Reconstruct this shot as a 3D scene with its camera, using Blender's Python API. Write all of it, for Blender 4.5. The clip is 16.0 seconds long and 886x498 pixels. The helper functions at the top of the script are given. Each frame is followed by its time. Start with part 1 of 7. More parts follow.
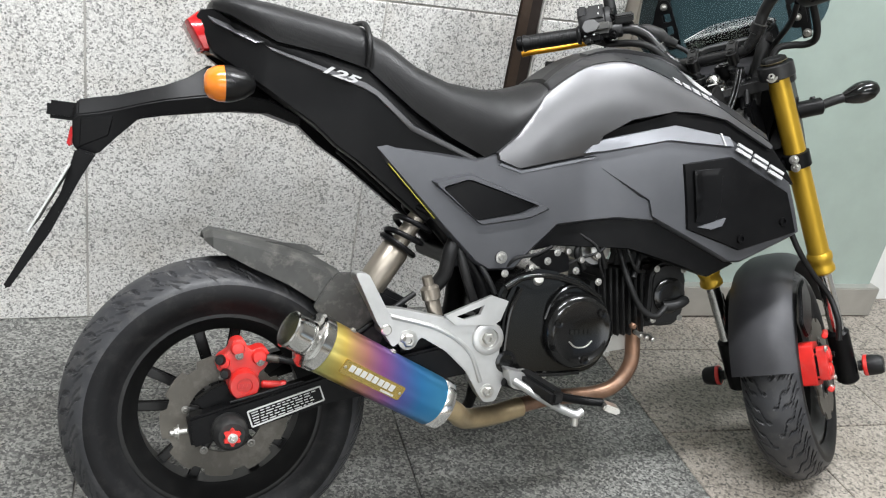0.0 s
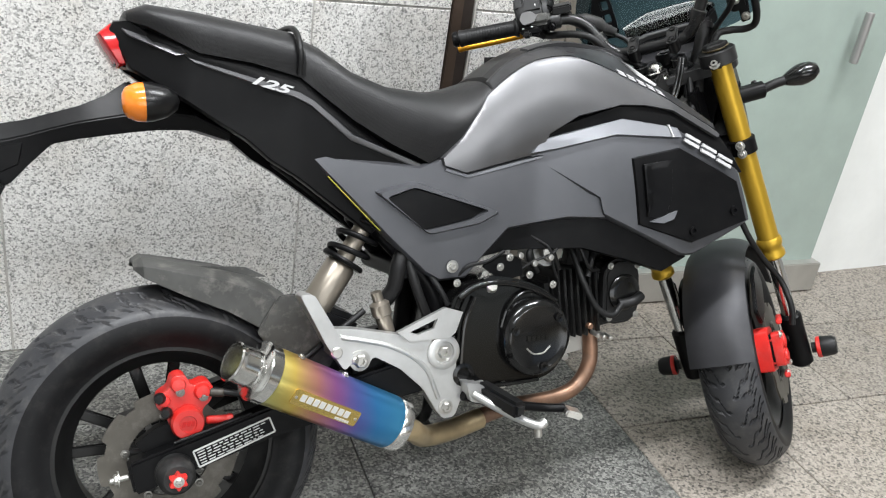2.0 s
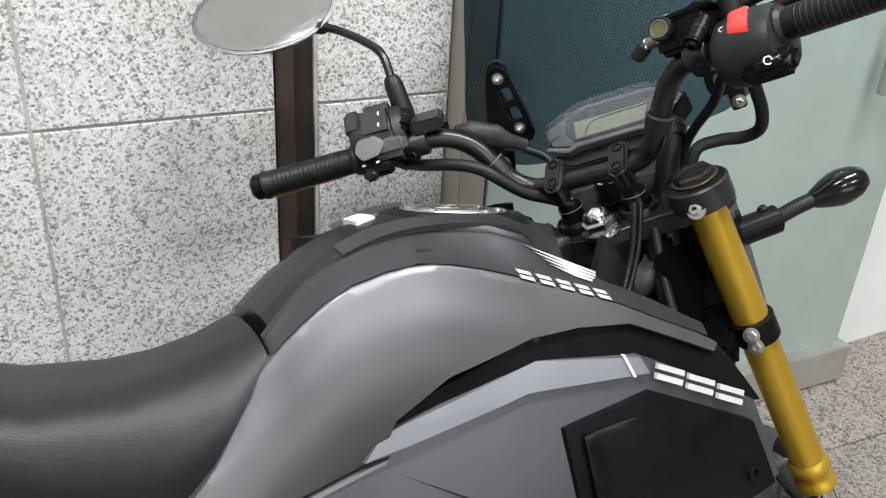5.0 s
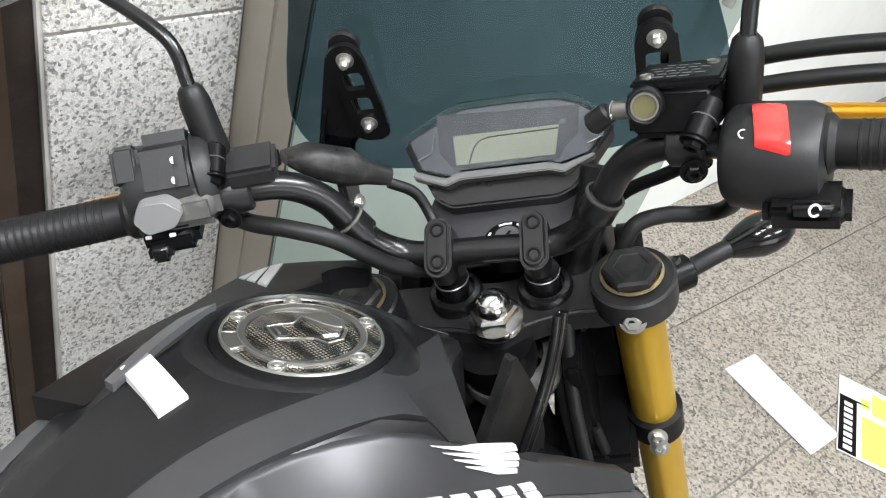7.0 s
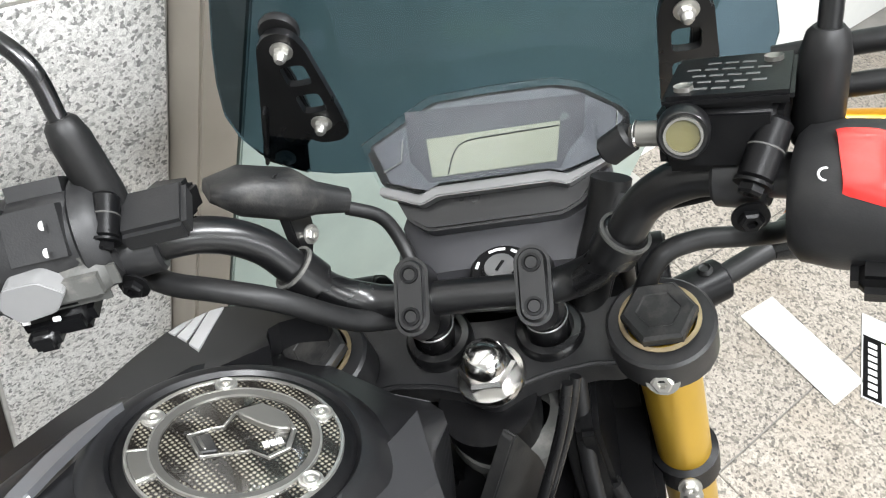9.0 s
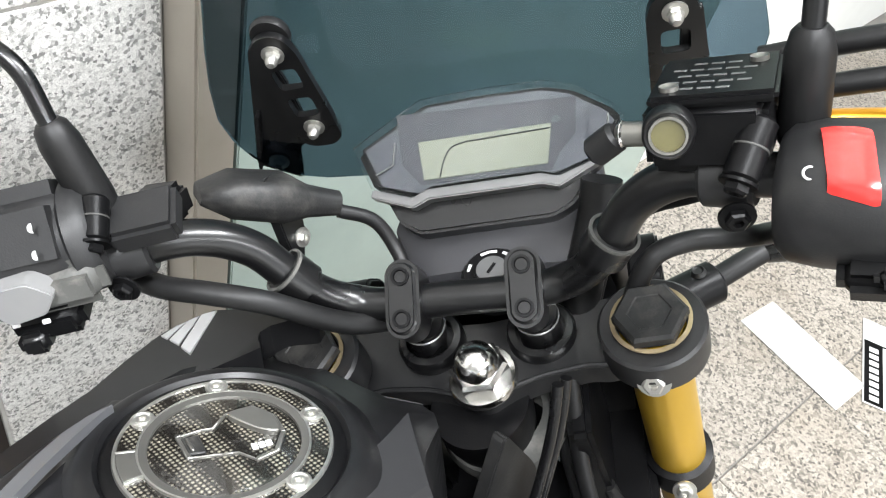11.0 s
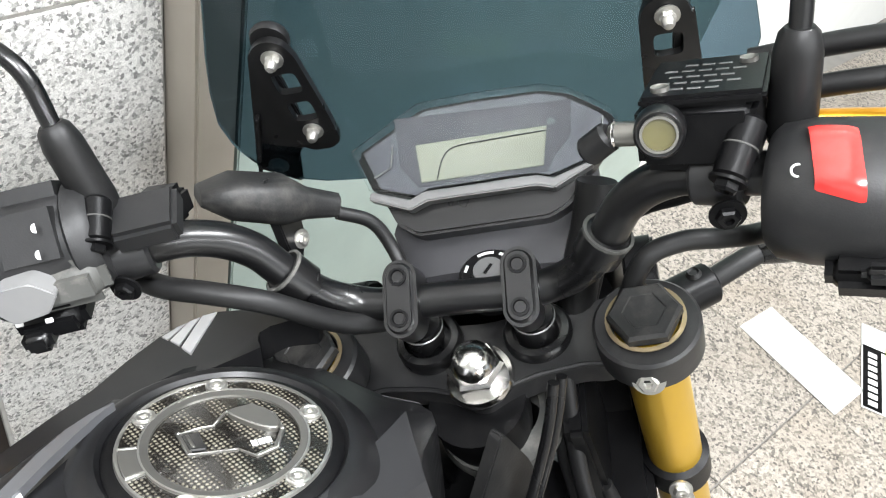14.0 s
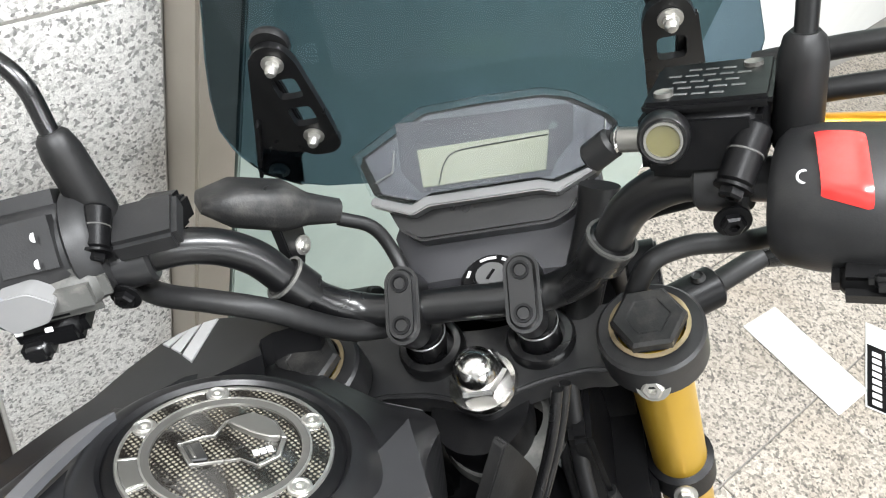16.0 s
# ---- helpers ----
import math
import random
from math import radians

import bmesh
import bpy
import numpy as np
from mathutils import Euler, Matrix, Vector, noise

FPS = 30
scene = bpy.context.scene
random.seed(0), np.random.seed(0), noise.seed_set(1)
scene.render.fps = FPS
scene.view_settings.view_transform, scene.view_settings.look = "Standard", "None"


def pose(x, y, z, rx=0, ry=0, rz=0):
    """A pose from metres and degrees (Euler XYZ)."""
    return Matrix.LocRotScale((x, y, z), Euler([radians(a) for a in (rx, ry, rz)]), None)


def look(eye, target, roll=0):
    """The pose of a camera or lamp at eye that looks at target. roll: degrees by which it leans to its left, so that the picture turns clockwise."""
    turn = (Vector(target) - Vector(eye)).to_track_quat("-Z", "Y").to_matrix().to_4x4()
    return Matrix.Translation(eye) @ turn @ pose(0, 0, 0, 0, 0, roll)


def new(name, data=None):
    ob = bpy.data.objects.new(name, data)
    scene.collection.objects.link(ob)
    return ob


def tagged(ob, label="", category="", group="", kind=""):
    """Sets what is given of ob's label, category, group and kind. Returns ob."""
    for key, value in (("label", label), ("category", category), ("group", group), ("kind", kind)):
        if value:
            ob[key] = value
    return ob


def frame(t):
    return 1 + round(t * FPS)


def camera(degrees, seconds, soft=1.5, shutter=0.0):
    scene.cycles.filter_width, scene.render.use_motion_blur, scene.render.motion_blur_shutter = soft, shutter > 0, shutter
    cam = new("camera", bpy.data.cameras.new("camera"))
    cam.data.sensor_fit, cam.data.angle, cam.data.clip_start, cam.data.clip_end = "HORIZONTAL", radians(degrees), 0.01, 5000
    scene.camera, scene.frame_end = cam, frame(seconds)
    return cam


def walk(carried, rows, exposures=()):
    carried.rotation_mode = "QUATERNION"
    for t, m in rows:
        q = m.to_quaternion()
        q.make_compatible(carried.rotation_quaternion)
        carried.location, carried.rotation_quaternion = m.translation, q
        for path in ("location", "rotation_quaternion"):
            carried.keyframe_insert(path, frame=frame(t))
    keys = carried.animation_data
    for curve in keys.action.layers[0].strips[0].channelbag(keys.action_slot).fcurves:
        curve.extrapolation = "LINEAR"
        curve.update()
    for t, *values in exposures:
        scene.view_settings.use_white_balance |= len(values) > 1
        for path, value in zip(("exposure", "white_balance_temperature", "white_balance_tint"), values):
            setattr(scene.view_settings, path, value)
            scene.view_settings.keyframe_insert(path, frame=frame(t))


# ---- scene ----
cam = camera(56.0, 16.0, soft=1.15)
PATH = [
    (0, (-0.241, 0.165, 1.075), (0.501, 1.828, 0.248), 10.5),
    (0.5, (-0.236, 0.173, 1.077), (0.522, 1.826, 0.244), 10.5),
    (1, (-0.248, 0.187, 1.076), (0.584, 1.813, 0.261), 10.8),
    (1.5, (-0.264, 0.205, 1.081), (0.634, 1.799, 0.273), 10.5),
    (2, (-0.228, 0.241, 1.082), (0.646, 1.835, 0.248), 9.0),
    (2.5, (-0.146, 0.302, 1.087), (0.62, 1.929, 0.211), 6.3),
    (3, (-0.069, 0.353, 1.088), (0.657, 1.976, 0.171), 3.2),
    (3.5, (-0.013, 0.473, 1.096), (0.875, 2.005, 0.166), 2.4),
    (4, (0.06, 0.627, 1.123), (1.078, 2.07, 0.184), 3.3),
    (4.5, (0.157, 0.733, 1.135), (1.135, 2.218, 0.219), 3.4),
    (5, (0.289, 0.841, 1.157), (1.18, 2.391, 0.262), 3.7),
    (5.2, (0.32, 0.888, 1.165), (1.225, 2.423, 0.256), 4.3),
    (7.3, (0.444, 1.288, 1.235), (1.723, 2.102, -0.07), 20.2),
    (7.5, (0.466, 1.304, 1.233), (1.719, 2.104, -0.104), 19.5),
    (8, (0.519, 1.336, 1.208), (1.731, 2.083, -0.196), 19.0),
    (8.5, (0.539, 1.353, 1.204), (1.738, 2.094, -0.215), 18.4),
    (9, (0.552, 1.36, 1.204), (1.747, 2.115, -0.21), 18.1),
    (11.5, (0.556, 1.351, 1.204), (1.753, 2.124, -0.2), 17.5),
    (12, (0.556, 1.35, 1.205), (1.753, 2.125, -0.197), 17.4),
    (12.5, (0.555, 1.347, 1.206), (1.754, 2.124, -0.195), 17.2),
    (13, (0.554, 1.344, 1.207), (1.752, 2.126, -0.191), 17.1),
    (13.5, (0.552, 1.342, 1.208), (1.752, 2.13, -0.185), 17.1),
    (14, (0.551, 1.345, 1.206), (1.755, 2.13, -0.184), 17.2),
    (14.5, (0.551, 1.348, 1.206), (1.754, 2.133, -0.185), 17.2),
    (15, (0.552, 1.347, 1.207), (1.755, 2.133, -0.183), 17.0),
    (15.5, (0.553, 1.346, 1.207), (1.756, 2.133, -0.183), 17.0),
    (16, (0.555, 1.349, 1.206), (1.755, 2.137, -0.186), 16.8),
]
walk(cam, [(t, look(eye, target, roll)) for t, eye, target, roll in PATH], exposures=[(0, 0.07), (3.5, 0.06), (5.2, -0.05), (7.3, 0.5), (9.0, 0.8), (16.0, 0.88)])

# ---------------------------------------------------------------- light
world = bpy.data.worlds.new("World")
scene.world = world
world.use_nodes = True
wn = world.node_tree
sky = wn.nodes.new("ShaderNodeTexSky")
sky.sky_type = "NISHITA"
sky.sun_disc = False
sky.sun_elevation, sky.sun_rotation = radians(48), radians(200)
sky.air_density, sky.dust_density = 1.0, 3.0
wn.links.new(sky.outputs[0], wn.nodes["Background"].inputs[0])
wn.nodes["Background"].inputs[1].default_value = 0.1


def area_lamp(name, x, y, z, rx, rz, sx, sy, power, colour=(0.95, 0.972, 1.0)):
    data = bpy.data.lights.new(name, "AREA")
    data.shape, data.size, data.size_y, data.energy, data.color = "RECTANGLE", sx, sy, power, colour
    ob = new(name, data)
    ob.matrix_basis = pose(x, y, z, rx, 0, rz)
    return ob


# ---------------------------------------------------------------- materials
def material(name, colour, rough=0.5, metal=0.0, coat=0.0):
    m = bpy.data.materials.new(name)
    m.use_nodes = True
    b = m.node_tree.nodes["Principled BSDF"]
    b.inputs["Base Color"].default_value = (*colour, 1)
    b.inputs["Roughness"].default_value = rough
    b.inputs["Metallic"].default_value = metal
    b.inputs["Coat Weight"].default_value = coat
    return m


def node(m, kind, **values):
    n = m.node_tree.nodes.new(kind)
    for k, v in values.items():
        n.inputs[k.replace("_", " ")].default_value = v
    return n


def link(m, a, b):
    m.node_tree.links.new(a, b)


def bsdf(m):
    return m.node_tree.nodes["Principled BSDF"]


def coords(m, kind="Object"):
    return m.node_tree.nodes.new("ShaderNodeTexCoord").outputs[kind]


def ramp(m, source, stops):
    n = m.node_tree.nodes.new("ShaderNodeValToRGB")
    el = n.color_ramp.elements
    while len(el) < len(stops):
        el.new(0.5)
    for e, (p, c) in zip(el, stops):
        e.position, e.color = p, (*c, 1)
    link(m, source, n.inputs[0])
    return n.outputs[0]


def mix(m, factor, a, b, mode="MIX"):
    n = m.node_tree.nodes.new("ShaderNodeMix")
    n.data_type, n.blend_type = "RGBA", mode
    for socket, v in ((n.inputs[0], factor), (n.inputs[6], a), (n.inputs[7], b)):
        if isinstance(v, (int, float)):
            socket.default_value = v
        elif isinstance(v, tuple):
            socket.default_value = (*v, 1)
        else:
            link(m, v, socket)
    return n.outputs[2]


def noise_of(m, scale, detail=2.0, rough=0.5, vec=None):
    n = node(m, "ShaderNodeTexNoise", Scale=scale, Detail=detail, Roughness=rough)
    link(m, vec or coords(m), n.inputs["Vector"])
    return n.outputs[0]


def bump(m, height, strength, distance=0.001):
    n = node(m, "ShaderNodeBump", Strength=strength, Distance=distance)
    link(m, height, n.inputs["Height"])
    link(m, n.outputs[0], bsdf(m).inputs["Normal"])


def worn(name, colour, rough, metal=0.0, grain=300, amount=0.15, dust=0.06, relief=0.15, coat=0.0, gloss=0.5):
    """A painted or moulded surface: fine grain, broad unevenness, a thin film of dust."""
    m = material(name, colour, rough, metal, coat)
    broad, fine = noise_of(m, 9, 4, 0.6), noise_of(m, grain, 2)
    dark = tuple(c * (1 - amount) for c in colour)
    light = tuple(min(1, c * (1 + amount)) for c in colour)
    base = ramp(m, broad, [(0.3, dark), (0.7, light)])
    dirt = ramp(m, noise_of(m, 38, 6, 0.7), [(0.5, (0, 0, 0)), (0.8, (dust, dust, dust))])
    link(m, mix(m, dirt, base, (0.32, 0.3, 0.27)), bsdf(m).inputs["Base Color"])
    r = node(m, "ShaderNodeMapRange", To_Min=max(0.02, rough - 0.07), To_Max=min(1, rough + 0.09))
    link(m, broad, r.inputs[0])
    link(m, r.outputs[0], bsdf(m).inputs["Roughness"])
    if relief:
        bump(m, fine, relief, 0.0004)
    bsdf(m).inputs["Specular IOR Level"].default_value = gloss
    return m


def granite(name, stops, scale, tint, relief=0.25):
    """Flamed granite: crystals of a few millimetres in several greys, each slab a little different."""
    m = material(name, (0.4, 0.4, 0.4), 0.55)
    vec = coords(m)
    info = m.node_tree.nodes.new("ShaderNodeObjectInfo")
    off = m.node_tree.nodes.new("ShaderNodeVectorMath")
    off.operation = "SCALE"
    off.inputs[0].default_value = (7.3, 3.1, 5.7)
    link(m, info.outputs["Random"], off.inputs["Scale"])
    add = m.node_tree.nodes.new("ShaderNodeVectorMath")
    link(m, vec, add.inputs[0])
    link(m, off.outputs[0], add.inputs[1])
    warp = node(m, "ShaderNodeTexNoise", Scale=scale * 0.9, Detail=2.0)
    link(m, add.outputs[0], warp.inputs["Vector"])
    push = m.node_tree.nodes.new("ShaderNodeVectorMath")
    push.operation = "MULTIPLY_ADD"
    link(m, warp.outputs[1], push.inputs[0])
    push.inputs[1].default_value = (0.9 / scale,) * 3
    link(m, add.outputs[0], push.inputs[2])
    cells = node(m, "ShaderNodeTexVoronoi", Scale=scale)
    link(m, push.outputs[0], cells.inputs["Vector"])
    sep = m.node_tree.nodes.new("ShaderNodeSeparateColor")
    link(m, cells.outputs["Color"], sep.inputs[0])
    grains = ramp(m, sep.outputs[0], stops)
    broad = noise_of(m, 3.2, 5, 0.65, add.outputs[0])
    stain = ramp(m, broad, [(0.28, tuple(0.8 * c * k for c, k in zip(tint, (1.0, 0.965, 0.92)))), (0.5, tuple(0.96 * c for c in tint)), (0.7, tint)])
    tone = node(m, "ShaderNodeMapRange", To_Min=0.9, To_Max=1.06)
    link(m, info.outputs["Random"], tone.inputs[0])
    c = mix(m, 1.0, grains, stain, "MULTIPLY")
    c = mix(m, 1.0, c, tone.outputs[0], "MULTIPLY")
    c = mix(m, 1.0, c, ramp(m, noise_of(m, scale * 3.2, 3, 0.7, add.outputs[0]), [(0.32, (0.5, 0.5, 0.5)), (0.5, (1, 1, 1)), (0.72, (1.25, 1.25, 1.25))]), "MULTIPLY")
    link(m, c, bsdf(m).inputs["Base Color"])
    bump(m, sep.outputs[1], relief, 0.0006)
    return m


M = {}
M["granite_wall"] = granite("light grey granite", [(0.0, (0.17, 0.17, 0.167)), (0.14, (0.3, 0.298, 0.29)), (0.34, (0.52, 0.515, 0.503)), (0.7, (0.68, 0.675, 0.66))], 300, (1.0, 0.99, 0.972))
M["granite_floor"] = granite("beige granite", [(0.0, (0.09, 0.085, 0.08)), (0.2, (0.24, 0.225, 0.2)), (0.5, (0.41, 0.38, 0.34)), (0.85, (0.5, 0.465, 0.42))], 200, (0.68, 0.655, 0.625))
M["granite_dark"] = granite("dark grey granite", [(0.0, (0.03, 0.03, 0.03)), (0.35, (0.09, 0.09, 0.087)), (0.7, (0.19, 0.19, 0.182)), (0.95, (0.27, 0.27, 0.255))], 230, (1.0, 1.0, 0.97))
M["joint_light"] = worn("pale mortar", (0.4, 0.385, 0.36), 0.9, amount=0.3, dust=0.2)
M["joint"] = worn("mortar", (0.2, 0.19, 0.175), 0.9)
M["bronze"] = worn("bronze anodised metal", (0.085, 0.06, 0.045), 0.42, 0.6, relief=0.05)
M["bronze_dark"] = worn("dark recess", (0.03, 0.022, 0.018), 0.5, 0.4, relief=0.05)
M["steel"] = worn("brushed stainless steel", (0.5, 0.49, 0.46), 0.38, 0.75, amount=0.1, relief=0.05)
M["taupe"] = worn("taupe metal", (0.3, 0.27, 0.23), 0.45, 0.35, amount=0.08, relief=0.05)
M["white"] = worn("white paint", (0.78, 0.79, 0.77), 0.5, amount=0.03, dust=0.03)
M["paper"] = worn("white paper", (0.52, 0.52, 0.505), 0.7, amount=0.03, dust=0.03, relief=0)
M["frosted"] = worn("frosted green glass", (0.3, 0.36, 0.325), 0.16, 0.0, amount=0.05, dust=0.04, relief=0.0, coat=0.3)
M["plastic"] = worn("black moulded plastic", (0.003, 0.003, 0.0033), 0.36, gloss=0.13, grain=900, amount=0.25, dust=0.012, relief=0.2)
M["plastic_worn"] = worn("weathered black plastic", (0.05, 0.05, 0.047), 0.55, gloss=0.3, grain=700, amount=0.4, dust=0.35, relief=0.3)
M["satin"] = worn("satin black paint", (0.0035, 0.0035, 0.0038), 0.28, gloss=0.42, amount=0.2, dust=0.008, relief=0.05)
M["cowl"] = worn("matt black cowl", (0.0033, 0.0033, 0.0036), 0.32, gloss=0.14, amount=0.2, dust=0.008, relief=0.1)
M["clamp"] = worn("satin black clamp paint", (0.009, 0.009, 0.0095), 0.4, gloss=0.45, amount=0.25, dust=0.04, relief=0.1)
M["gloss"] = worn("gloss black engine paint", (0.004, 0.004, 0.004), 0.13, gloss=0.45, amount=0.2, dust=0.008, relief=0.05)
M["engine"] = worn("black engine casting", (0.008, 0.008, 0.008), 0.4, gloss=0.35, amount=0.3, dust=0.04, relief=0.4, grain=500)
M["grey"] = worn("matt grey metallic paint", (0.096, 0.098, 0.106), 0.4, 0.72, amount=0.07, dust=0.02, relief=0.08, grain=1500)
M["silver"] = worn("matt silver grey paint", (0.125, 0.125, 0.129), 0.4, 0.8, amount=0.06, dust=0.02, relief=0.08, grain=1500)
# body paint lightened, so that caught light and highlights sit in the colour
M["lit_silver"] = worn("silver paint lightened as if lit", (0.2, 0.205, 0.22), 0.38, 0.75, amount=0.05, dust=0.02, relief=0.06, grain=1500)
M["alu"] = worn("cast aluminium", (0.54, 0.54, 0.53), 0.38, 0.85, amount=0.2, dust=0.08, relief=0.35)
M["shock_steel"] = worn("champagne anodised steel", (0.27, 0.24, 0.2), 0.34, 0.8, amount=0.12, dust=0.12, relief=0.08)
M["chrome"] = worn("polished chrome", (0.68, 0.67, 0.65), 0.17, 1.0, amount=0.06, dust=0.02, relief=0.02)
M["zinc"] = worn("zinc bolt", (0.5, 0.49, 0.46), 0.3, 0.9, amount=0.2, dust=0.1, relief=0.05)
M["gold"] = worn("gold anodised aluminium", (0.5, 0.31, 0.03), 0.33, 0.7, amount=0.06, dust=0.02, relief=0.03)
M["red"] = worn("red caliper paint", (0.5, 0.018, 0.014), 0.34, amount=0.35, dust=0.22, relief=0.4, grain=300)
M["red_switch"] = worn("red plastic", (0.62, 0.03, 0.026), 0.2, amount=0.06, relief=0.0, coat=0.6)
M["copper"] = worn("heat-tinted steel pipe", (0.2, 0.115, 0.075), 0.4, 0.75, amount=0.5, dust=0.25, relief=0.1)
M["straw"] = worn("straw-tinted steel", (0.42, 0.33, 0.2), 0.3, 0.85, amount=0.4, dust=0.15, relief=0.1)
M["disc"] = worn("brake disc steel", (0.085, 0.078, 0.066), 0.46, 0.5, amount=0.35, dust=0.25, relief=0.2)
M["rubber"] = worn("tyre rubber", (0.028, 0.0285, 0.031), 0.46, gloss=0.42, amount=0.35, dust=0.15, relief=0.35, grain=500)
M["sidewall"] = worn("tyre sidewall rubber", (0.0065, 0.0065, 0.007), 0.5, gloss=0.2, amount=0.25, dust=0.05, relief=0.2)
M["cap_worn"] = worn("worn black plastic cap", (0.011, 0.011, 0.011), 0.5, gloss=0.3, grain=700, amount=0.4, dust=0.12, relief=0.4)
M["side_paint"] = worn("mid grey paint", (0.42, 0.42, 0.41), 0.6, amount=0.05)
M["grimy"] = worn("grimy steel", (0.04, 0.034, 0.028), 0.5, 0.3, amount=0.6, dust=0.3, relief=0.4)
# same paint as the knee panel, darkened to carry the shoulder's shade
M["shaded_grey"] = worn("grey metallic paint in a shaded tone", (0.058, 0.058, 0.061), 0.38, 0.75, amount=0.06, dust=0.01, relief=0.05, grain=1500)
M["guard_grey"] = worn("matt charcoal guard paint", (0.034, 0.034, 0.037), 0.46, 0.4, gloss=0.35, amount=0.1, dust=0.03, relief=0.06, grain=1500)
M["tank_black"] = worn("semi-matt black tank paint", (0.006, 0.006, 0.0065), 0.33, gloss=0.3, amount=0.15, dust=0.01, relief=0.06, grain=1200)
M["oil"] = worn("olive sight glass", (0.075, 0.068, 0.03), 0.15, amount=0.2, relief=0)
M["rubber_black"] = worn("black rubber", (0.006, 0.006, 0.0062), 0.46, gloss=0.28, amount=0.2, dust=0.015, relief=0.2)
M["rim"] = worn("black wheel paint", (0.007, 0.007, 0.007), 0.3, gloss=0.35, amount=0.2, dust=0.02, relief=0.08)
M["orange"] = worn("orange signal lens", (0.75, 0.2, 0.015), 0.15, amount=0.1, dust=0.03, relief=0.1, coat=0.4)
M["red_lens"] = worn("red lens", (0.42, 0.008, 0.01), 0.12, amount=0.1, relief=0.0, coat=0.3)
M["decal"] = worn("silver white decal", (0.42, 0.42, 0.42), 0.4, amount=0.03, relief=0.0)
M["yellow"] = worn("yellow stripe", (0.3, 0.27, 0.03), 0.45, amount=0.05, relief=0)
M["gold_lever"] = worn("orange gold lever", (0.65, 0.3, 0.02), 0.3, 0.7, amount=0.05, relief=0.02)
M["lcd"] = worn("grey green lcd", (0.17, 0.17, 0.125), 0.2, amount=0.04, dust=0.02, relief=0)
M["dial"] = worn("grey dial face", (0.05, 0.049, 0.056), 0.36, amount=0.1, relief=0.05)
M["display_grey"] = worn("pale grey display surround", (0.04, 0.039, 0.044), 0.25, amount=0.06, relief=0)
M["mirror"] = material("mirror silver", (0.9, 0.9, 0.9), 0.02, 1.0)
M["mark"] = worn("white print", (0.5, 0.5, 0.49), 0.5, amount=0.04, relief=0)
M["switch_grey"] = worn("dark grey switch plastic", (0.0115, 0.0115, 0.012), 0.45, gloss=0.35, grain=900, amount=0.2, dust=0.03, relief=0.2)
M["grey_button"] = worn("grey button", (0.15, 0.15, 0.15), 0.4, amount=0.05, relief=0.05)
M["brass"] = worn("brass badge", (0.55, 0.4, 0.12), 0.25, 0.8, amount=0.1, relief=0.05)
M["lime"] = worn("lime print", (0.55, 0.7, 0.1), 0.6, amount=0.05, relief=0)
M["rim_grey"] = worn("satin grey trim", (0.13, 0.13, 0.13), 0.32, 0.5, amount=0.08, dust=0.03, relief=0.03)
M["ring_grey"] = worn("brushed grey ring", (0.2, 0.195, 0.18), 0.3, 0.8, amount=0.12, dust=0.05, relief=0.05)
M["grey_pipe"] = worn("grey handle", (0.3, 0.3, 0.29), 0.35, 0.6, amount=0.05, relief=0)

# vinyl seat cover with a fine woven grain
m = M["seat"] = worn("black seat vinyl", (0.0075, 0.0075, 0.008), 0.41, gloss=0.33, amount=0.12, dust=0.012, relief=0)
w = node(m, "ShaderNodeTexVoronoi", Scale=640.0, Randomness=0.25)
link(m, coords(m), w.inputs["Vector"])
bump(m, w.outputs["Distance"], 0.35, 0.0006)

# carbon weave
m = M["carbon"] = material("carbon weave", (0.02, 0.02, 0.02), 0.22, coat=0.7)
w = node(m, "ShaderNodeTexVoronoi", Scale=370.0, Randomness=0.12)
link(m, coords(m), w.inputs["Vector"])
link(m, ramp(m, w.outputs["Distance"], [(0.18, (0.15, 0.14, 0.11)), (0.36, (0.05, 0.046, 0.037)), (0.5, (0.008, 0.007, 0.006))]), bsdf(m).inputs["Base Color"])
bump(m, w.outputs["Distance"], 0.3, 0.0004)

# heat-tinted titanium, straw to blue along the can
m = M["titanium"] = material("heat-tinted titanium", (0.4, 0.4, 0.4), 0.3, 0.85)
sx = m.node_tree.nodes.new("ShaderNodeSeparateXYZ")
link(m, coords(m), sx.inputs[0])
wob = node(m, "ShaderNodeMath")
wob.operation = "MULTIPLY_ADD"
link(m, noise_of(m, 14, 3), wob.inputs[0])
wob.inputs[1].default_value = 0.03
link(m, sx.outputs[0], wob.inputs[2])
rng = node(m, "ShaderNodeMapRange", From_Min=0.10, From_Max=0.335)
link(m, wob.outputs[0], rng.inputs[0])
link(m, ramp(m, rng.outputs[0], [(0.0, (0.36, 0.42, 0.3)), (0.16, (0.5, 0.47, 0.16)), (0.3, (0.6, 0.43, 0.1)), (0.44, (0.52, 0.22, 0.2)), (0.56, (0.36, 0.13, 0.36)), (0.7, (0.13, 0.16, 0.5)), (0.84, (0.05, 0.25, 0.56)), (1.0, (0.07, 0.33, 0.6))]), bsdf(m).inputs["Base Color"])

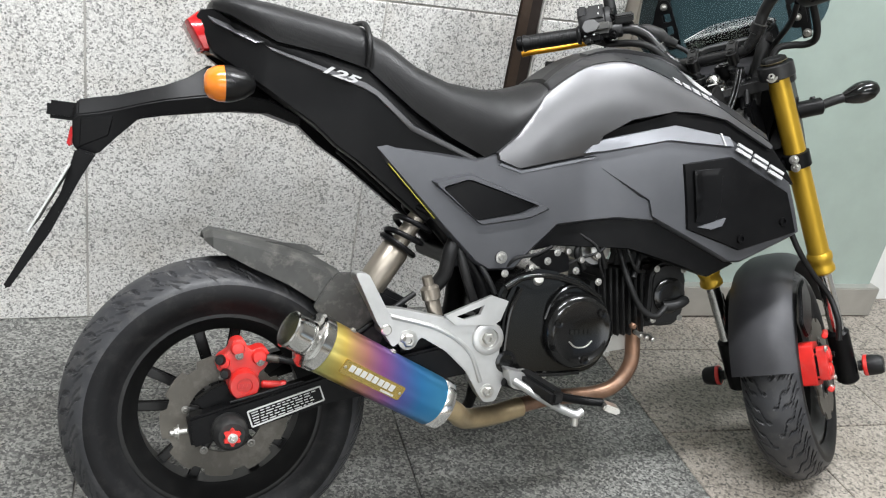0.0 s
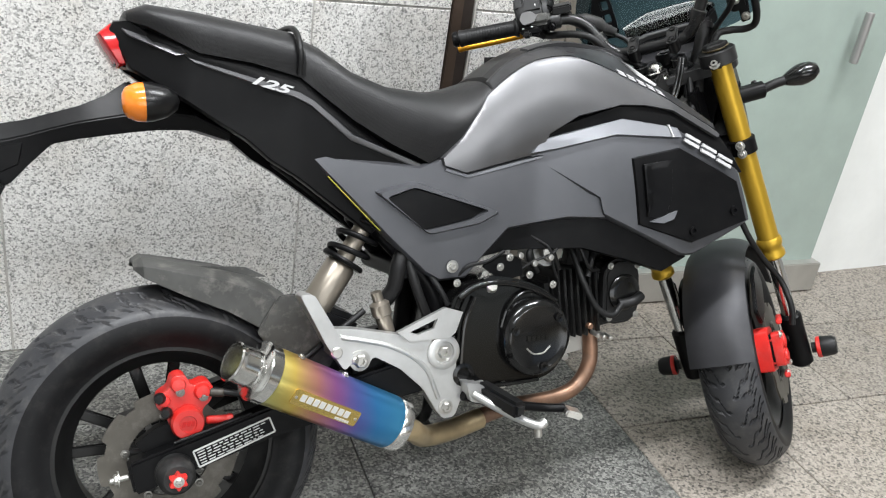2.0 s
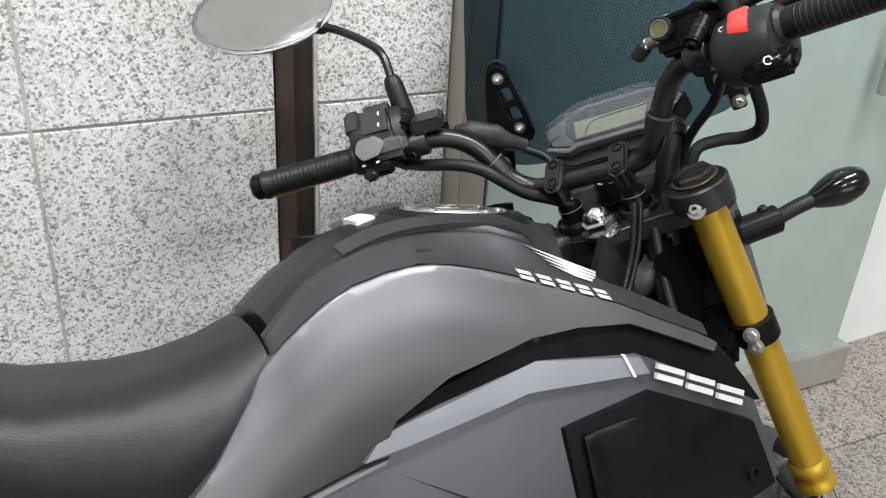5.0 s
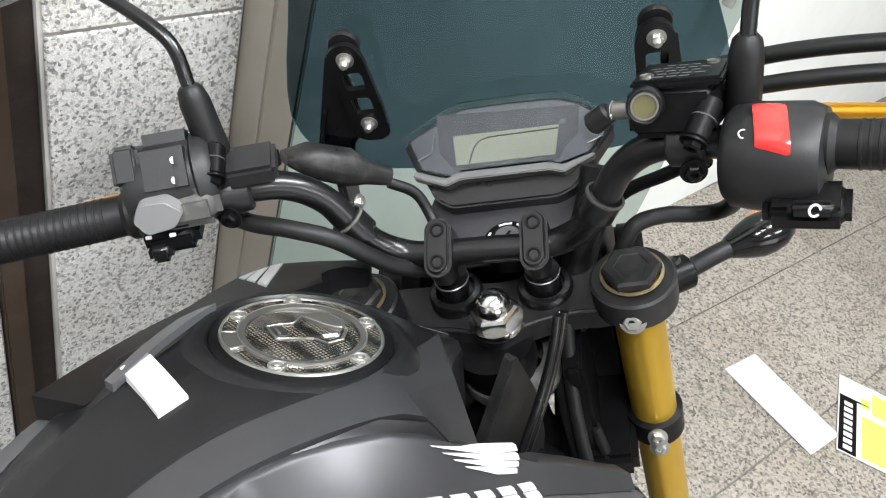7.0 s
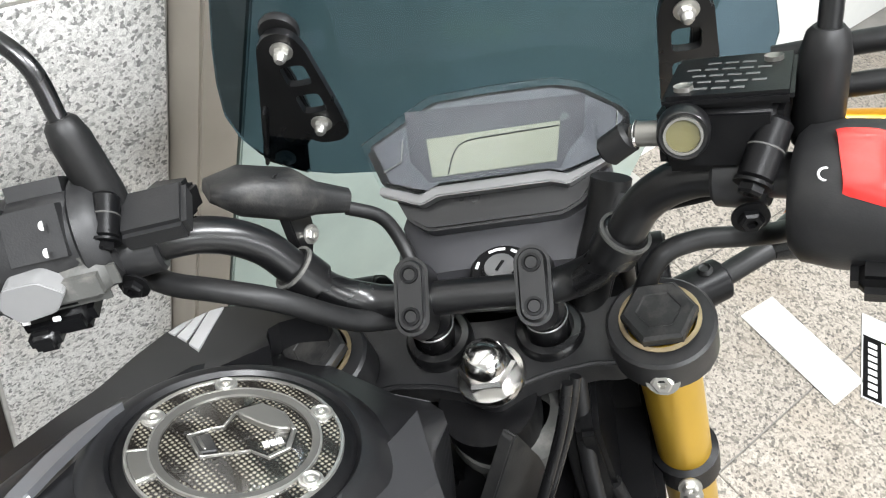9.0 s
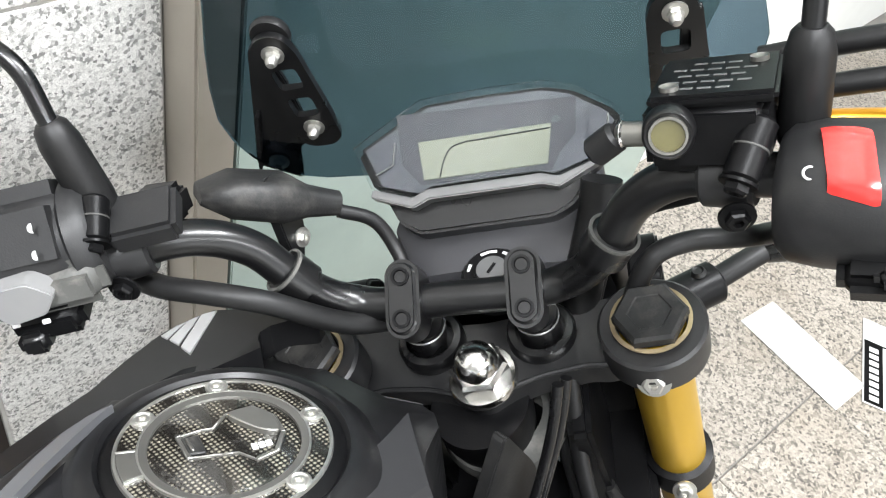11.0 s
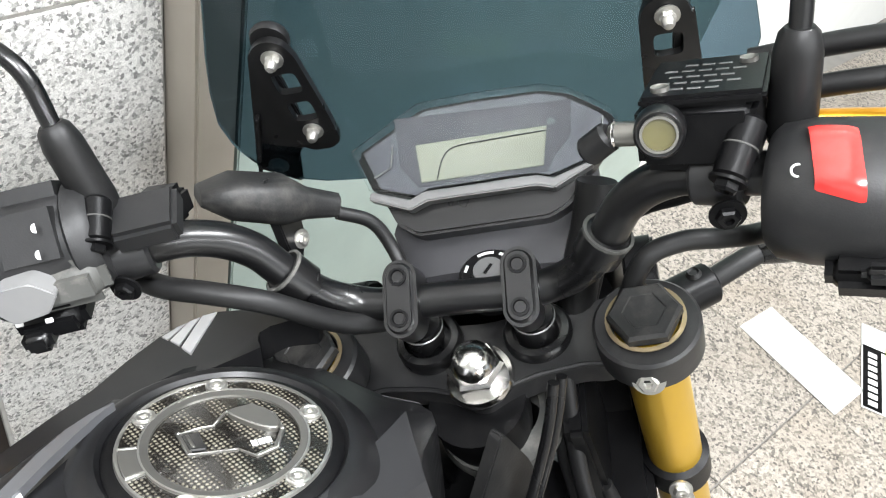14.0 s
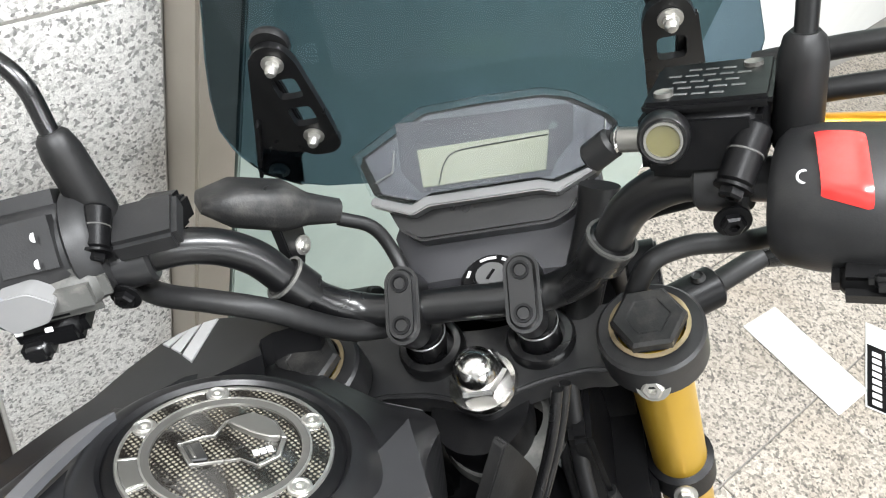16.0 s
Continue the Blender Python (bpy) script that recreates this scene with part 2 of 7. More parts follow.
# tinted windscreen and clear instrument lens
for key, name, colour, rough, ior in (("smoke", "smoked blue acrylic", (0.335, 0.41, 0.455), 0.06, 1.22), ("clear", "clear acrylic", (0.93, 0.95, 0.96), 0.05, 1.26)):
    m = M[key] = bpy.data.materials.new(name)
    m.use_nodes = True
    t = m.node_tree
    t.nodes.remove(t.nodes["Principled BSDF"])
    tr, gl, fr, mx = (t.nodes.new("ShaderNode" + k) for k in ("BsdfTransparent", "BsdfGlossy", "Fresnel", "MixShader"))
    tr.inputs[0].default_value = (*colour, 1)
    gl.inputs["Roughness"].default_value = rough
    fr.inputs[0].default_value = ior
    link(m, fr.outputs[0], mx.inputs[0])
    link(m, tr.outputs[0], mx.inputs[1])
    link(m, gl.outputs[0], mx.inputs[2])
    link(m, mx.outputs[0], t.nodes["Material Output"].inputs[0])


# ---------------------------------------------------------------- mesh helpers
def part(name, bm, mat, parent=None, label="", basis=None, smooth=40):
    """Links a bmesh as one mesh object, under a thing or a part if one is given."""
    bmesh.ops.recalc_face_normals(bm, faces=bm.faces)
    me = bpy.data.meshes.new(name)
    for f in bm.faces:
        f.smooth = smooth > 0
    if smooth:
        for e in bm.edges:
            if len(e.link_faces) == 2 and e.calc_face_angle(0) > radians(smooth):
                e.smooth = False
    bm.to_mesh(me)
    bm.free()
    me.materials.append(M[mat])
    ob = new(name, me)
    if parent is not None:
        ob.parent = parent
    if basis is not None:
        ob.matrix_basis = basis
    return tagged(ob, label)


def bevelled(bm, width, segments=2, angle=30):
    bmesh.ops.recalc_face_normals(bm, faces=bm.faces)
    edges = [e for e in bm.edges if len(e.link_faces) == 2 and e.calc_face_angle(0) > radians(angle)]
    if edges and width:
        bmesh.ops.bevel(bm, geom=edges, offset=width, segments=segments, affect="EDGES", clamp_overlap=True)
    return bm


def joined(bm, other):
    me = bpy.data.meshes.new("tmp")
    other.to_mesh(me)
    other.free()
    bm.from_mesh(me)
    bpy.data.meshes.remove(me)
    return bm


def box(size, m=None, bevel=0.0, segments=2, bm=None):
    b = bmesh.new()
    bmesh.ops.create_cube(b, size=1.0)
    bmesh.ops.scale(b, vec=size, verts=b.verts)
    bevelled(b, bevel, segments)
    if m is not None:
        bmesh.ops.transform(b, matrix=m, verts=b.verts)
    return b if bm is None else joined(bm, b)


def frame_to(p, q):
    """A matrix whose z axis runs from p to q."""
    p, q = Vector(p), Vector(q)
    return Matrix.Translation(p) @ (q - p).to_track_quat("Z", "Y").to_matrix().to_4x4()


def turned(profile, p, q, seg=32, bm=None, closed=False):
    """A lathe: (radius, height) pairs round the line from p towards q."""
    b = bmesh.new()
    rings = []
    for r, h in profile:
        if r < 1e-6:
            rings.append([b.verts.new((0, 0, h))])
        else:
            rings.append([b.verts.new((r * math.cos(2 * math.pi * i / seg), r * math.sin(2 * math.pi * i / seg), h)) for i in range(seg)])
    pairs = list(zip(rings, rings[1:])) + ([(rings[-1], rings[0])] if closed else [])
    for lo, hi in pairs:
        for i in range(seg):
            j = (i + 1) % seg
            if len(lo) == 1 and len(hi) == 1:
                break
            if len(lo) == 1:
                b.faces.new((lo[0], hi[i], hi[j]))
            elif len(hi) == 1:
                b.faces.new((lo[i], lo[j], hi[0]))
            else:
                b.faces.new((lo[i], lo[j], hi[j], hi[i]))
    bmesh.ops.transform(b, matrix=frame_to(p, q), verts=b.verts)
    return b if bm is None else joined(bm, b)


def rod(p, q, r, r2=None, seg=20, bevel=0.002, bm=None):
    h = (Vector(q) - Vector(p)).length
    r2 = r if r2 is None else r2
    k = min(bevel, r * 0.4, r2 * 0.4, h * 0.4)
    return turned([(0, 0), (r - k, 0), (r, k), (r2, h - k), (r2 - k, h), (0, h)], p, q, seg, bm)


def spline(points, steps=8):
    """Catmull-Rom through the points."""
    pts = [Vector(p) for p in points]
    ext = [2 * pts[0] - pts[1]] + pts + [2 * pts[-1] - pts[-2]]
    out = []
    for a, b, c, d in zip(ext, ext[1:], ext[2:], ext[3:]):
        for i in range(steps):
            t = i / steps
            out.append(0.5 * (2 * b + (c - a) * t + (2 * a - 5 * b + 4 * c - d) * t * t + (3 * b - a - 3 * c + d) * t ** 3))
    return out + [pts[-1]]


def tube(points, r, seg=12, steps=8, bm=None, end_r=None):
    path = spline(points, steps) if steps > 1 else [Vector(p) for p in points]
    b = bmesh.new()
    n = len(path)
    side = None
    rings = []
    for i, p in enumerate(path):
        d = (path[min(i + 1, n - 1)] - path[max(i - 1, 0)]).normalized()
        side = d.orthogonal() if side is None else side - d * side.dot(d)
        side.normalize()
        up = d.cross(side)
        rr = r if end_r is None else r + (end_r - r) * i / (n - 1)
        rings.append([b.verts.new(p + rr * (math.cos(a) * side + math.sin(a) * up)) for a in (2 * math.pi * k / seg for k in range(seg))])
    for lo, hi in zip(rings, rings[1:]):
        for k in range(seg):
            b.faces.new((lo[k], lo[(k + 1) % seg], hi[(k + 1) % seg], hi[k]))
    b.faces.new(rings[0][::-1])
    b.faces.new(rings[-1])
    return b if bm is None else joined(bm, b)


def plate(poly, y0, y1, bevel=0.002, segments=2, m=None, bm=None):
    """A flat outline in x and z, as thick as y0 to y1."""
    b = bmesh.new()
    lo = [b.verts.new((x, y0, z)) for x, z in poly]
    f = b.faces.new(lo)
    out = bmesh.ops.extrude_face_region(b, geom=[f])
    for v in out["geom"]:
        if isinstance(v, bmesh.types.BMVert):
            v.co.y = y1
    bevelled(b, bevel, segments, 20)
    if m is not None:
        bmesh.ops.transform(b, matrix=m, verts=b.verts)
    return b if bm is None else joined(bm, b)


def rounded(poly, r, n=4):
    """The outline with its corners rounded."""
    out = []
    k = len(poly)
    for i in range(k):
        a, b, c = (Vector(poly[(i + j) % k]) for j in (-1, 0, 1))
        u, v = (a - b), (c - b)
        d = min(r, 0.45 * u.length, 0.45 * v.length)
        p, q = b + u.normalized() * d, b + v.normalized() * d
        for j in range(n + 1):
            t = j / n
            out.append(tuple((1 - t) ** 2 * p + 2 * t * (1 - t) * b + t * t * q))
    return out


def spline_outline(points, steps=5):
    """A smooth closed outline through the points."""
    n = len(points)
    ext = [Vector((*points[i % n], 0)) for i in range(-2, n + 2)]
    whole = spline(ext, steps)
    return [(v.x, v.y) for v in whole[2 * steps:(n + 2) * steps]]


def panel(poly, width, side, thick=0.012, chamfer=0.005, drop=0.003, crown=0.0, fine=0.022):
    """A moulded body panel: an outline in x and z laid on the curved flank y = side * width(x, z), with a rounded rim."""
    b = bmesh.new()
    area = Vector((0, 0))
    f = b.faces.new([b.verts.new((x, 0, z)) for x, z in poly])
    cx, cz = f.calc_center_median().x, f.calc_center_median().z
    reach = max(math.hypot(x - cx, z - cz) for x, z in poly)
    bmesh.ops.triangulate(b, faces=b.faces[:], quad_method="BEAUTY", ngon_method="BEAUTY")
    for _ in range(8):
        long = [e for e in b.edges if e.calc_length() > fine]
        if not long:
            break
        bmesh.ops.subdivide_edges(b, edges=long, cuts=1)
        bmesh.ops.triangulate(b, faces=[g for g in b.faces if len(g.verts) > 3])
    key = lambda v: (round(v.co.x, 5), round(v.co.z, 5))
    outward = {}
    for e in b.edges:
        if e.is_boundary:
            p, q = e.verts
            d = q.co - p.co
            nrm = Vector((d.z, 0, -d.x)).normalized()
            third = [w for w in e.link_faces[0].verts if w not in e.verts][0]
            nrm = -nrm if nrm.dot(third.co - p.co) > 0 else nrm
            for w in (p, q):
                outward[key(w)] = outward.get(key(w), Vector()) + nrm
    outward = {k2: v2.normalized() for k2, v2 in outward.items()}
    for v in b.verts:
        d = min(1.0, math.hypot(v.co.x - cx, v.co.z - cz) / reach)
        v.co.y = side * (width(v.co.x, v.co.z) + crown * (1 - d * d))
    edge = [e for e in b.edges if e.is_boundary]
    k = bmesh.ops.extrude_edge_only(b, edges=edge)
    fresh = [g for g in k["geom"] if isinstance(g, bmesh.types.BMVert)]
    for v in fresh:
        v.co.y -= side * drop
        v.co += outward[key(v)] * chamfer * 0.5
    edge = [e for e in b.edges if e.is_boundary]
    k = bmesh.ops.extrude_edge_only(b, edges=edge)
    for g in k["geom"]:
        if isinstance(g, bmesh.types.BMVert):
            g.co.y -= side * thick
    edge = [e for e in b.edges if e.is_boundary]
    bmesh.ops.holes_fill(b, edges=edge, sides=0)
    return b


def loft(sections, cap=True, mirror=True):
    """Skin over sections, each (x, [(half width, z), ...]) from the crown outwards and down."""
    b = bmesh.new()
    rings = []
    for x, pts in sections:
        half = [Vector((x, -w, z)) for w, z in pts]
        half = spline(half, 3)
        other = [Vector((v.x, -v.y, v.z)) for v in half[::-1]]
        ring = half[::-1] + (other[::-1][1:] if abs(half[0].y) < 1e-6 else other[::-1])
        rings.append([b.verts.new(v) for v in ring])
    for lo, hi in zip(rings, rings[1:]):
        for i in range(len(lo) - 1):
            b.faces.new((lo[i], lo[i + 1], hi[i + 1], hi[i]))
        b.faces.new((lo[-1], lo[0], hi[0], hi[-1]))
    if cap:
        b.faces.new(rings[0])
        b.faces.new(rings[-1][::-1])
    return b


def hexbolt(p, q, r, bm=None, washer=True):
    """A bolt head at p that points along q."""
    p, d = Vector(p), Vector(q).normalized()
    b = bmesh.new() if bm is None else bm
    if washer:
        turned([(0, 0), (r * 1.5, 0), (r * 1.5, r * 0.25), (r * 0.9, r * 0.3)], p, p + d, 18, b)
    return turned([(r, 0), (r, r * 0.8), (r * 0.8, r), (0.45 * r, r), (0.42 * r, r * 0.55), (0, r * 0.55)], p, p + d, 6 if washer else 18, b)


def text_bars(x0, z0, x1, z1, n, y, depth, slant=0.0, bm=None):
    """A row of plain upright bars in place of lettering."""
    b = bmesh.new() if bm is None else bm
    w = (x1 - x0) / n
    for i in range(n):
        xa, xb = x0 + i * w, x0 + (i + 0.78) * w
        plate([(xa, z0), (xb, z0), (xb + slant, z1), (xa + slant, z1)], y, y + depth, 0, bm=b)
    return b


# ---------------------------------------------------------------- the place
def setting(name, bm, mat, label, category, parent=None):
    return tagged(part(name, bm, mat, parent, smooth=0), label, category, kind="structure")


WALL = 1.97
ground = setting("floor", box((9.0, 7.0, 0.1), pose(0.5, -1.2, -0.056)), "joint", "granite-tiled floor of beige and dark grey slabs", "floor")
wall_north = setting("wall_north", box((4.63, 0.2, 3.2), pose(0.645 - 2.315, WALL + 0.1032, 1.6)), "joint_light", "wall clad in light grey speckled granite slabs", "wall")
wall_pier = setting("wall_pier", box((0.224, 0.18, 3.2), pose(0.818, WALL + 0.0932, 1.6)), "joint_light", "narrow granite-clad pier beside the glass door", "wall")

bm = box((0.026, 0.05, 3.2), pose(0.66, WALL + 0.02, 1.6), 0.002)
trim = setting("trim", bm, "bronze", "dark bronze metal channel set in the granite wall", "trim")
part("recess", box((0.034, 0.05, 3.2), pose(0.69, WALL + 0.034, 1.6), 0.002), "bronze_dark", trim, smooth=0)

post = setting("door_post", box((0.05, 0.14, 3.2), pose(0.957, WALL + 0.02, 1.6), 0.003), "taupe", "taupe metal door post", "door post")
head = setting("wall_white", box((4.0, 0.1, 3.2), pose(2.02 + 2.0, 2.0, 1.6)), "white", "plain white wall panel beside the glass door", "wall")

# frosted glass door, hung slightly forward of the wall
DOOR = pose(0.99, 1.932, 0, 0, 0, -3.0)
door = setting("door_1", box((1.02, 0.012, 2.25), pose(0.51, 0, 1.225), 0.002), "frosted", "frosted pale green glass door with a steel bottom rail", "door")
door.matrix_basis = DOOR
part("bottom_rail", box((1.035, 0.055, 0.098), pose(0.5175, -0.01, 0.053), 0.003), "steel", door, "brushed steel bottom rail")
for x, y in ((0.86, -0.045), (0.93, 0.03)):
    pull = rod((x, y, 0.74), (x, y, 0.88), 0.012, seg=20)
    part("pull_handle", pull, "grey_pipe", door, "grey metal pull handle")
part("door_leaf_frame", box((1.02, 0.05, 0.06), pose(0.51, 0, 2.38), 0.003), "steel", door)
setting("wall_over_door", box((1.08, 0.12, 0.8), pose(1.53, 1.96, 2.8)), "white", "plain white wall over the glass door", "wall")
# ceiling is never in view, added to close the place and bounce light
setting("ceiling", box((9.0, 7.0, 0.1), pose(0.5, -1.2, 3.25)), "white", "plain white ceiling, added out of view to bounce light", "ceiling")


def luminaire(x, y, power):
    body = new("ceiling_light")
    body.matrix_basis = pose(x, y, 3.2)
    tagged(body, "long white fluorescent ceiling light", "ceiling light", group="ceiling lights")
    part("housing", box((1.3, 0.2, 0.04), pose(0, 0, -0.02), 0.005), "white", body)
    lamp = area_lamp("lamp", x, y, 3.13, 0, 0, 1.25, 0.16, power)
    return body


for x, y, p in ((-0.6, 0.9, 98), (1.3, 0.9, 88), (-0.6, -1.4, 62), (1.3, -1.4, 62)):
    luminaire(x, y, p)
# all out of view and added: lintel, side walls, fill lamp from the front
setting("wall_south", box((9.0, 0.15, 0.7), pose(0.5, -4.6, 2.85)), "side_paint", "grey lintel behind the viewpoint, added out of view", "wall")
# unseen walls, one white to bounce light, one grey to darken reflections
setting("wall_west", box((0.15, 7.0, 3.2), pose(-4.0, -1.2, 1.6)), "white", "plain white side wall, added out of view to bounce light", "wall")
setting("wall_east", box((0.15, 7.0, 3.2), pose(5.0, -1.2, 1.6)), "side_paint", "plain grey side wall, added out of view to darken reflections", "wall")
# added fill lamp, brightens the wall and the bike's right side
area_lamp("front_fill_lamp", 0.0, -4.4, 1.5, 90, 0, 4.0, 1.9, 55, (0.93, 0.97, 1.0))

# ---------------------------------------------------------------- the motorcycle
BIKE = pose(-0.064, 1.236, 0.004, -19.0, 0.2, -0.3)
RAKE = radians(24)
AX = Vector((-math.sin(RAKE), 0, math.cos(RAKE)))
S0 = Vector((1.29, 0, 0))
STEER = Matrix.Translation(S0) @ Matrix.Rotation(radians(39), 4, AX) @ Matrix.Translation(-S0)

bike = new("motorcycle")
bike.matrix_basis = BIKE
tagged(bike, "small grey and black motorcycle leaning on its side stand, bars turned", "motorcycle")


# how the body and the tail sit on the frame
BODY_SET, TAIL_SET = (-0.01, 0, -0.006), (-0.021, 0, -0.018)
TAIL = ("number_plate_bracket", "number_plate", "rear_turn_signal")


def fixed(name, bm, mat, label="", parent=None, smooth=40):
    return part(name, bm, mat, parent or bike, label, None if parent or name in ("fuel_tank", "fuel_cap", "front_wing") else Matrix.Translation(TAIL_SET if name in TAIL else BODY_SET), smooth)


def steered(name, bm, mat, label="", smooth=40):
    return part(name, bm, mat, bike, label, STEER, smooth)


# the bar and all that it carries sit a little rolled in their risers
UPPER = STEER @ Matrix.Translation((0, 0, 0.864)) @ Matrix.Rotation(radians(3.4), 4, "X") @ Matrix.Translation((0, 0, -0.85))


def upper(name, bm, mat, label="", smooth=40, shift=(0, 0, 0)):
    return part(name, bm, mat, bike, label, UPPER @ Matrix.Translation(shift), smooth)


def lerp(x, xs, ys):
    return float(np.interp(x, xs, ys))


def tyre_mesh(c, radius, width, bead, grooves, pitches=24, fine=26, k=54):
    """A tyre with cut grooves that sweep back from the crown, round the wheel's axle along y."""
    b = bmesh.new()
    grid = []
    half = width / 2
    n = pitches * fine
    for i in range(n):
        line = []
        for j in range(k + 1):
            u = -1 + 2 * j / k
            s = min(1.0, abs(u) / 0.62)
            a = 2 * math.pi * (i / n - 1.3 * s ** 1.4 / pitches)
            if abs(u) < 0.62:
                r = radius - 0.030 * s * s
                y = half * 0.93 * u / 0.62
                turn = (i + (fine // 2 if u > 0 else 0) + int(14 * abs((2.3 * s) % 1 - 0.5))) % fine
                for start, wide, lo, hi in grooves:
                    if lo < s < hi and start <= turn < start + wide:
                        r -= 0.005
            else:
                e = (abs(u) - 0.62) / 0.38
                r = radius - 0.030 - (radius - 0.030 - bead) * e
                y = math.copysign(half * (0.93 + 0.1 * math.sin(math.pi * min(1, e * 1.15)) - 0.16 * e * e), u)
            line.append(b.verts.new((c[0] + r * math.cos(a), c[1] + y, c[2] + r * math.sin(a))))
        grid.append(line)
    for i in range(n):
        lo, hi = grid[i], grid[(i + 1) % n]
        for j in range(k):
            f = b.faces.new((lo[j], lo[j + 1], hi[j + 1], hi[j]))
            f.material_index = 1 if abs(-1 + 2 * (j + 0.5) / k) > 0.66 else 0
    return b


def wheel(c, radius, width, make, spokes, disc_y, disc_r):
    x, y, z = c
    bead = 0.158
    w = width * 0.36
    prof = [(bead + 0.005, -w), (bead + 0.005, -w + 0.006), (bead - 0.008, -w + 0.014), (bead - 0.022, -w * 0.45), (bead - 0.022, w * 0.45), (bead - 0.008, w - 0.014), (bead + 0.005, w - 0.006), (bead + 0.005, w), (bead - 0.006, w), (bead - 0.016, w - 0.016), (bead - 0.03, w * 0.4), (bead - 0.03, -w * 0.4), (bead - 0.016, -w + 0.016), (bead - 0.006, -w)]
    rim = make("wheel", turned(prof, (x, y, z), (x, y + 1, z), 64, closed=True), "rim", "black cast wheel")
    tyre = part("tyre", tyre_mesh(c, radius, width, bead, [(0, 2, 0.06, 0.86), (12, 2, 0.38, 0.95), (19, 1, 0.7, 0.97)]), "rubber", rim, "worn black tyre with cut grooves", smooth=30)
    tyre.data.materials.append(M["sidewall"])
    part("hub", turned([(0, -0.05), (0.03, -0.05), (0.038, -0.03), (0.03, 0), (0.038, 0.03), (0.03, 0.05), (0, 0.05)], (x, y, z), (x, y + 1, z), 32), "rim", rim)
    for i in range(spokes):
        a = 2 * math.pi * (i + 0.3) / spokes
        for d in (-0.13, 0.13):
            p = (x + 0.03 * math.cos(a + d * 2), y, z + 0.03 * math.sin(a + d * 2))
            q = (x + 0.132 * math.cos(a + d * 1.8), y, z + 0.132 * math.sin(a + d * 1.8))
            part("spoke", box((0.0058, 0.018, 0.104), frame_to(p, q) @ pose(0, 0, 0.052), 0.003), "rim", rim)
    d = bmesh.new()
    n = 144
    rings = []
    for yy in (-0.002, 0.002):
        outer, inner = [], []
        for i in range(n):
            a = 2 * math.pi * i / n
            ro = disc_r - (0.009 if (i % 16) < 5 else 0.0)
            outer.append(d.verts.new((x + ro * math.cos(a), disc_y + yy, z + ro * math.sin(a))))
            inner.append(d.verts.new((x + 0.058 * math.cos(a), disc_y + yy, z + 0.058 * math.sin(a))))
        rings.append((outer, inner))
    (o0, i0), (o1, i1) = rings
    for i in range(n):
        j = (i + 1) % n
        for a4, b4 in ((o0, i0), (i1, o1), (o1, o0), (i0, i1)):
            d.faces.new((a4[i], a4[j], b4[j], b4[i]))
    disc = part("brake_disc", d, "disc", rim, "wavy steel brake disc")
    for i in range(5):
        a = 2 * math.pi * i / 5 + 0.4
        p = (x + 0.028 * math.cos(a), disc_y + 0.004, z + 0.028 * math.sin(a))
        q = (x + 0.066 * math.cos(a), disc_y + 0.004, z + 0.066 * math.sin(a))
        part("carrier_arm", rod(p, q, 0.007, seg=10), "rim", rim)
    for i in range(5):
        a = 2 * math.pi * i / 5 + 0.4
        part("disc_bolt", hexbolt((x + 0.062 * math.cos(a), disc_y - 0.003, z + 0.062 * math.sin(a)), (0, -1, 0), 0.0042), "ring_grey", rim)
    return rim


RW = (0.0, 0.0, 0.238)
FW = (1.203, 0.0, 0.226)
rear = wheel(RW, 0.243, 0.132, lambda n, b, m, l: fixed("rear_wheel", b, m, l), 5, -0.068, 0.098)
front = wheel(FW, 0.231, 0.116, lambda n, b, m, l: steered("front_wheel", b, m, l), 5, -0.066, 0.108)

# swing arm, axle, rear brake
arm = plate(rounded([(-0.062, 0.252), (0.03, 0.276), (0.16, 0.312), (0.40, 0.36), (0.40, 0.30), (0.15, 0.262), (-0.054, 0.205)], 0.006, 2), -0.118, -0.085, 0.004)
swing = fixed("swing_arm", arm, "plastic", "black box-section swing arm")
arm = plate(rounded([(-0.062, 0.252), (0.16, 0.312), (0.40, 0.36), (0.40, 0.30), (0.15, 0.262), (-0.054, 0.205)], 0.006, 2), 0.085, 0.118, 0.004)
part("left_arm", arm, "plastic", swing)
part("cross_tube", rod((0.30, -0.1, 0.345), (0.30, 0.1, 0.345), 0.03), "plastic", swing)
part("weld_bead", tube([(0.0, -0.119, 0.274), (0.05, -0.119, 0.286), (0.11, -0.119, 0.302)], 0.003), "plastic", swing)
part("warning_label", plate([(0.026, 0.258), (0.136, 0.292), (0.144, 0.27), (0.034, 0.234)], -0.1195, -0.117, 0), "plastic", swing, "black and white printed warning label", smooth=0)
dx, dz = Vector((0.110, 0.034)).normalized(), Vector((-0.296, 0.955))
bars = bmesh.new()
random.seed(5)
for r in range(5):
    u = 0.004
    while u < 0.108:
        w = random.uniform(0.004, 0.012)
        if u + w > 0.111:
            break
        p = Vector((0.034, 0.234)) + dx * u + Vector((0.008, -0.024)).normalized() * -(0.0035 + r * 0.0042)
        q = p + dx * w
        o = Vector((-0.316, 0.949)) * 0.0014
        plate([tuple(p), tuple(q), tuple(q + o), tuple(p + o)], -0.1205, -0.1192, 0, bm=bars)
        u += w + 0.0028
part("print", bars, "mark", swing, smooth=0)
edge = [Vector((0.026, 0.258)), Vector((0.136, 0.292)), Vector((0.144, 0.27)), Vector((0.034, 0.234))]
rim_line = bmesh.new()
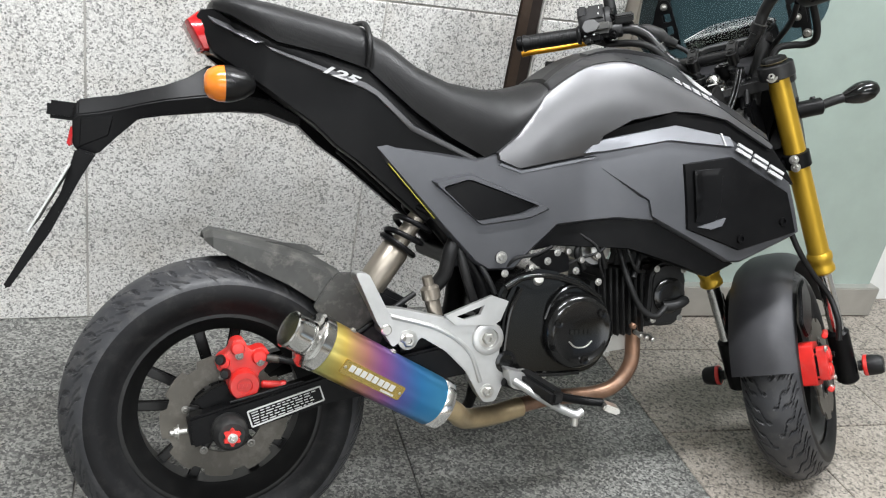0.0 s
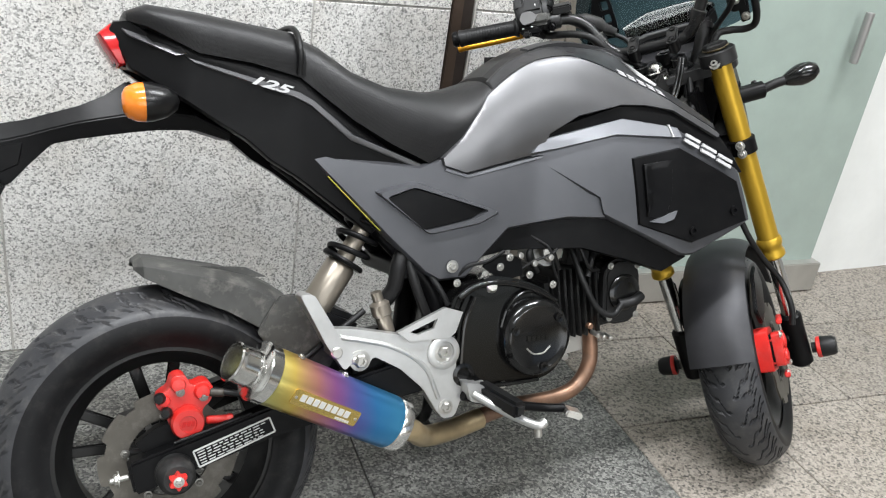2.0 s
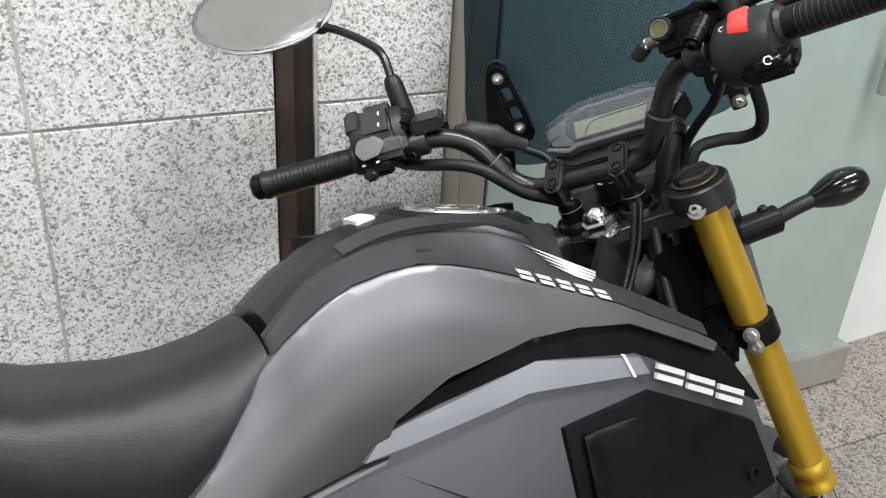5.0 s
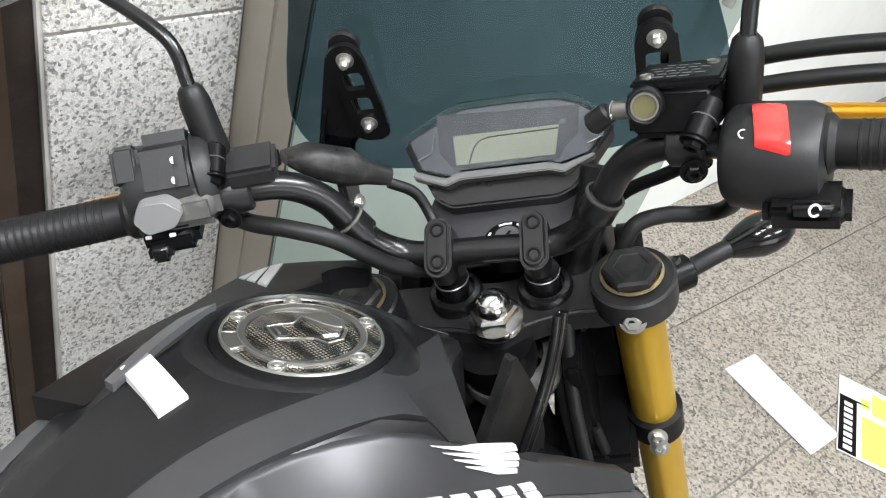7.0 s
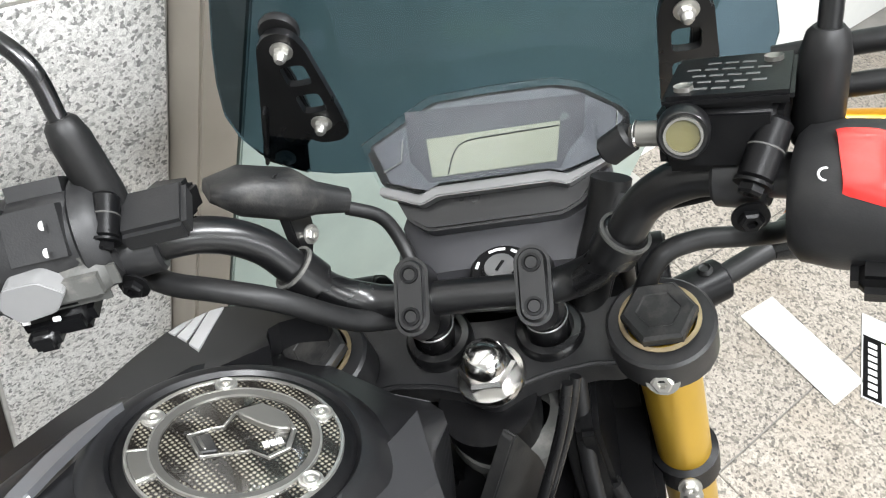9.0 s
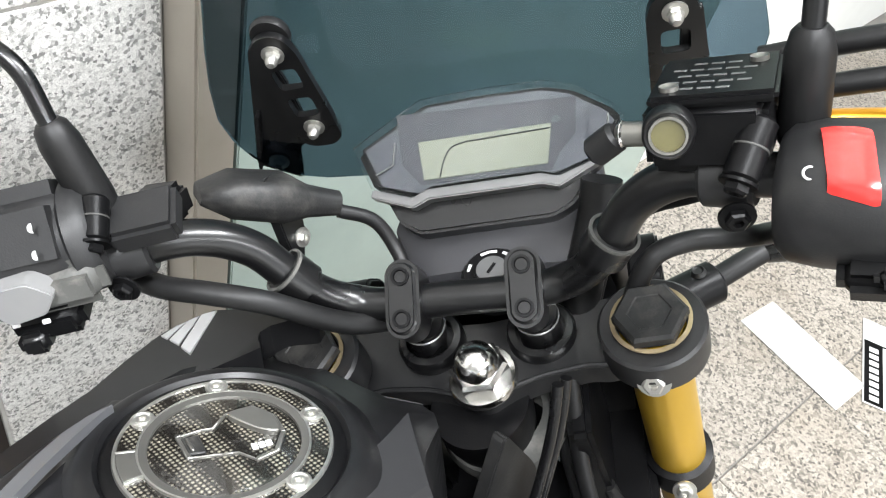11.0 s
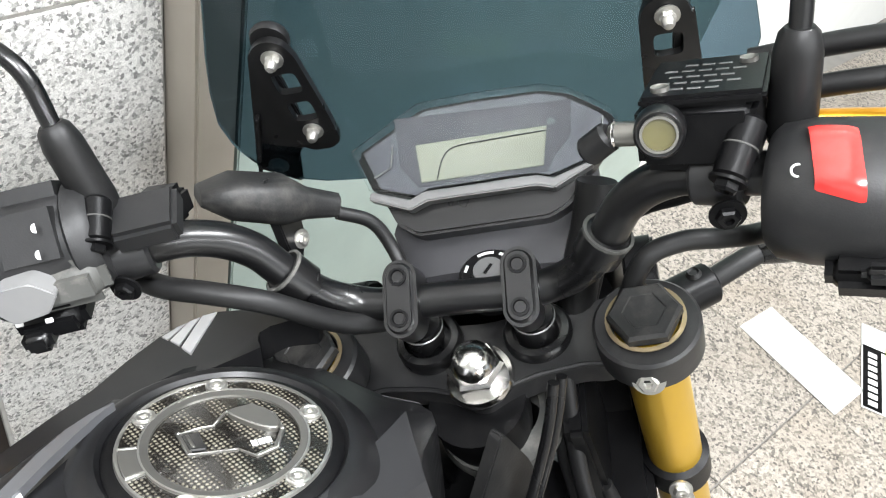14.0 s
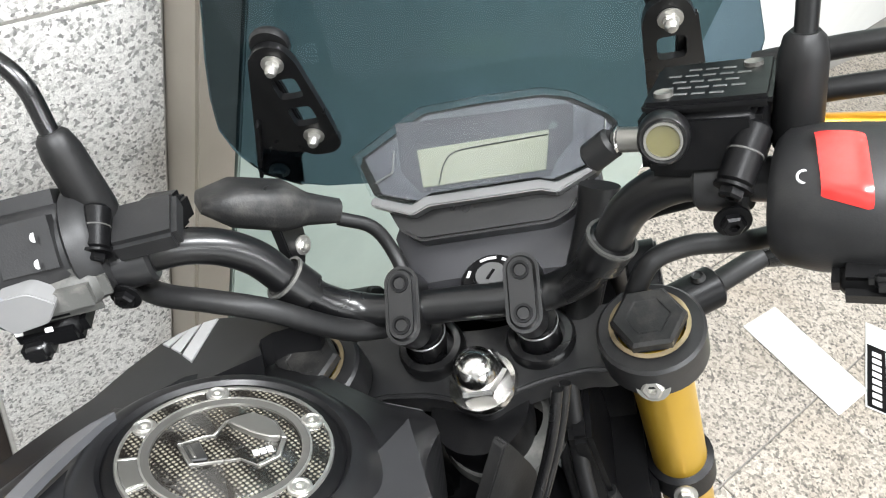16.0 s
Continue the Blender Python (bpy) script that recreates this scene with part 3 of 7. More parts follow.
for p, q in zip(edge, edge[1:] + edge[:1]):
    n2 = Vector((-(q - p).y, (q - p).x)).normalized() * 0.0012
    plate([tuple(p + n2), tuple(q + n2), tuple(q - n2), tuple(p - n2)], -0.1205, -0.1192, 0, bm=rim_line)
part("border", rim_line, "mark", swing, smooth=0)

knob = fixed("axle_slider", turned([(0, -0.012), (0.024, -0.012), (0.026, -0.006), (0.026, 0.018), (0.019, 0.028), (0, 0.028)], (0.0, -0.12, 0.232), (0.0, -1, 0.232), 32), "cap_worn", "black axle slider with a red cap")
part("red_ring", turned([(0.0262, -0.008), (0.0275, -0.006), (0.0275, -0.002), (0.0262, 0)], (0.0, -0.12, 0.232), (0.0, -1, 0.232), 32), "cap_worn", knob)
star = []
for i in range(24):
    a = 2 * math.pi * i / 24
    r = 0.0112 - 0.0028 * math.cos(6 * a)
    star.append((0.0 + r * math.cos(a), 0.232 + r * math.sin(a)))
part("star_cap", plate(star, -0.158, -0.147, 0.001), "red", knob, "red star-shaped cap")
hb = bmesh.new()
hexbolt((0, -0.157, 0.232), (0, -1, 0), 0.005, hb)
part("cap_bolt", hb, "zinc", knob)
adj = rod((-0.058, -0.1, 0.229), (-0.085, -0.1, 0.226), 0.004)
hexbolt((-0.072, -0.1, 0.2275), (-1, 0, 0), 0.0075, adj)
fixed("chain_adjuster", adj, "zinc", "steel chain adjuster bolt")

cal = plate(rounded([(-0.016, 0.338), (0.0, 0.346), (0.004, 0.364), (0.022, 0.366), (0.03, 0.346), (0.05, 0.354), (0.062, 0.344), (0.058, 0.322), (0.044, 0.312), (0.046, 0.292), (0.02, 0.28), (-0.002, 0.292), (-0.006, 0.312), (-0.02, 0.322)], 0.007, 3), -0.098, -0.064, 0.006, 3)
caliper = fixed("rear_caliper", cal, "red", "red painted rear brake caliper")
part("piston_boss", turned([(0, 0), (0.022, 0), (0.0235, 0.003), (0.0235, 0.016), (0.021, 0.0205), (0.012, 0.0205), (0.011, 0.0185), (0, 0.0185)], (0.022, -0.094, 0.297), (0.022, -1, 0.297), 36), "red", caliper)
part("lettering", text_bars(0.013, 0.2935, 0.031, 0.3005, 3, -0.1145, 0.001, 0.002), "red_lens", caliper, smooth=0)
for px, pz, r in ((0.012, 0.352, 0.011), (0.045, 0.338, 0.012), (-0.008, 0.331, 0.009)):
    part("lug", turned([(0, 0), (r, 0), (r, 0.006), (r * 0.8, 0.011), (0, 0.012)], (px, -0.094, pz), (px, -1, pz), 24), "red", caliper)
for px, pz in ((-0.012, 0.336), (-0.004, 0.314)):
    part("slide_boot", turned([(0, 0), (0.007, 0), (0.0085, 0.006), (0.006, 0.014), (0, 0.015)], (px, -0.098, pz), (px - 0.3, -1, pz + 0.1), 18), "rubber_black", caliper)
for px, pz in ((0.046, 0.331), (0.014, 0.342)):
    part("caliper_bolt", hexbolt((px, -0.104, pz), (0, -1, 0), 0.0042), "ring_grey", caliper)
part("red_pin", rod((0.05, -0.09, 0.292), (0.083, -0.09, 0.289), 0.0062), "red", caliper)
part("pin_cap", turned([(0, 0), (0.007, 0), (0.0085, 0.004), (0.007, 0.009), (0, 0.01)], (0.08, -0.09, 0.289), (0.2, -0.11, 0.285), 18), "red", caliper)
part("banjo", rod((0.055, -0.1, 0.336), (0.075, -0.106, 0.334), 0.006), "grimy", caliper)
part("bracket", plate(rounded([(-0.05, 0.272), (-0.02, 0.292), (0.01, 0.3), (0.05, 0.29), (0.03, 0.272), (-0.03, 0.25)], 0.006), -0.095, -0.08, 0.002), "plastic", caliper)
fixed("brake_hose", tube([(0.06, -0.1, 0.338), (0.1, -0.11, 0.33), (0.14, -0.1, 0.33), (0.22, -0.09, 0.38), (0.30, -0.08, 0.43)], 0.005), "rubber_black", "black brake hose")

# hugger over the rear tyre
def arch(c, r, a0, a1, half, drop, thick, n=24, k=10, taper=0.0):
    """A mudguard: a curved sheet round the axle, its edges turned down."""
    b = bmesh.new()
    rows = []
    for i in range(n + 1):
        a = radians(a0 + (a1 - a0) * i / n)
        wide = half * (1 - taper * max(0.0, 1 - 2.2 * i / n) ** 1.5)
        line = []
        for layer in (0, -thick):
            for j in range(k + 1):
                u = -1 + 2 * j / k
                rr = r + layer - drop * abs(u) ** 3
                line.append(b.verts.new((c[0] + rr * math.cos(a), c[1] + wide * u * (1 if layer == 0 else 0.97), c[2] + rr * math.sin(a))))
        rows.append(line)
    m = k + 1
    for lo, hi in zip(rows, rows[1:]):
        for j in range(k):
            b.faces.new((lo[j], lo[j + 1], hi[j + 1], hi[j]))
            b.faces.new((lo[m + j], hi[m + j], hi[m + j + 1], lo[m + j + 1]))
        for j in (0, k):
            b.faces.new((lo[j], hi[j], hi[m + j], lo[m + j]))
    for line in (rows[0], rows[-1]):
        for j in range(k):
            b.faces.new((line[j], line[j + 1], line[m + j + 1], line[m + j]))
    return b


hb2 = bmesh.new()
ring5 = []
for x, top, mid, low, w1, w2 in ((-0.034, 0.520, 0.514, 0.510, 0.018, 0.03), (-0.022, 0.526, 0.517, 0.500, 0.03, 0.052), (0.03, 0.515, 0.506, 0.474, 0.042, 0.07), (0.09, 0.502, 0.490, 0.446, 0.044, 0.073), (0.135, 0.488, 0.472, 0.418, 0.044, 0.074), (0.175, 0.466, 0.450, 0.392, 0.044, 0.075), (0.215, 0.43, 0.412, 0.36, 0.044, 0.076)):
    half5 = [(0.0, top), (w1, top), (w2, mid), (w2 + 0.002, low)]
    outer5 = [(-w, z) for w, z in half5[::-1]] + [(w, z) for w, z in half5[1:]]
    inner5 = [(w * 0.94, z - 0.005 * (k5 not in (0, 6))) for k5, (w, z) in enumerate(outer5)]
    ring5.append([hb2.verts.new((x, w, z)) for w, z in outer5 + inner5[::-1]])
for lo5, hi5 in zip(ring5, ring5[1:]):
    for k5 in range(14):
        hb2.faces.new((lo5[k5], lo5[(k5 + 1) % 14], hi5[(k5 + 1) % 14], hi5[k5]))
for line5 in (ring5[0], ring5[-1]):
    for k5 in range(6):
        hb2.faces.new((line5[k5], line5[k5 + 1], line5[12 - k5], line5[13 - k5]))
bevelled(hb2, 0.0025, 2, 15)
hug = fixed("rear_hugger", hb2, "plastic_worn", "dusty black plastic rear hugger", smooth=25)
part("side_skirt", plate(rounded([(0.165, 0.466), (0.198, 0.466), (0.225, 0.42), (0.25, 0.36), (0.235, 0.335), (0.205, 0.34), (0.15, 0.385), (0.13, 0.412)], 0.006), -0.084, -0.078, 0.002), "plastic_worn", hug)
part("top_fin", plate(rounded([(0.05, 0.510), (0.128, 0.503), (0.16, 0.486), (0.12, 0.488), (0.08, 0.496)], 0.003), -0.028, -0.022, 0.002), "plastic_worn", hug)
part("inner_block", box((0.08, 0.13, 0.1), pose(0.245, 0, 0.385, 0, 25, 0), 0.01), "plastic", hug)

# rear shock
lo, hi = Vector((0.226, -0.045, 0.428)), Vector((0.325, -0.045, 0.575))
d = (hi - lo).normalized()
shock = fixed("rear_shock", turned([(0, 0), (0.023, 0), (0.025, 0.004), (0.025, 0.085), (0.022, 0.09), (0.0, 0.09)], lo, hi, 32), "shock_steel", "rear shock absorber with a black coil spring")
part("damper", turned([(0.0, 0.085), (0.015, 0.085), (0.015, 0.187), (0, 0.187)], lo, hi, 24), "shock_steel", shock)
part("spring_seat", turned([(0.012, 0.09), (0.034, 0.09), (0.036, 0.094), (0.034, 0.098), (0.012, 0.098)], lo, hi, 32), "plastic", shock)
m = frame_to(lo, hi)
part("spring", tube([m @ Vector((0.031 * math.cos(a), 0.031 * math.sin(a), 0.1 + 0.026 * a / (2 * math.pi))) for a in (2 * math.pi * i / 14 for i in range(14 * 3 + 8))], 0.0048, 10, 1), "plastic", shock)

# silencer with its pipe
A, Bq = Vector((0.108, -0.168, 0.379)), Vector((0.334, -0.1275, 0.254))
L = (Bq - A).length
can = fixed("silencer", turned([(0.0, 0.004), (0.0402, 0.004), (0.0415, 0.008), (0.0415, L - 0.012), (0.0402, L - 0.008), (0, L - 0.006)], A, Bq, 56), "titanium", "heat-tinted titanium silencer in straw, purple and blue")
part("rear_band", turned([(0.0417, -0.002), (0.0436, 0.0), (0.0436, 0.016), (0.0417, 0.018)], A, Bq, 56), "chrome", can)
part("front_band", turned([(0.0417, L - 0.018), (0.0433, L - 0.016), (0.0433, L), (0.03, L + 0.006), (0.024, L + 0.012)], A, Bq, 56), "chrome", can)
part("end_cap", turned([(0.0402, 0.002), (0.0424, -0.002), (0.039, -0.005), (0.03, -0.006), (0.0275, -0.008), (0.027, -0.03), (0.027, -0.034), (0.0285, -0.037), (0.029, -0.039), (0.0268, -0.041), (0.0268, -0.041), (0.0262, -0.036), (0.0255, 0.03), (0, 0.03)], A, Bq, 48), "chrome", can, "polished flared end cap")
u = (Bq - A).normalized()
side = Vector((0, -1, 0)) - u * Vector((0, -1, 0)).dot(u)
side.normalize()
side = (Matrix.Rotation(radians(11), 3, u) @ side).normalized()
v = side.cross(u).normalized()
v = v if v.z > 0 else -v
badge_m = Matrix((( u.x, side.x, v.x, 0), (u.y, side.y, v.y, 0), (u.z, side.z, v.z, 0), (0, 0, 0, 1)))
badge_m.translation = A + u * 0.104 + side * 0.0417
badge = part("badge", plate(rounded([(-0.058, -0.0118), (0.058, -0.0118), (0.058, 0.0118), (-0.058, 0.0118)], 0.003), -0.003, 0.0016, 0.0006, m=badge_m), "brass", can, "brass maker's badge")
b = text_bars(-0.046, -0.003, 0.042, 0.0075, 8, 0.0013, 0.0012)
text_bars(0.02, -0.0098, 0.046, -0.0063, 6, 0.0013, 0.0012, bm=b)
bmesh.ops.transform(b, matrix=badge_m, verts=b.verts)
part("badge_lettering", b, "mark", can, smooth=0)
for s in (-0.053, 0.053):
    part("rivet", turned([(0, 0), (0.0026, 0), (0.002, 0.0012), (0, 0.0015)], badge_m @ Vector((s, 0.0014, 0)), badge_m @ Vector((s, 1, 0)), 10), "zinc", can)
for s in (0.03, 0.11):
    sc = bmesh.new()
    hexbolt(A + u * (s + 0.02) + v * 0.042, v, 0.004, sc)
    part("screw", sc, "zinc", can)
E1 = Bq + u * 0.006
fixed("link_pipe", tube([E1, E1 + u * 0.03, (0.40, -0.09, 0.212), (0.46, -0.07, 0.207), (0.52, -0.06, 0.215)], 0.018, 18), "straw", "straw-tinted steel link pipe")
fixed("header_pipe", tube([(0.50, -0.06, 0.213), (0.58, -0.055, 0.226), (0.68, -0.05, 0.228), (0.73, -0.05, 0.245), (0.757, -0.05, 0.285), (0.76, -0.045, 0.335), (0.755, -0.04, 0.37)], 0.0145, 16), "copper", "heat-stained copper-coloured header pipe")

# foot-peg hanger
han = rounded([(0.182, 0.470), (0.198, 0.474), (0.236, 0.415), (0.268, 0.412), (0.395, 0.384), (0.415, 0.388), (0.437, 0.378), (0.443, 0.345), (0.441, 0.312), (0.47, 0.302), (0.496, 0.304), (0.49, 0.288), (0.455, 0.285), (0.44, 0.25), (0.42, 0.248), (0.408, 0.262), (0.382, 0.305), (0.345, 0.34), (0.30, 0.366), (0.285, 0.345), (0.268, 0.348), (0.252, 0.372), (0.218, 0.405)], 0.006, 3)
hang = fixed("peg_hanger", plate(han, -0.122, -0.098, 0.004), "alu", "cast aluminium foot-peg hanger")
ridge = tube([(0.245, -0.122, 0.402), (0.33, -0.122, 0.378), (0.385, -0.122, 0.34), (0.41, -0.122, 0.285)], 0.004, 8)
part("rib", ridge, "alu", hang)
part("pivot_boss", turned([(0, 0), (0.028, 0), (0.028, 0.007), (0.025, 0.009), (0.018, 0.009), (0.017, 0.003), (0, 0.003)], (0.418, -0.12, 0.36), (0.418, -1, 0.36), 32), "alu", hang)
for px, pz, r in ((0.418, 0.36, 0.0105), (0.423, 0.268, 0.0085), (0.277, 0.362, 0.011)):
    t = bmesh.new()
    hexbolt((px, -0.121, pz), (0, -1, 0), r, t)
    part("bolt", t, "zinc", hang)
peg2 = fixed("passenger_peg", plate(rounded([(0.178, 0.476), (0.2, 0.474), (0.242, 0.40), (0.262, 0.372), (0.244, 0.356), (0.216, 0.398)], 0.006), -0.148, -0.122, 0.004), "alu", "folded aluminium passenger foot peg")
pv = rod((0.232, -0.15, 0.385), (0.232, -0.11, 0.385), 0.009)
rod((0.262, -0.15, 0.37), (0.25, -0.118, 0.37), 0.006, bm=pv)
part("hinge", pv, "zinc", peg2)
heel_pts = [(0.336, 0.402), (0.418, 0.434), (0.449, 0.424), (0.436, 0.392), (0.425, 0.384), (0.355, 0.386)]
hbm = bmesh.new()
hole = [(0.356, 0.4), (0.405, 0.418), (0.398, 0.402), (0.37, 0.395)]
outer = [hbm.verts.new((x, -0.132, z)) for x, z in heel_pts]
inner = [hbm.verts.new((x, -0.132, z)) for x, z in hole]
eo = [hbm.edges.new((outer[i], outer[(i + 1) % 6])) for i in range(6)]
ei = [hbm.edges.new((inner[i], inner[(i + 1) % 4])) for i in range(4)]
bmesh.ops.triangle_fill(hbm, use_beauty=True, edges=eo + ei)
g = bmesh.ops.extrude_face_region(hbm, geom=hbm.faces[:])
for vtx in g["geom"]:
    if isinstance(vtx, bmesh.types.BMVert):
        vtx.co.y += 0.008
fixed("heel_guard", hbm, "alu", "aluminium heel guard with a cut-out")
peg = fixed("foot_peg", box((0.1, 0.026, 0.026), frame_to((0.482, -0.125, 0.296), (0.50, -0.215, 0.283)) @ pose(0, 0, 0.055, 0, 90, 0), 0.006), "rubber_black", "folding foot peg with a black rubber pad")
part("peg_bracket", plate(rounded([(0.447, 0.312), (0.475, 0.306), (0.50, 0.283), (0.49, 0.27), (0.455, 0.28)], 0.005), -0.15, -0.118, 0.004), "alu", peg)
part("peg_frame", tube([(0.46, -0.15, 0.292), (0.495, -0.19, 0.27), (0.525, -0.235, 0.258), (0.54, -0.238, 0.262)], 0.007, 10), "alu", peg)
fp = rod((0.528, -0.236, 0.255), (0.528, -0.236, 0.238), 0.006)
part("feeler_bolt", fp, "zinc", peg)
ped = fixed("brake_pedal", tube([(0.45, -0.13, 0.285), (0.52, -0.125, 0.262), (0.60, -0.125, 0.243), (0.645, -0.135, 0.238)], 0.0075, 12), "plastic", "black brake pedal with a steel tip")
part("pedal_tip", box((0.03, 0.035, 0.012), pose(0.655, -0.145, 0.232, 0, 18, -20), 0.003), "zinc", ped)

# engine
case = rounded([(0.432, 0.36), (0.44, 0.43), (0.455, 0.46), (0.512, 0.474), (0.58, 0.462), (0.632, 0.438), (0.665, 0.392), (0.668, 0.335), (0.64, 0.295), (0.59, 0.282), (0.47, 0.288), (0.44, 0.315)], 0.02, 5)
eng = fixed("engine", plate(case, -0.118, 0.10, 0.012, 3), "gloss", "gloss black single-cylinder engine")
part("clutch_cover", turned([(0, 0), (0.066, 0), (0.066, 0.012), (0.062, 0.019), (0.055, 0.022), (0.05, 0.02), (0.046, 0.0185), (0.0, 0.0185)], (0.590, -0.117, 0.368), (0.590, -1, 0.368), 64), "gloss", eng)
for i in range(3):
    a = radians(92 + i * 120)
    t = turned([(0.0035, 0), (0.0075, 0), (0.0075, 0.004), (0.0035, 0.0035), (0.003, 0.001), (0, 0.001)], (0.59 + 0.05 * math.cos(a - 0.9), -0.137, 0.368 + 0.05 * math.sin(a - 0.9)), (0.59 + 0.05 * math.cos(a - 0.9), -1, 0.368 + 0.05 * math.sin(a - 0.9)), 20)
    part("cover_screw", t, "gloss", eng)
part("cover_lettering", text_bars(0.568, 0.364, 0.612, 0.373, 5, -0.1372, 0.0015), "gloss", eng, smooth=0)
part("cover_arc", tube([(0.59 + 0.028 * math.cos(radians(a)), -0.1362, 0.368 + 0.028 * math.sin(radians(a))) for a in (215, 250, 290, 325)], 0.0015, 8), "zinc", eng)
part("case_rim", tube([(0.448, -0.119, 0.445), (0.48, -0.121, 0.462), (0.53, -0.121, 0.464), (0.585, -0.121, 0.45), (0.632, -0.12, 0.425)], 0.006, 10), "gloss", eng)
part("oil_sight", turned([(0.0, 0), (0.017, 0), (0.019, 0.003), (0.019, 0.007), (0.013, 0.008), (0.011, 0.004), (0, 0.004)], (0.455, -0.117, 0.318), (0.455, -1, 0.318), 32), "gloss", eng)
part("filler_cap", turned([(0, 0), (0.014, 0), (0.014, 0.008), (0.011, 0.012), (0, 0.012)], (0.507, -0.1, 0.468), (0.507, -0.1, 1), 24), "chrome", eng)
for px, pz in ((0.448, 0.468), (0.528, 0.489), (0.546, 0.504), (0.5, 0.478), (0.585, 0.472), (0.632, 0.452), (0.536, 0.288), (0.66, 0.322)):
    t = bmesh.new()
    hexbolt((px, -0.112, pz), (0, -1, 0), 0.0044, t)
    part("case_bolt", t, "zinc", eng)
for i in range(7):
    part("cooling_fin", box((0.006, 0.135, 0.13), pose(0.68 + i * 0.0135, 0, 0.405, 0, -6, 0), 0.003, 1), "engine", eng)
part("cylinder", box((0.1, 0.1, 0.1), pose(0.715, 0, 0.405, 0, -6, 0), 0.01, 2), "engine", eng)
part("cylinder_head", box((0.085, 0.13, 0.12), pose(0.80, 0, 0.415, 0, -6, 0), 0.018, 3), "engine", eng)
part("head_cover", plate(rounded([(0.765, 0.375), (0.765, 0.46), (0.785, 0.482), (0.83, 0.48), (0.846, 0.455), (0.846, 0.385), (0.828, 0.362), (0.785, 0.36)], 0.014, 3), -0.082, -0.06, 0.006, 3), "engine", eng, "black cylinder head cover")
part("cover_face", turned([(0, 0), (0.03, 0), (0.034, 0.003), (0.034, 0.007), (0.026, 0.011), (0.02, 0.01), (0, 0.01)], (0.806, -0.08, 0.42), (0.806, -1, 0.42), 28), "gloss", eng)
for px, pz in ((0.776, 0.47), (0.836, 0.468), (0.776, 0.374), (0.836, 0.376)):
    part("head_bolt", hexbolt((px, -0.082, pz), (0, -1, 0), 0.0042), "zinc", eng)
part("tappet_cap", turned([(0, 0), (0.017, 0), (0.018, 0.004), (0.016, 0.012), (0, 0.013)], (0.815, -0.02, 0.478), (0.82, -0.06, 0.6), 20), "engine", eng)
part("plug_cap", tube([(0.79, -0.092, 0.40), (0.815, -0.1, 0.405), (0.838, -0.092, 0.412)], 0.0095, 12), "rubber_black", eng)
part("head_stud", rod((0.742, -0.062, 0.36), (0.742, -0.075, 0.36), 0.006), "copper", eng)
for k5 in range(3):
    part("pipe_stud", rod((0.752 + 0.014 * k5, -0.062, 0.348 - 0.004 * k5), (0.752 + 0.014 * k5, -0.085, 0.343 - 0.004 * k5), 0.0045), "zinc", eng)
part("oil_cooler_plate", box((0.075, 0.004, 0.035), pose(0.735, -0.04, 0.325, 0, -6, 0), 0.001, 1), "steel", eng)
# raised facets of the clutch side
for pts5, r5 in ((((0.452, -0.119, 0.33), (0.458, -0.121, 0.40), (0.475, -0.122, 0.445)), 0.004), (((0.526, -0.12, 0.39), (0.536, -0.123, 0.42), (0.56, -0.123, 0.443), (0.595, -0.122, 0.447)), 0.0035), (((0.47, -0.119, 0.296), (0.53, -0.12, 0.291), (0.6, -0.12, 0.292)), 0.004)):
    part("cover_ridge", tube(pts5, r5, 8), "gloss", eng)
part("breather_cover", plate(rounded([(0.468, 0.455), (0.5, 0.478), (0.545, 0.472), (0.552, 0.452), (0.5, 0.44)], 0.006), -0.124, -0.112, 0.004), "gloss", eng)
part("oil_filler", turned([(0, 0), (0.011, 0), (0.0115, 0.003), (0.009, 0.009), (0, 0.0095)], (0.506, -0.118, 0.458), (0.5, -1, 0.9), 18), "zinc", eng)
fixed("plug_lead", tube([(0.79, -0.098, 0.40), (0.765, -0.105, 0.385), (0.735, -0.1, 0.40), (0.712, -0.09, 0.445), (0.70, -0.07, 0.50), (0.69, -0.05, 0.55)], 0.0058, 12), "rubber_black", "black spark plug lead")
for pts5, r5 in ((((0.56, -0.09, 0.47), (0.6, -0.1, 0.492), (0.64, -0.1, 0.505), (0.665, -0.09, 0.53)), 0.0026), (((0.60, -0.09, 0.535), (0.632, -0.1, 0.512), (0.64, -0.1, 0.48), (0.652, -0.095, 0.458)), 0.0026), (((0.69, -0.085, 0.545), (0.70, -0.1, 0.50), (0.722, -0.095, 0.47), (0.75, -0.08, 0.465)), 0.0032), (((0.76, -0.07, 0.52), (0.775, -0.085, 0.5), (0.80, -0.085, 0.492), (0.83, -0.07, 0.5)), 0.0045), (((0.46, -0.09, 0.475), (0.475, -0.1, 0.492), (0.51, -0.1, 0.498), (0.545, -0.095, 0.512)), 0.003)):
    fixed("wire", tube(pts5, r5, 8), "rubber_black", "thin black wire")
for bx5, bz5 in ((0.598, 0.49), (0.63, 0.498), (0.57, 0.505)):
    fixed("hose_clip", turned([(0.0, 0.0), (0.0055, 0.0), (0.006, 0.002), (0.005, 0.006), (0, 0.007)], (bx5, -0.104, bz5), (bx5, -1, bz5), 14), "zinc", "small steel clip bolt")
fixed("air_box_plate", plate(rounded([(0.70, 0.47), (0.79, 0.49), (0.86, 0.485), (0.86, 0.54), (0.72, 0.55)], 0.01), -0.05, -0.03, 0.003), "engine", "dusty black plate behind the head")
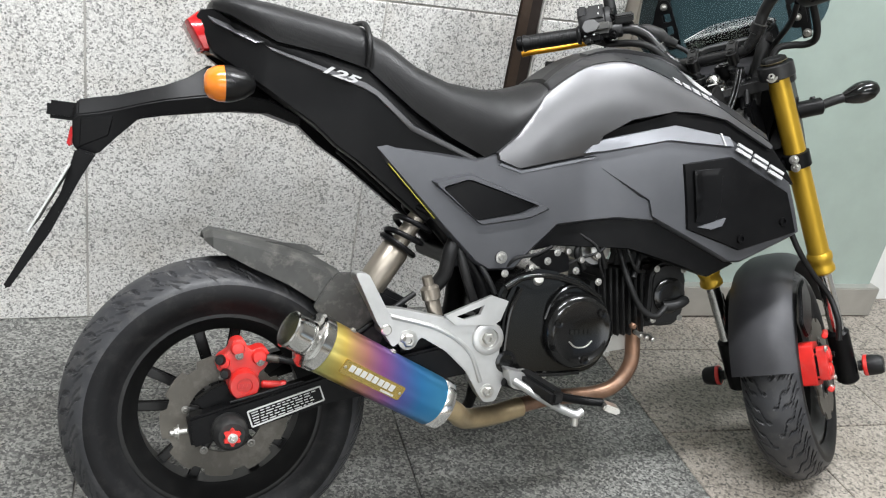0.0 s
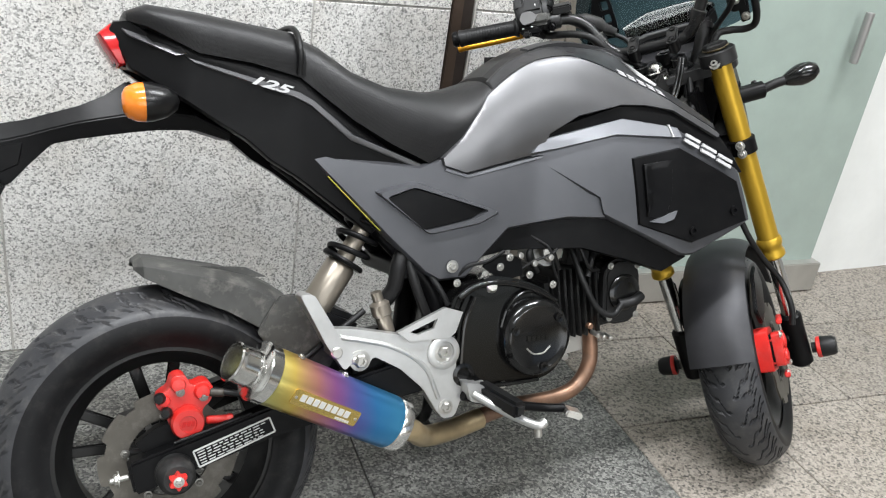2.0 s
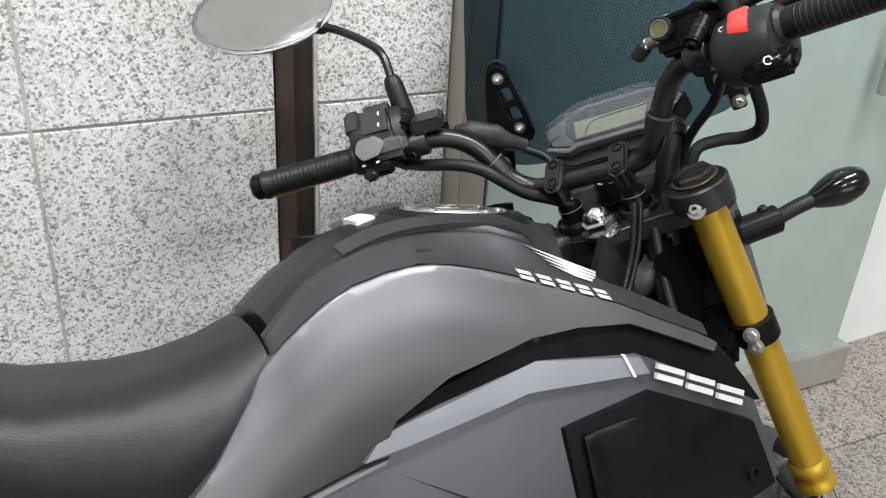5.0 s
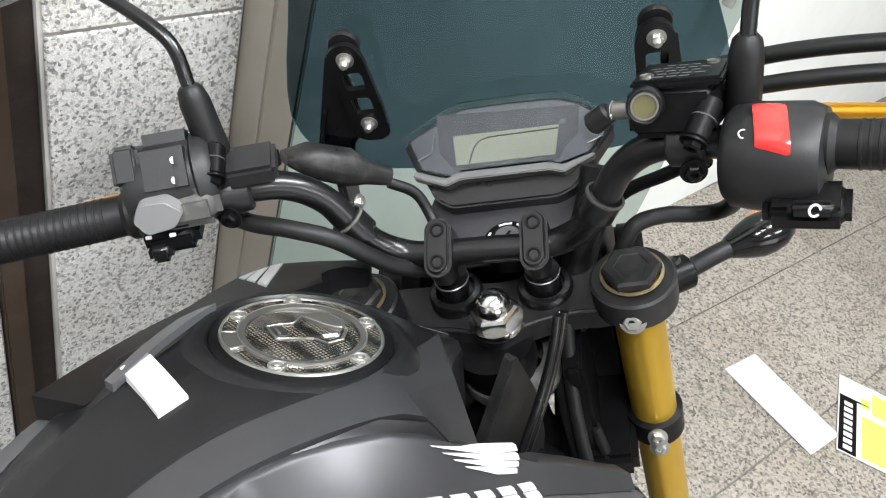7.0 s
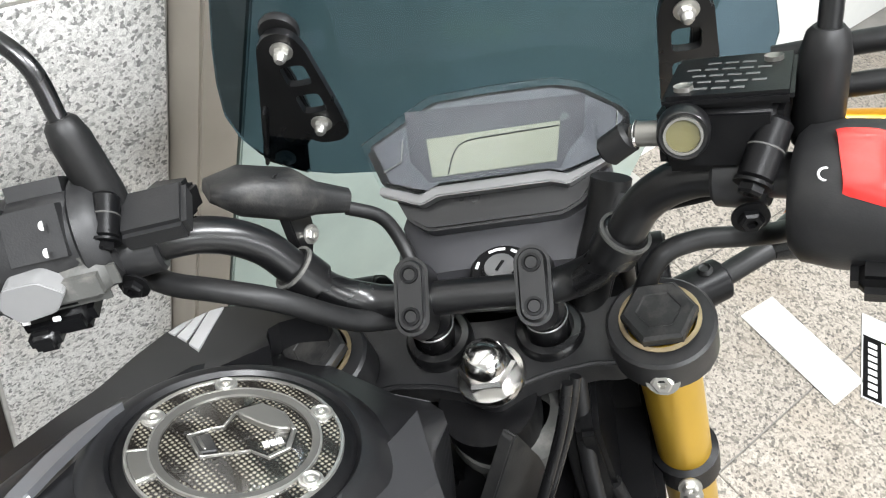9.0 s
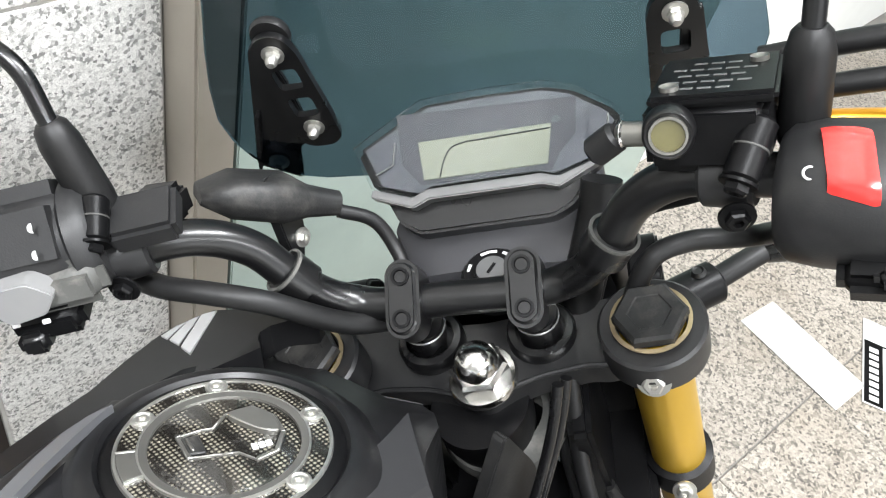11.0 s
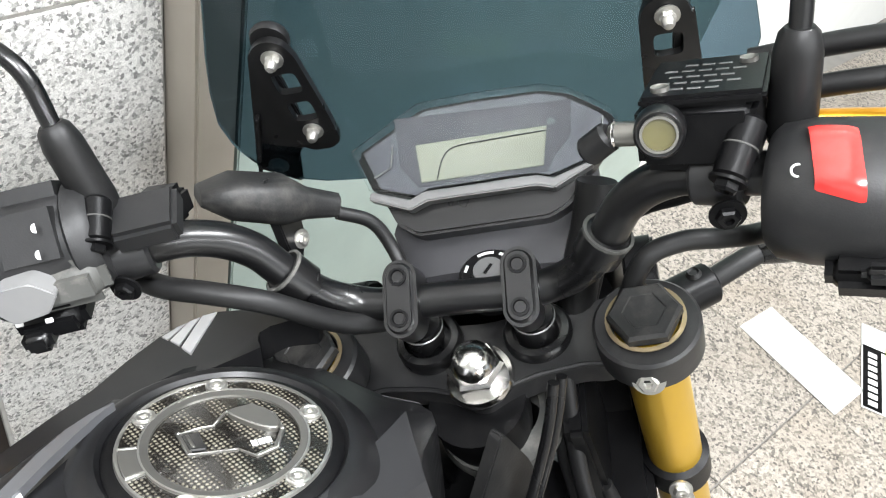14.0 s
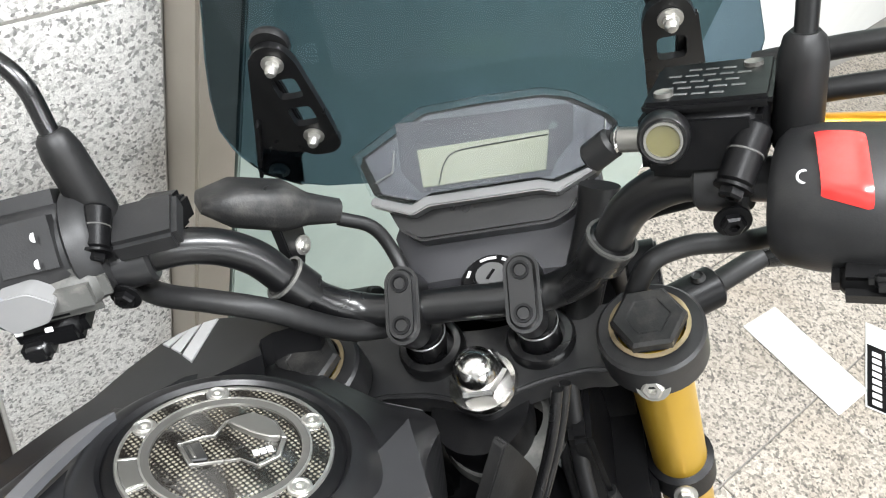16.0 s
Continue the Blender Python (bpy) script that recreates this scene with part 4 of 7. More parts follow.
for k, pts in enumerate((((0.67, -0.07, 0.47), (0.655, -0.075, 0.50), (0.64, -0.06, 0.53), (0.60, -0.05, 0.55)), ((0.62, -0.08, 0.47), (0.60, -0.085, 0.50), (0.62, -0.075, 0.53), (0.66, -0.05, 0.55)), ((0.72, -0.09, 0.455), (0.735, -0.08, 0.49), (0.75, -0.06, 0.53)))):
    fixed("fuel_hose", tube(pts, 0.0055, 10), "rubber_black", "black rubber hose")
thr = fixed("throttle_body", turned([(0, 0), (0.03, 0), (0.032, 0.01), (0.026, 0.04), (0.03, 0.06), (0, 0.06)], (0.655, -0.06, 0.505), (0.66, 0.2, 0.51), 28), "alu", "aluminium throttle body")
part("drum", turned([(0, 0), (0.02, 0), (0.022, 0.003), (0.02, 0.007), (0.012, 0.009), (0, 0.009)], (0.655, -0.068, 0.505), (0.655, -1, 0.505), 24), "zinc", thr)
fixed("intake_hose", tube([(0.66, 0, 0.52), (0.70, 0, 0.53), (0.76, 0, 0.50), (0.79, 0, 0.46)], 0.026, 14), "rubber_black", "black intake hose")
fixed("engine_bracket", plate(rounded([(0.50, 0.49), (0.545, 0.508), (0.575, 0.50), (0.58, 0.47), (0.54, 0.462)], 0.006), -0.1, -0.094, 0.002), "plastic", "black engine bracket")
for pts, r in ((((0.335, -0.06, 0.43), (0.355, -0.07, 0.46), (0.362, -0.075, 0.50), (0.385, -0.06, 0.54)), 0.013), (((0.375, -0.07, 0.52), (0.385, -0.085, 0.47), (0.40, -0.085, 0.43), (0.415, -0.08, 0.40)), 0.008), (((0.40, -0.07, 0.50), (0.425, -0.09, 0.46), (0.44, -0.095, 0.43)), 0.005)):
    fixed("rubber_hose", tube(pts, r, 14), "rubber_black", "black rubber hose")
fixed("rear_master_cylinder", turned([(0, 0), (0.012, 0), (0.013, 0.03), (0.016, 0.032), (0.016, 0.05), (0.009, 0.055), (0.009, 0.07), (0, 0.072)], (0.338, -0.085, 0.392), (0.318, -0.085, 0.46), 20), "shock_steel", "grey rear brake master cylinder")

# frame
fr = fixed("frame", tube([(0.2, -0.04, 0.67), (0.29, -0.045, 0.60), (0.37, -0.05, 0.52), (0.43, -0.06, 0.44), (0.435, -0.07, 0.33), (0.43, -0.07, 0.26)], 0.016, 14), "plastic", "black tubular steel frame")
part("left_rail", tube([(0.2, 0.04, 0.67), (0.29, 0.045, 0.60), (0.37, 0.05, 0.52), (0.43, 0.06, 0.44), (0.43, 0.075, 0.33), (0.43, 0.07, 0.26)], 0.02, 14), "plastic", fr)
part("spine_tube", tube([(0.40, 0, 0.56), (0.60, 0, 0.60), (0.80, 0, 0.66), (0.90, 0, 0.72)], 0.032, 14), "plastic", fr)
part("steering_head", turned([(0, 0), (0.031, 0), (0.034, 0.01), (0.03, 0.03), (0.028, 0.1), (0.034, 0.135), (0.034, 0.155), (0, 0.155)], S0 + AX * 0.715, S0 + AX * 2, 32), "plastic", fr)
part("down_brace", tube([(0.885, -0.03, 0.70), (0.90, -0.05, 0.62), (0.89, -0.06, 0.55), (0.85, -0.06, 0.50)], 0.014, 10), "plastic", fr)
part("gusset", plate(rounded([(0.905, 0.822), (0.935, 0.775), (0.955, 0.72), (0.955, 0.68), (0.87, 0.68), (0.868, 0.735), (0.89, 0.786)], 0.008), -0.05, -0.04, 0.003), "engine", fr, "dusty black head gusset")
# black filler, added to keep the gap behind the stem dark
part("head_block", box((0.11, 0.15, 0.12), pose(0.93, 0, 0.635, 0, -20, 0), 0.012, 3), "plastic", fr)
part("cross_tube", rod((0.37, -0.08, 0.49), (0.37, 0.08, 0.49), 0.016), "plastic", fr)
for dy in (0.0, 0.008):
    fixed("throttle_cable", tube([(0.935 + dy, -0.063, 0.85), (0.931 + dy, -0.065, 0.825), (0.925 + dy, -0.065, 0.795), (0.912 + dy, -0.066, 0.762), (0.892 + dy, -0.067, 0.725), (0.86 + dy, -0.06, 0.68)], 0.0036, 12), "satin", "thin shiny black throttle cable")
stand = fixed("side_stand", tube([(0.50, 0.10, 0.25), (0.52, 0.16, 0.16), (0.54, 0.26, 0.10)], 0.011, 10), "plastic", "black side stand")
part("side_stand_foot", box((0.06, 0.05, 0.006), pose(0.545, 0.268, 0.098, 20, 0, 0), 0.002), "plastic", stand)

# tail, seat and side cover
def flank(x, z):
    return lerp(x, [0.2, 0.42, 0.6, 0.72, 0.86, 1.02], [0.084, 0.09, 0.1, 0.124, 0.146, 0.158]) - 0.45 * (z - 0.57) ** 2


tail_w = lambda x, z: lerp(x, [-0.05, 0.05, 0.2, 0.4], [0.045, 0.075, 0.088, 0.09]) - 0.12 * max(0.0, 0.72 - z)
tail_poly = [(-0.052, 0.846), (-0.046, 0.855), (-0.028, 0.858), (0.038, 0.812), (0.125, 0.787), (0.2, 0.765), (0.22, 0.755), (0.28, 0.706), (0.404, 0.657), (0.38, 0.65), (0.30, 0.64), (0.33, 0.56), (0.318, 0.55), (0.246, 0.606), (0.198, 0.643), (0.16, 0.667), (0.125, 0.698), (0.09, 0.72), (0.025, 0.763), (-0.028, 0.796)]
for s, nm in ((-1, "right"), (1, "left")):
    tc = fixed("tail_cowl", panel(tail_poly, tail_w, s, 0.02, 0.004, 0.004), "cowl", "matt black tail cowl")
    if s < 0:
        part("grey_edge", panel([(-0.046, 0.858), (-0.018, 0.858), (0.044, 0.814), (0.03, 0.812), (-0.028, 0.838)], lambda x, z: tail_w(x, z) + 0.006 - 0.9 * max(0.0, z - 0.838 + 0.36 * (x + 0.028)), s, 0.004, 0.002, 0.001), "silver", tc, "grey painted upper edge")
        # grey edge, toned up to silver for the light it catches
        part("upper_edge", panel([(0.045, 0.809), (0.2, 0.764), (0.222, 0.752), (0.282, 0.703), (0.4, 0.656), (0.395, 0.652), (0.278, 0.697), (0.216, 0.748), (0.195, 0.758), (0.055, 0.803)], lambda x, z: tail_w(x, z) + 0.004, s, 0.004, 0.002, 0.001), "silver", tc)
part("tail_core", loft([(-0.045, [(0, 0.845), (0.03, 0.845), (0.035, 0.82), (0.02, 0.8)]), (0.0, [(0, 0.85), (0.055, 0.848), (0.06, 0.82), (0.035, 0.79)]), (0.06, [(0, 0.835), (0.07, 0.832), (0.074, 0.79), (0.04, 0.75)]), (0.2, [(0, 0.80), (0.08, 0.795), (0.082, 0.72), (0.05, 0.66)]), (0.38, [(0, 0.66), (0.075, 0.655), (0.07, 0.6), (0.05, 0.57)])]), "plastic", fr)

txt = bpy.data.curves.new("number_print", "FONT")
txt.body, txt.size, txt.extrude, txt.shear = "125", 0.034, 0.0006, 0.35
txt.offset = 0.0011
txt.align_x, txt.align_y = "CENTER", "CENTER"
tob = new("number_print", txt)
tme = bpy.data.meshes.new_from_object(tob.evaluated_get(bpy.context.evaluated_depsgraph_get()))
bpy.data.objects.remove(tob)
tme.transform(pose(0.153, -0.0955, 0.775, 90, 0, -3) @ pose(0, 0, 0, 0, 0, -15) @ Matrix.Diagonal((1.15, 0.5, 1, 1)))
tme.materials.append(M["decal"])
num = new("number_print", tme)
num.parent = bike
num.matrix_basis = Matrix.Translation(BODY_SET)
tagged(num, "white number printed on the tail cowl")

rider = loft([
    (0.205, [(0, 0.852), (0.06, 0.846), (0.085, 0.82), (0.088, 0.785)]),
    (0.235, [(0, 0.838), (0.07, 0.832), (0.095, 0.80), (0.09, 0.762)]),
    (0.285, [(0, 0.803), (0.075, 0.798), (0.1, 0.768), (0.092, 0.725)]),
    (0.345, [(0, 0.780), (0.075, 0.776), (0.102, 0.74), (0.092, 0.69)]),
    (0.41, [(0, 0.773), (0.07, 0.768), (0.1, 0.72), (0.09, 0.66)]),
    (0.45, [(0, 0.776), (0.06, 0.770), (0.095, 0.72), (0.088, 0.68)]),
    (0.49, [(0, 0.786), (0.05, 0.780), (0.085, 0.745), (0.09, 0.718)]),
    (0.525, [(0, 0.797), (0.045, 0.793), (0.075, 0.782), (0.085, 0.768)]),
])
seat = fixed("rider_seat", rider, "seat", "black vinyl rider seat", smooth=60)
pill = loft([
    (-0.03, [(0, 0.874), (0.04, 0.872), (0.055, 0.866), (0.052, 0.858)]),
    (-0.005, [(0, 0.884), (0.06, 0.880), (0.08, 0.866), (0.078, 0.848)]),
    (0.06, [(0, 0.876), (0.07, 0.872), (0.095, 0.85), (0.09, 0.815)]),
    (0.13, [(0, 0.866), (0.07, 0.861), (0.098, 0.838), (0.092, 0.805)]),
    (0.19, [(0, 0.858), (0.068, 0.853), (0.096, 0.825), (0.09, 0.79)]),
    (0.21, [(0, 0.853), (0.064, 0.848), (0.092, 0.82), (0.088, 0.785)]),
])
ps = fixed("passenger_seat", pill, "seat", "black vinyl passenger seat", smooth=60)
part("seat_strap", tube([(0.2, -0.094, 0.79), (0.2, -0.099, 0.825), (0.2, -0.07, 0.856), (0.2, 0, 0.863), (0.2, 0.07, 0.856), (0.2, 0.098, 0.82)], 0.0045, 10), "rubber_black", ps)

side_poly = [(0.212, 0.68), (0.255, 0.667), (0.392, 0.652), (0.41, 0.658), (0.431, 0.664), (0.437, 0.653), (0.474, 0.642), (0.614, 0.672), (0.748, 0.595), (0.756, 0.564), (0.658, 0.568), (0.547, 0.553), (0.502, 0.509), (0.472, 0.475), (0.427, 0.473), (0.403, 0.487), (0.344, 0.543), (0.252, 0.638)]
for s in (-1, 1):
    sc = fixed("side_cover", panel(side_poly, flank, s, 0.016, 0.009, 0.006, 0.006), "grey", "matt grey metallic side cover")
    if s < 0:
        loops = []
        outer5 = [(0.312, 0.619), (0.381, 0.634), (0.535, 0.578), (0.497, 0.560), (0.407, 0.546)]
        inner5 = [(0.336, 0.606), (0.378, 0.621), (0.503, 0.584), (0.476, 0.571), (0.393, 0.556)]
        ringb = bmesh.new()
        for k5, lift in ((0.0, 0.004), (0.3, 0.0155), (0.8, 0.0155), (1.0, 0.006)):
            pts5 = rounded([tuple(Vector(a5).lerp(Vector(c5), k5)) for a5, c5 in zip(outer5, inner5)], 0.008, 4)
            loops.append([ringb.verts.new((x5, s * (flank(x5, z5) + lift), z5)) for x5, z5 in pts5])
        for lo5, hi5 in zip(loops, loops[1:]):
            for k5 in range(len(lo5)):
                n5 = (k5 + 1) % len(lo5)
                ringb.faces.new((lo5[k5], lo5[n5], hi5[n5], hi5[k5]))
        part("insert_surround", ringb, "grey", sc, smooth=25)
        part("insert", panel(rounded(inner5, 0.006, 3), lambda x, z: flank(x, z) + 0.009, s, 0.004, 0.0, 0.0, 0.005), "plastic", sc, "black textured insert")
        t = bmesh.new()
        hexbolt((0.447, -flank(0.447, 0.49) - 0.008, 0.493), (0, -1, 0), 0.007, t)
        part("cover_bolt", t, "zinc", sc)
        # pale sliver painted in for the highlight along the cover's chamfer
        part("light_edge", panel([(0.437, 0.652), (0.474, 0.641), (0.612, 0.671), (0.609, 0.667), (0.474, 0.6365), (0.434, 0.648)], lambda x, z: flank(x, z) + 0.0075, s, 0.008, 0.002, 0.002), "lit_silver", sc)
        part("yellow_line", tube([(0.242, -0.087, 0.642), (0.29, -0.088, 0.592), (0.325, -0.088, 0.556)], 0.001, 8), "yellow", sc, "thin yellow line")
belly_poly = [(0.473, 0.486), (0.491, 0.513), (0.536, 0.555), (0.646, 0.57), (0.746, 0.565), (0.901, 0.488), (0.853, 0.464), (0.78, 0.488), (0.693, 0.512), (0.556, 0.514), (0.51, 0.505)]
for s in (-1, 1):
    fixed("belly_panel", panel(belly_poly, lambda x, z: flank(x, z) - 0.008, s, 0.03, 0.004, 0.004), "plastic", "black plastic lower panel")

# tank
def smooth_curve(xs, ys):
    """A smooth function through a few points."""
    pts = spline([(x, 0, y) for x, y in zip(xs, ys)], 12)
    px, py = [p.x for p in pts], [p.z for p in pts]
    return lambda x: float(np.interp(x, px, py))


crown = smooth_curve([0.525, 0.56, 0.61, 0.66, 0.72, 0.775, 0.83, 0.9, 1.02], [0.797, 0.824, 0.849, 0.861, 0.859, 0.850, 0.834, 0.803, 0.735])
upper_z = smooth_curve([0.5, 0.53, 0.56, 0.59, 0.634, 0.68, 0.735, 0.772, 0.82, 0.86, 0.9, 0.94, 1.02], [0.765, 0.793, 0.817, 0.836, 0.851, 0.855, 0.850, 0.839, 0.809, 0.783, 0.761, 0.736, 0.69])
upper_w = smooth_curve([0.5, 0.53, 0.56, 0.6, 0.68, 0.735, 0.772, 0.82, 0.86, 0.9, 0.94, 1.02], [0.07, 0.064, 0.057, 0.054, 0.058, 0.071, 0.081, 0.094, 0.106, 0.115, 0.124, 0.135])
belt_z = smooth_curve([0.4, 0.47, 0.5, 0.514, 0.537, 0.57, 0.6, 0.65, 0.69, 0.75, 0.84, 0.9, 0.986, 1.05], [0.70, 0.73, 0.754, 0.767, 0.788, 0.813, 0.828, 0.837, 0.832, 0.812, 0.775, 0.744, 0.702, 0.675])
belt_w = smooth_curve([0.4, 0.47, 0.52, 0.55, 0.6, 0.65, 0.75, 0.84, 0.986, 1.05], [0.075, 0.076, 0.077, 0.082, 0.091, 0.097, 0.109, 0.121, 0.137, 0.142])


def tank_w(x, z):
    """Half the tank's width: a bulging side below the belt crease, a flat shoulder up to the upper crease, then the crown."""
    zb, wb, za, wa = belt_z(x), belt_w(x), upper_z(x), upper_w(x)
    if z <= zb:
        d = min(zb - z, 0.2)
        return wb + 0.5 * d - 3.0 * d * d
    if z <= za:
        return wb + (wa - wb) * (z - zb) / max(1e-4, za - zb)
    return wa * max(0.0, 1 - (z - za) / max(1e-3, crown(x) - za)) ** 0.6


secs = []
for x in (0.525, 0.54, 0.56, 0.59, 0.62, 0.66, 0.7, 0.74, 0.78, 0.82, 0.855):
    za, wa, zb, wb = min(upper_z(x), crown(x) - 0.004), upper_w(x), belt_z(x), belt_w(x)
    top, k5 = crown(x), za - crown(x)
    secs.append((x, [(0.0, top), (wa * 0.42, top + 0.08 * k5), (wa * 0.5, top + 0.14 * k5), (wa * 0.75, top + 0.55 * k5), (wa * 0.97, top + 0.95 * k5), (wa - 0.001, za - 0.001), ((wa + wb) / 2 - 0.004, (za + zb) / 2 - 0.002), (wb - 0.004, zb - 0.003), (tank_w(x, zb - 0.04) - 0.004, zb - 0.04), (tank_w(x, zb - 0.1) - 0.004, zb - 0.1)]))
for x, f5 in ((0.868, 0.5), (0.884, 0.22)):
    secs.append((x, [(w5 * f5, z5 - (x - 0.855) * (0.55 - 0.1 * k5)) for k5, (w5, z5) in enumerate(secs[10][1])]))
tank_bm = loft(secs)
LEFT = Vector((0, 0.03, 0.02))
sweep = lambda x, y: 0.62 * min(0.085, max(0.0, -y)) * min(1.0, max(0.0, (x - 0.77) / 0.085))
for v5 in tank_bm.verts:
    v5.co.x -= sweep(v5.co.x, v5.co.y)
    if v5.co.y > 0:
        lift5 = min(1.0, max(0.0, (v5.co.x - 0.6) / 0.14))
        v5.co += Vector((0, LEFT.y * min(1.0, max(0.0, (v5.co.y - 0.02) / 0.04)), LEFT.z * min(1.0, max(0.0, (v5.co.y - 0.06) / 0.05)))) * lift5
tank = fixed("fuel_tank", tank_bm, "tank_black", "matt black fuel tank cover", smooth=50)
belt_line = [(x, belt_z(x)) for x in (0.516, 0.525, 0.537, 0.553, 0.57, 0.585, 0.6, 0.625, 0.65, 0.67, 0.69, 0.72, 0.75, 0.785)]
knee_poly = [(0.43, 0.668), (0.432, 0.657), (0.468, 0.645), (0.606, 0.676), (0.618, 0.708), (0.668, 0.738), (0.749, 0.757), (0.8, 0.757), (0.859, 0.749), (0.915, 0.722), (0.955, 0.702), (0.963, 0.708)] + [(x, belt_z(x) - 0.002) for x in (0.94, 0.92, 0.89, 0.86, 0.835, 0.81)] + [(x, z - 0.002) for x, z in belt_line[::-1]] + [(0.505, 0.748), (0.468, 0.70)]
knee_w = lambda x, z: tank_w(x, z) + 0.0075
wing_top = [(x, belt_z(x) - 0.002) for x in (0.795, 0.82, 0.85, 0.88, 0.92, 0.95, 0.965)]
wing_poly = [(0.63, 0.716), (0.758, 0.757), (0.79, 0.79)] + wing_top + [(0.985, 0.68), (1.008, 0.64), (0.998, 0.642), (0.862, 0.718), (0.756, 0.734), (0.608, 0.695)]
wing_w = lambda x, z: tank_w(x, z) - 0.001
shoulder_x = (0.528, 0.54, 0.555, 0.575, 0.6, 0.63, 0.66, 0.69, 0.72, 0.75, 0.785, 0.82, 0.86, 0.9, 0.93, 0.955)
shoulder_poly = [(x, belt_z(x) + 0.0005) for x in shoulder_x] + [(x, min(upper_z(x), crown(x) - 0.004)) for x in shoulder_x[::-1]]
shroud_poly = [(0.585, 0.675), (0.609, 0.697), (0.682, 0.716), (0.755, 0.733), (0.86, 0.717), (0.998, 0.642), (1.03, 0.552), (0.907, 0.496), (0.881, 0.496), (0.721, 0.572), (0.714, 0.60)]
strip_poly = [(0.588, 0.676), (0.608, 0.697), (0.755, 0.733), (0.859, 0.718), (0.866, 0.702), (0.742, 0.707), (0.63, 0.683)]
vent_poly = [(0.774, 0.665), (0.866, 0.682), (0.987, 0.624), (1.012, 0.552), (0.896, 0.517), (0.788, 0.552)]
for s in (-1, 1):
    fixed("knee_panel", panel(knee_poly, knee_w, s, 0.014, 0.0025, 0.002, 0.0, 0.011), "silver", "matt silver grey knee panel")
    shp = s < 0 and fixed("shoulder_panel", panel(shoulder_poly, lambda x, z: tank_w(x, z) + 0.0072, s, 0.012, 0.003, 0.002, 0.0, 0.011), "shaded_grey", "grey shoulder panel of the tank, shade put into its colour")
    fixed("tank_wing", panel(wing_poly, wing_w, s, 0.014, 0.005, 0.004, 0.0, 0.012), "cowl", "matt black tank side wing")
    sh = fixed("front_shroud", panel(shroud_poly, flank, s, 0.016, 0.009, 0.006, 0.008), "grey", "matt grey metallic radiator shroud")
    # the shroud's own paint, lightened where this facet catches light
    part("light_strip", panel(strip_poly, lambda x, z: flank(x, z) + 0.0165 - 0.14 * max(0, z - 0.7), s, 0.012, 0.002, 0.002), "lit_silver", sh)
    part("strip_divider", panel([(0.8395, 0.724), (0.8425, 0.724), (0.8495, 0.702), (0.8465, 0.702)], lambda x, z: flank(x, z) + 0.0188 - 0.14 * max(0, z - 0.7), s, 0.003, 0.0, 0.0, 0.0, 0.006), "decal", sh)
    vent = part("vent_cover", panel(vent_poly, lambda x, z: flank(x, z) + 0.012, s, 0.006, 0.004, 0.004), "plastic", sh, "black vent cover")
    w0 = s * (flank(0.85, 0.6) + 0.014)
    part("vent_scoop", panel([(0.79, 0.655), (0.846, 0.662), (0.846, 0.60), (0.835, 0.562), (0.80, 0.565)], lambda x, z: flank(x, z) + 0.0145 + 0.004 * (x < 0.8), s, 0.003, 0.002, 0.001), "cowl", sh)
    part("scoop_fin", panel([(0.805, 0.556), (0.856, 0.574), (0.85, 0.56), (0.83, 0.553)], lambda x, z: flank(x, z) + 0.017, s, 0.004, 0.001, 0.001), "lit_silver", sh)
    for px, pz in ((0.895, 0.537), (0.982, 0.571)):
        part("vent_screw", turned([(0, 0.001), (0.004, 0.001), (0.0045, 0.004), (0.0085, 0.004), (0.0085, 0)], (px, s * (flank(px, pz) + 0.012), pz), (px, s * 5, pz), 20), "plastic", sh)
    # maker's wing and lettering, model name, as plain shapes
    if shp:
        feathers = bmesh.new()
        for i in range(4):
            p, q = Vector((0.775, 0.834)).lerp(Vector((0.795, 0.813)), i / 3.2), Vector((0.851, 0.796)).lerp(Vector((0.836, 0.792)), i / 3.2)
            mid = p.lerp(q, 0.55) + Vector((0.001, -0.002))
            joined(feathers, panel([tuple(p), tuple(mid + Vector((0.0008, 0.0013))), tuple(q), tuple(q + Vector((-0.0025, -0.0012))), tuple(mid + Vector((-0.0014, -0.0011)))], lambda x, z: tank_w(x, z) + 0.009, s, 0.003, 0.0, 0.0, 0.0, 0.006))
        part("wing_mark", feathers, "decal", shp, "silver wing mark", smooth=0)
        lt = bmesh.new()
        for i in range(5):
            for lo5, hi5 in ((0.0, 0.4), (0.58, 1.0)):
                xa, za = 0.752 + i * 0.0195, 0.818 - i * 0.0078
                left, right = Vector((xa, za)), Vector((xa + 0.0135, za - 0.0054))
                down = Vector((0.002, -0.0085))
                quad = [left + down * lo5, right + down * lo5, right + down * hi5, left + down * hi5]
                joined(lt, panel([tuple(v5) for v5 in quad], lambda x, z: tank_w(x, z) + 0.0098, s, 0.003, 0.0, 0.0, 0.0, 0.005))
        part("lettering", lt, "decal", shp, smooth=0)
    lt = bmesh.new()
    for i in range(3):
        for lo5, hi5 in ((0.0, 0.36), (0.62, 1.0)):
            xa, za = 0.877 + i * 0.0345, 0.709 - i * 0.0175
            left, right = Vector((xa, za)), Vector((xa + 0.029, za - 0.0135))
            down = Vector((-0.005, -0.014))
            quad = [left + down * lo5, right + down * lo5, right + down * hi5, left + down * hi5]
            joined(lt, panel([tuple(v5) for v5 in quad], lambda x, z: flank(x, z) + 0.016, s, 0.004, 0.0, 0.0, 0.0, 0.01))
    part("model_lettering", lt, "decal", sh, smooth=0)
facet = bmesh.new()
lines = []
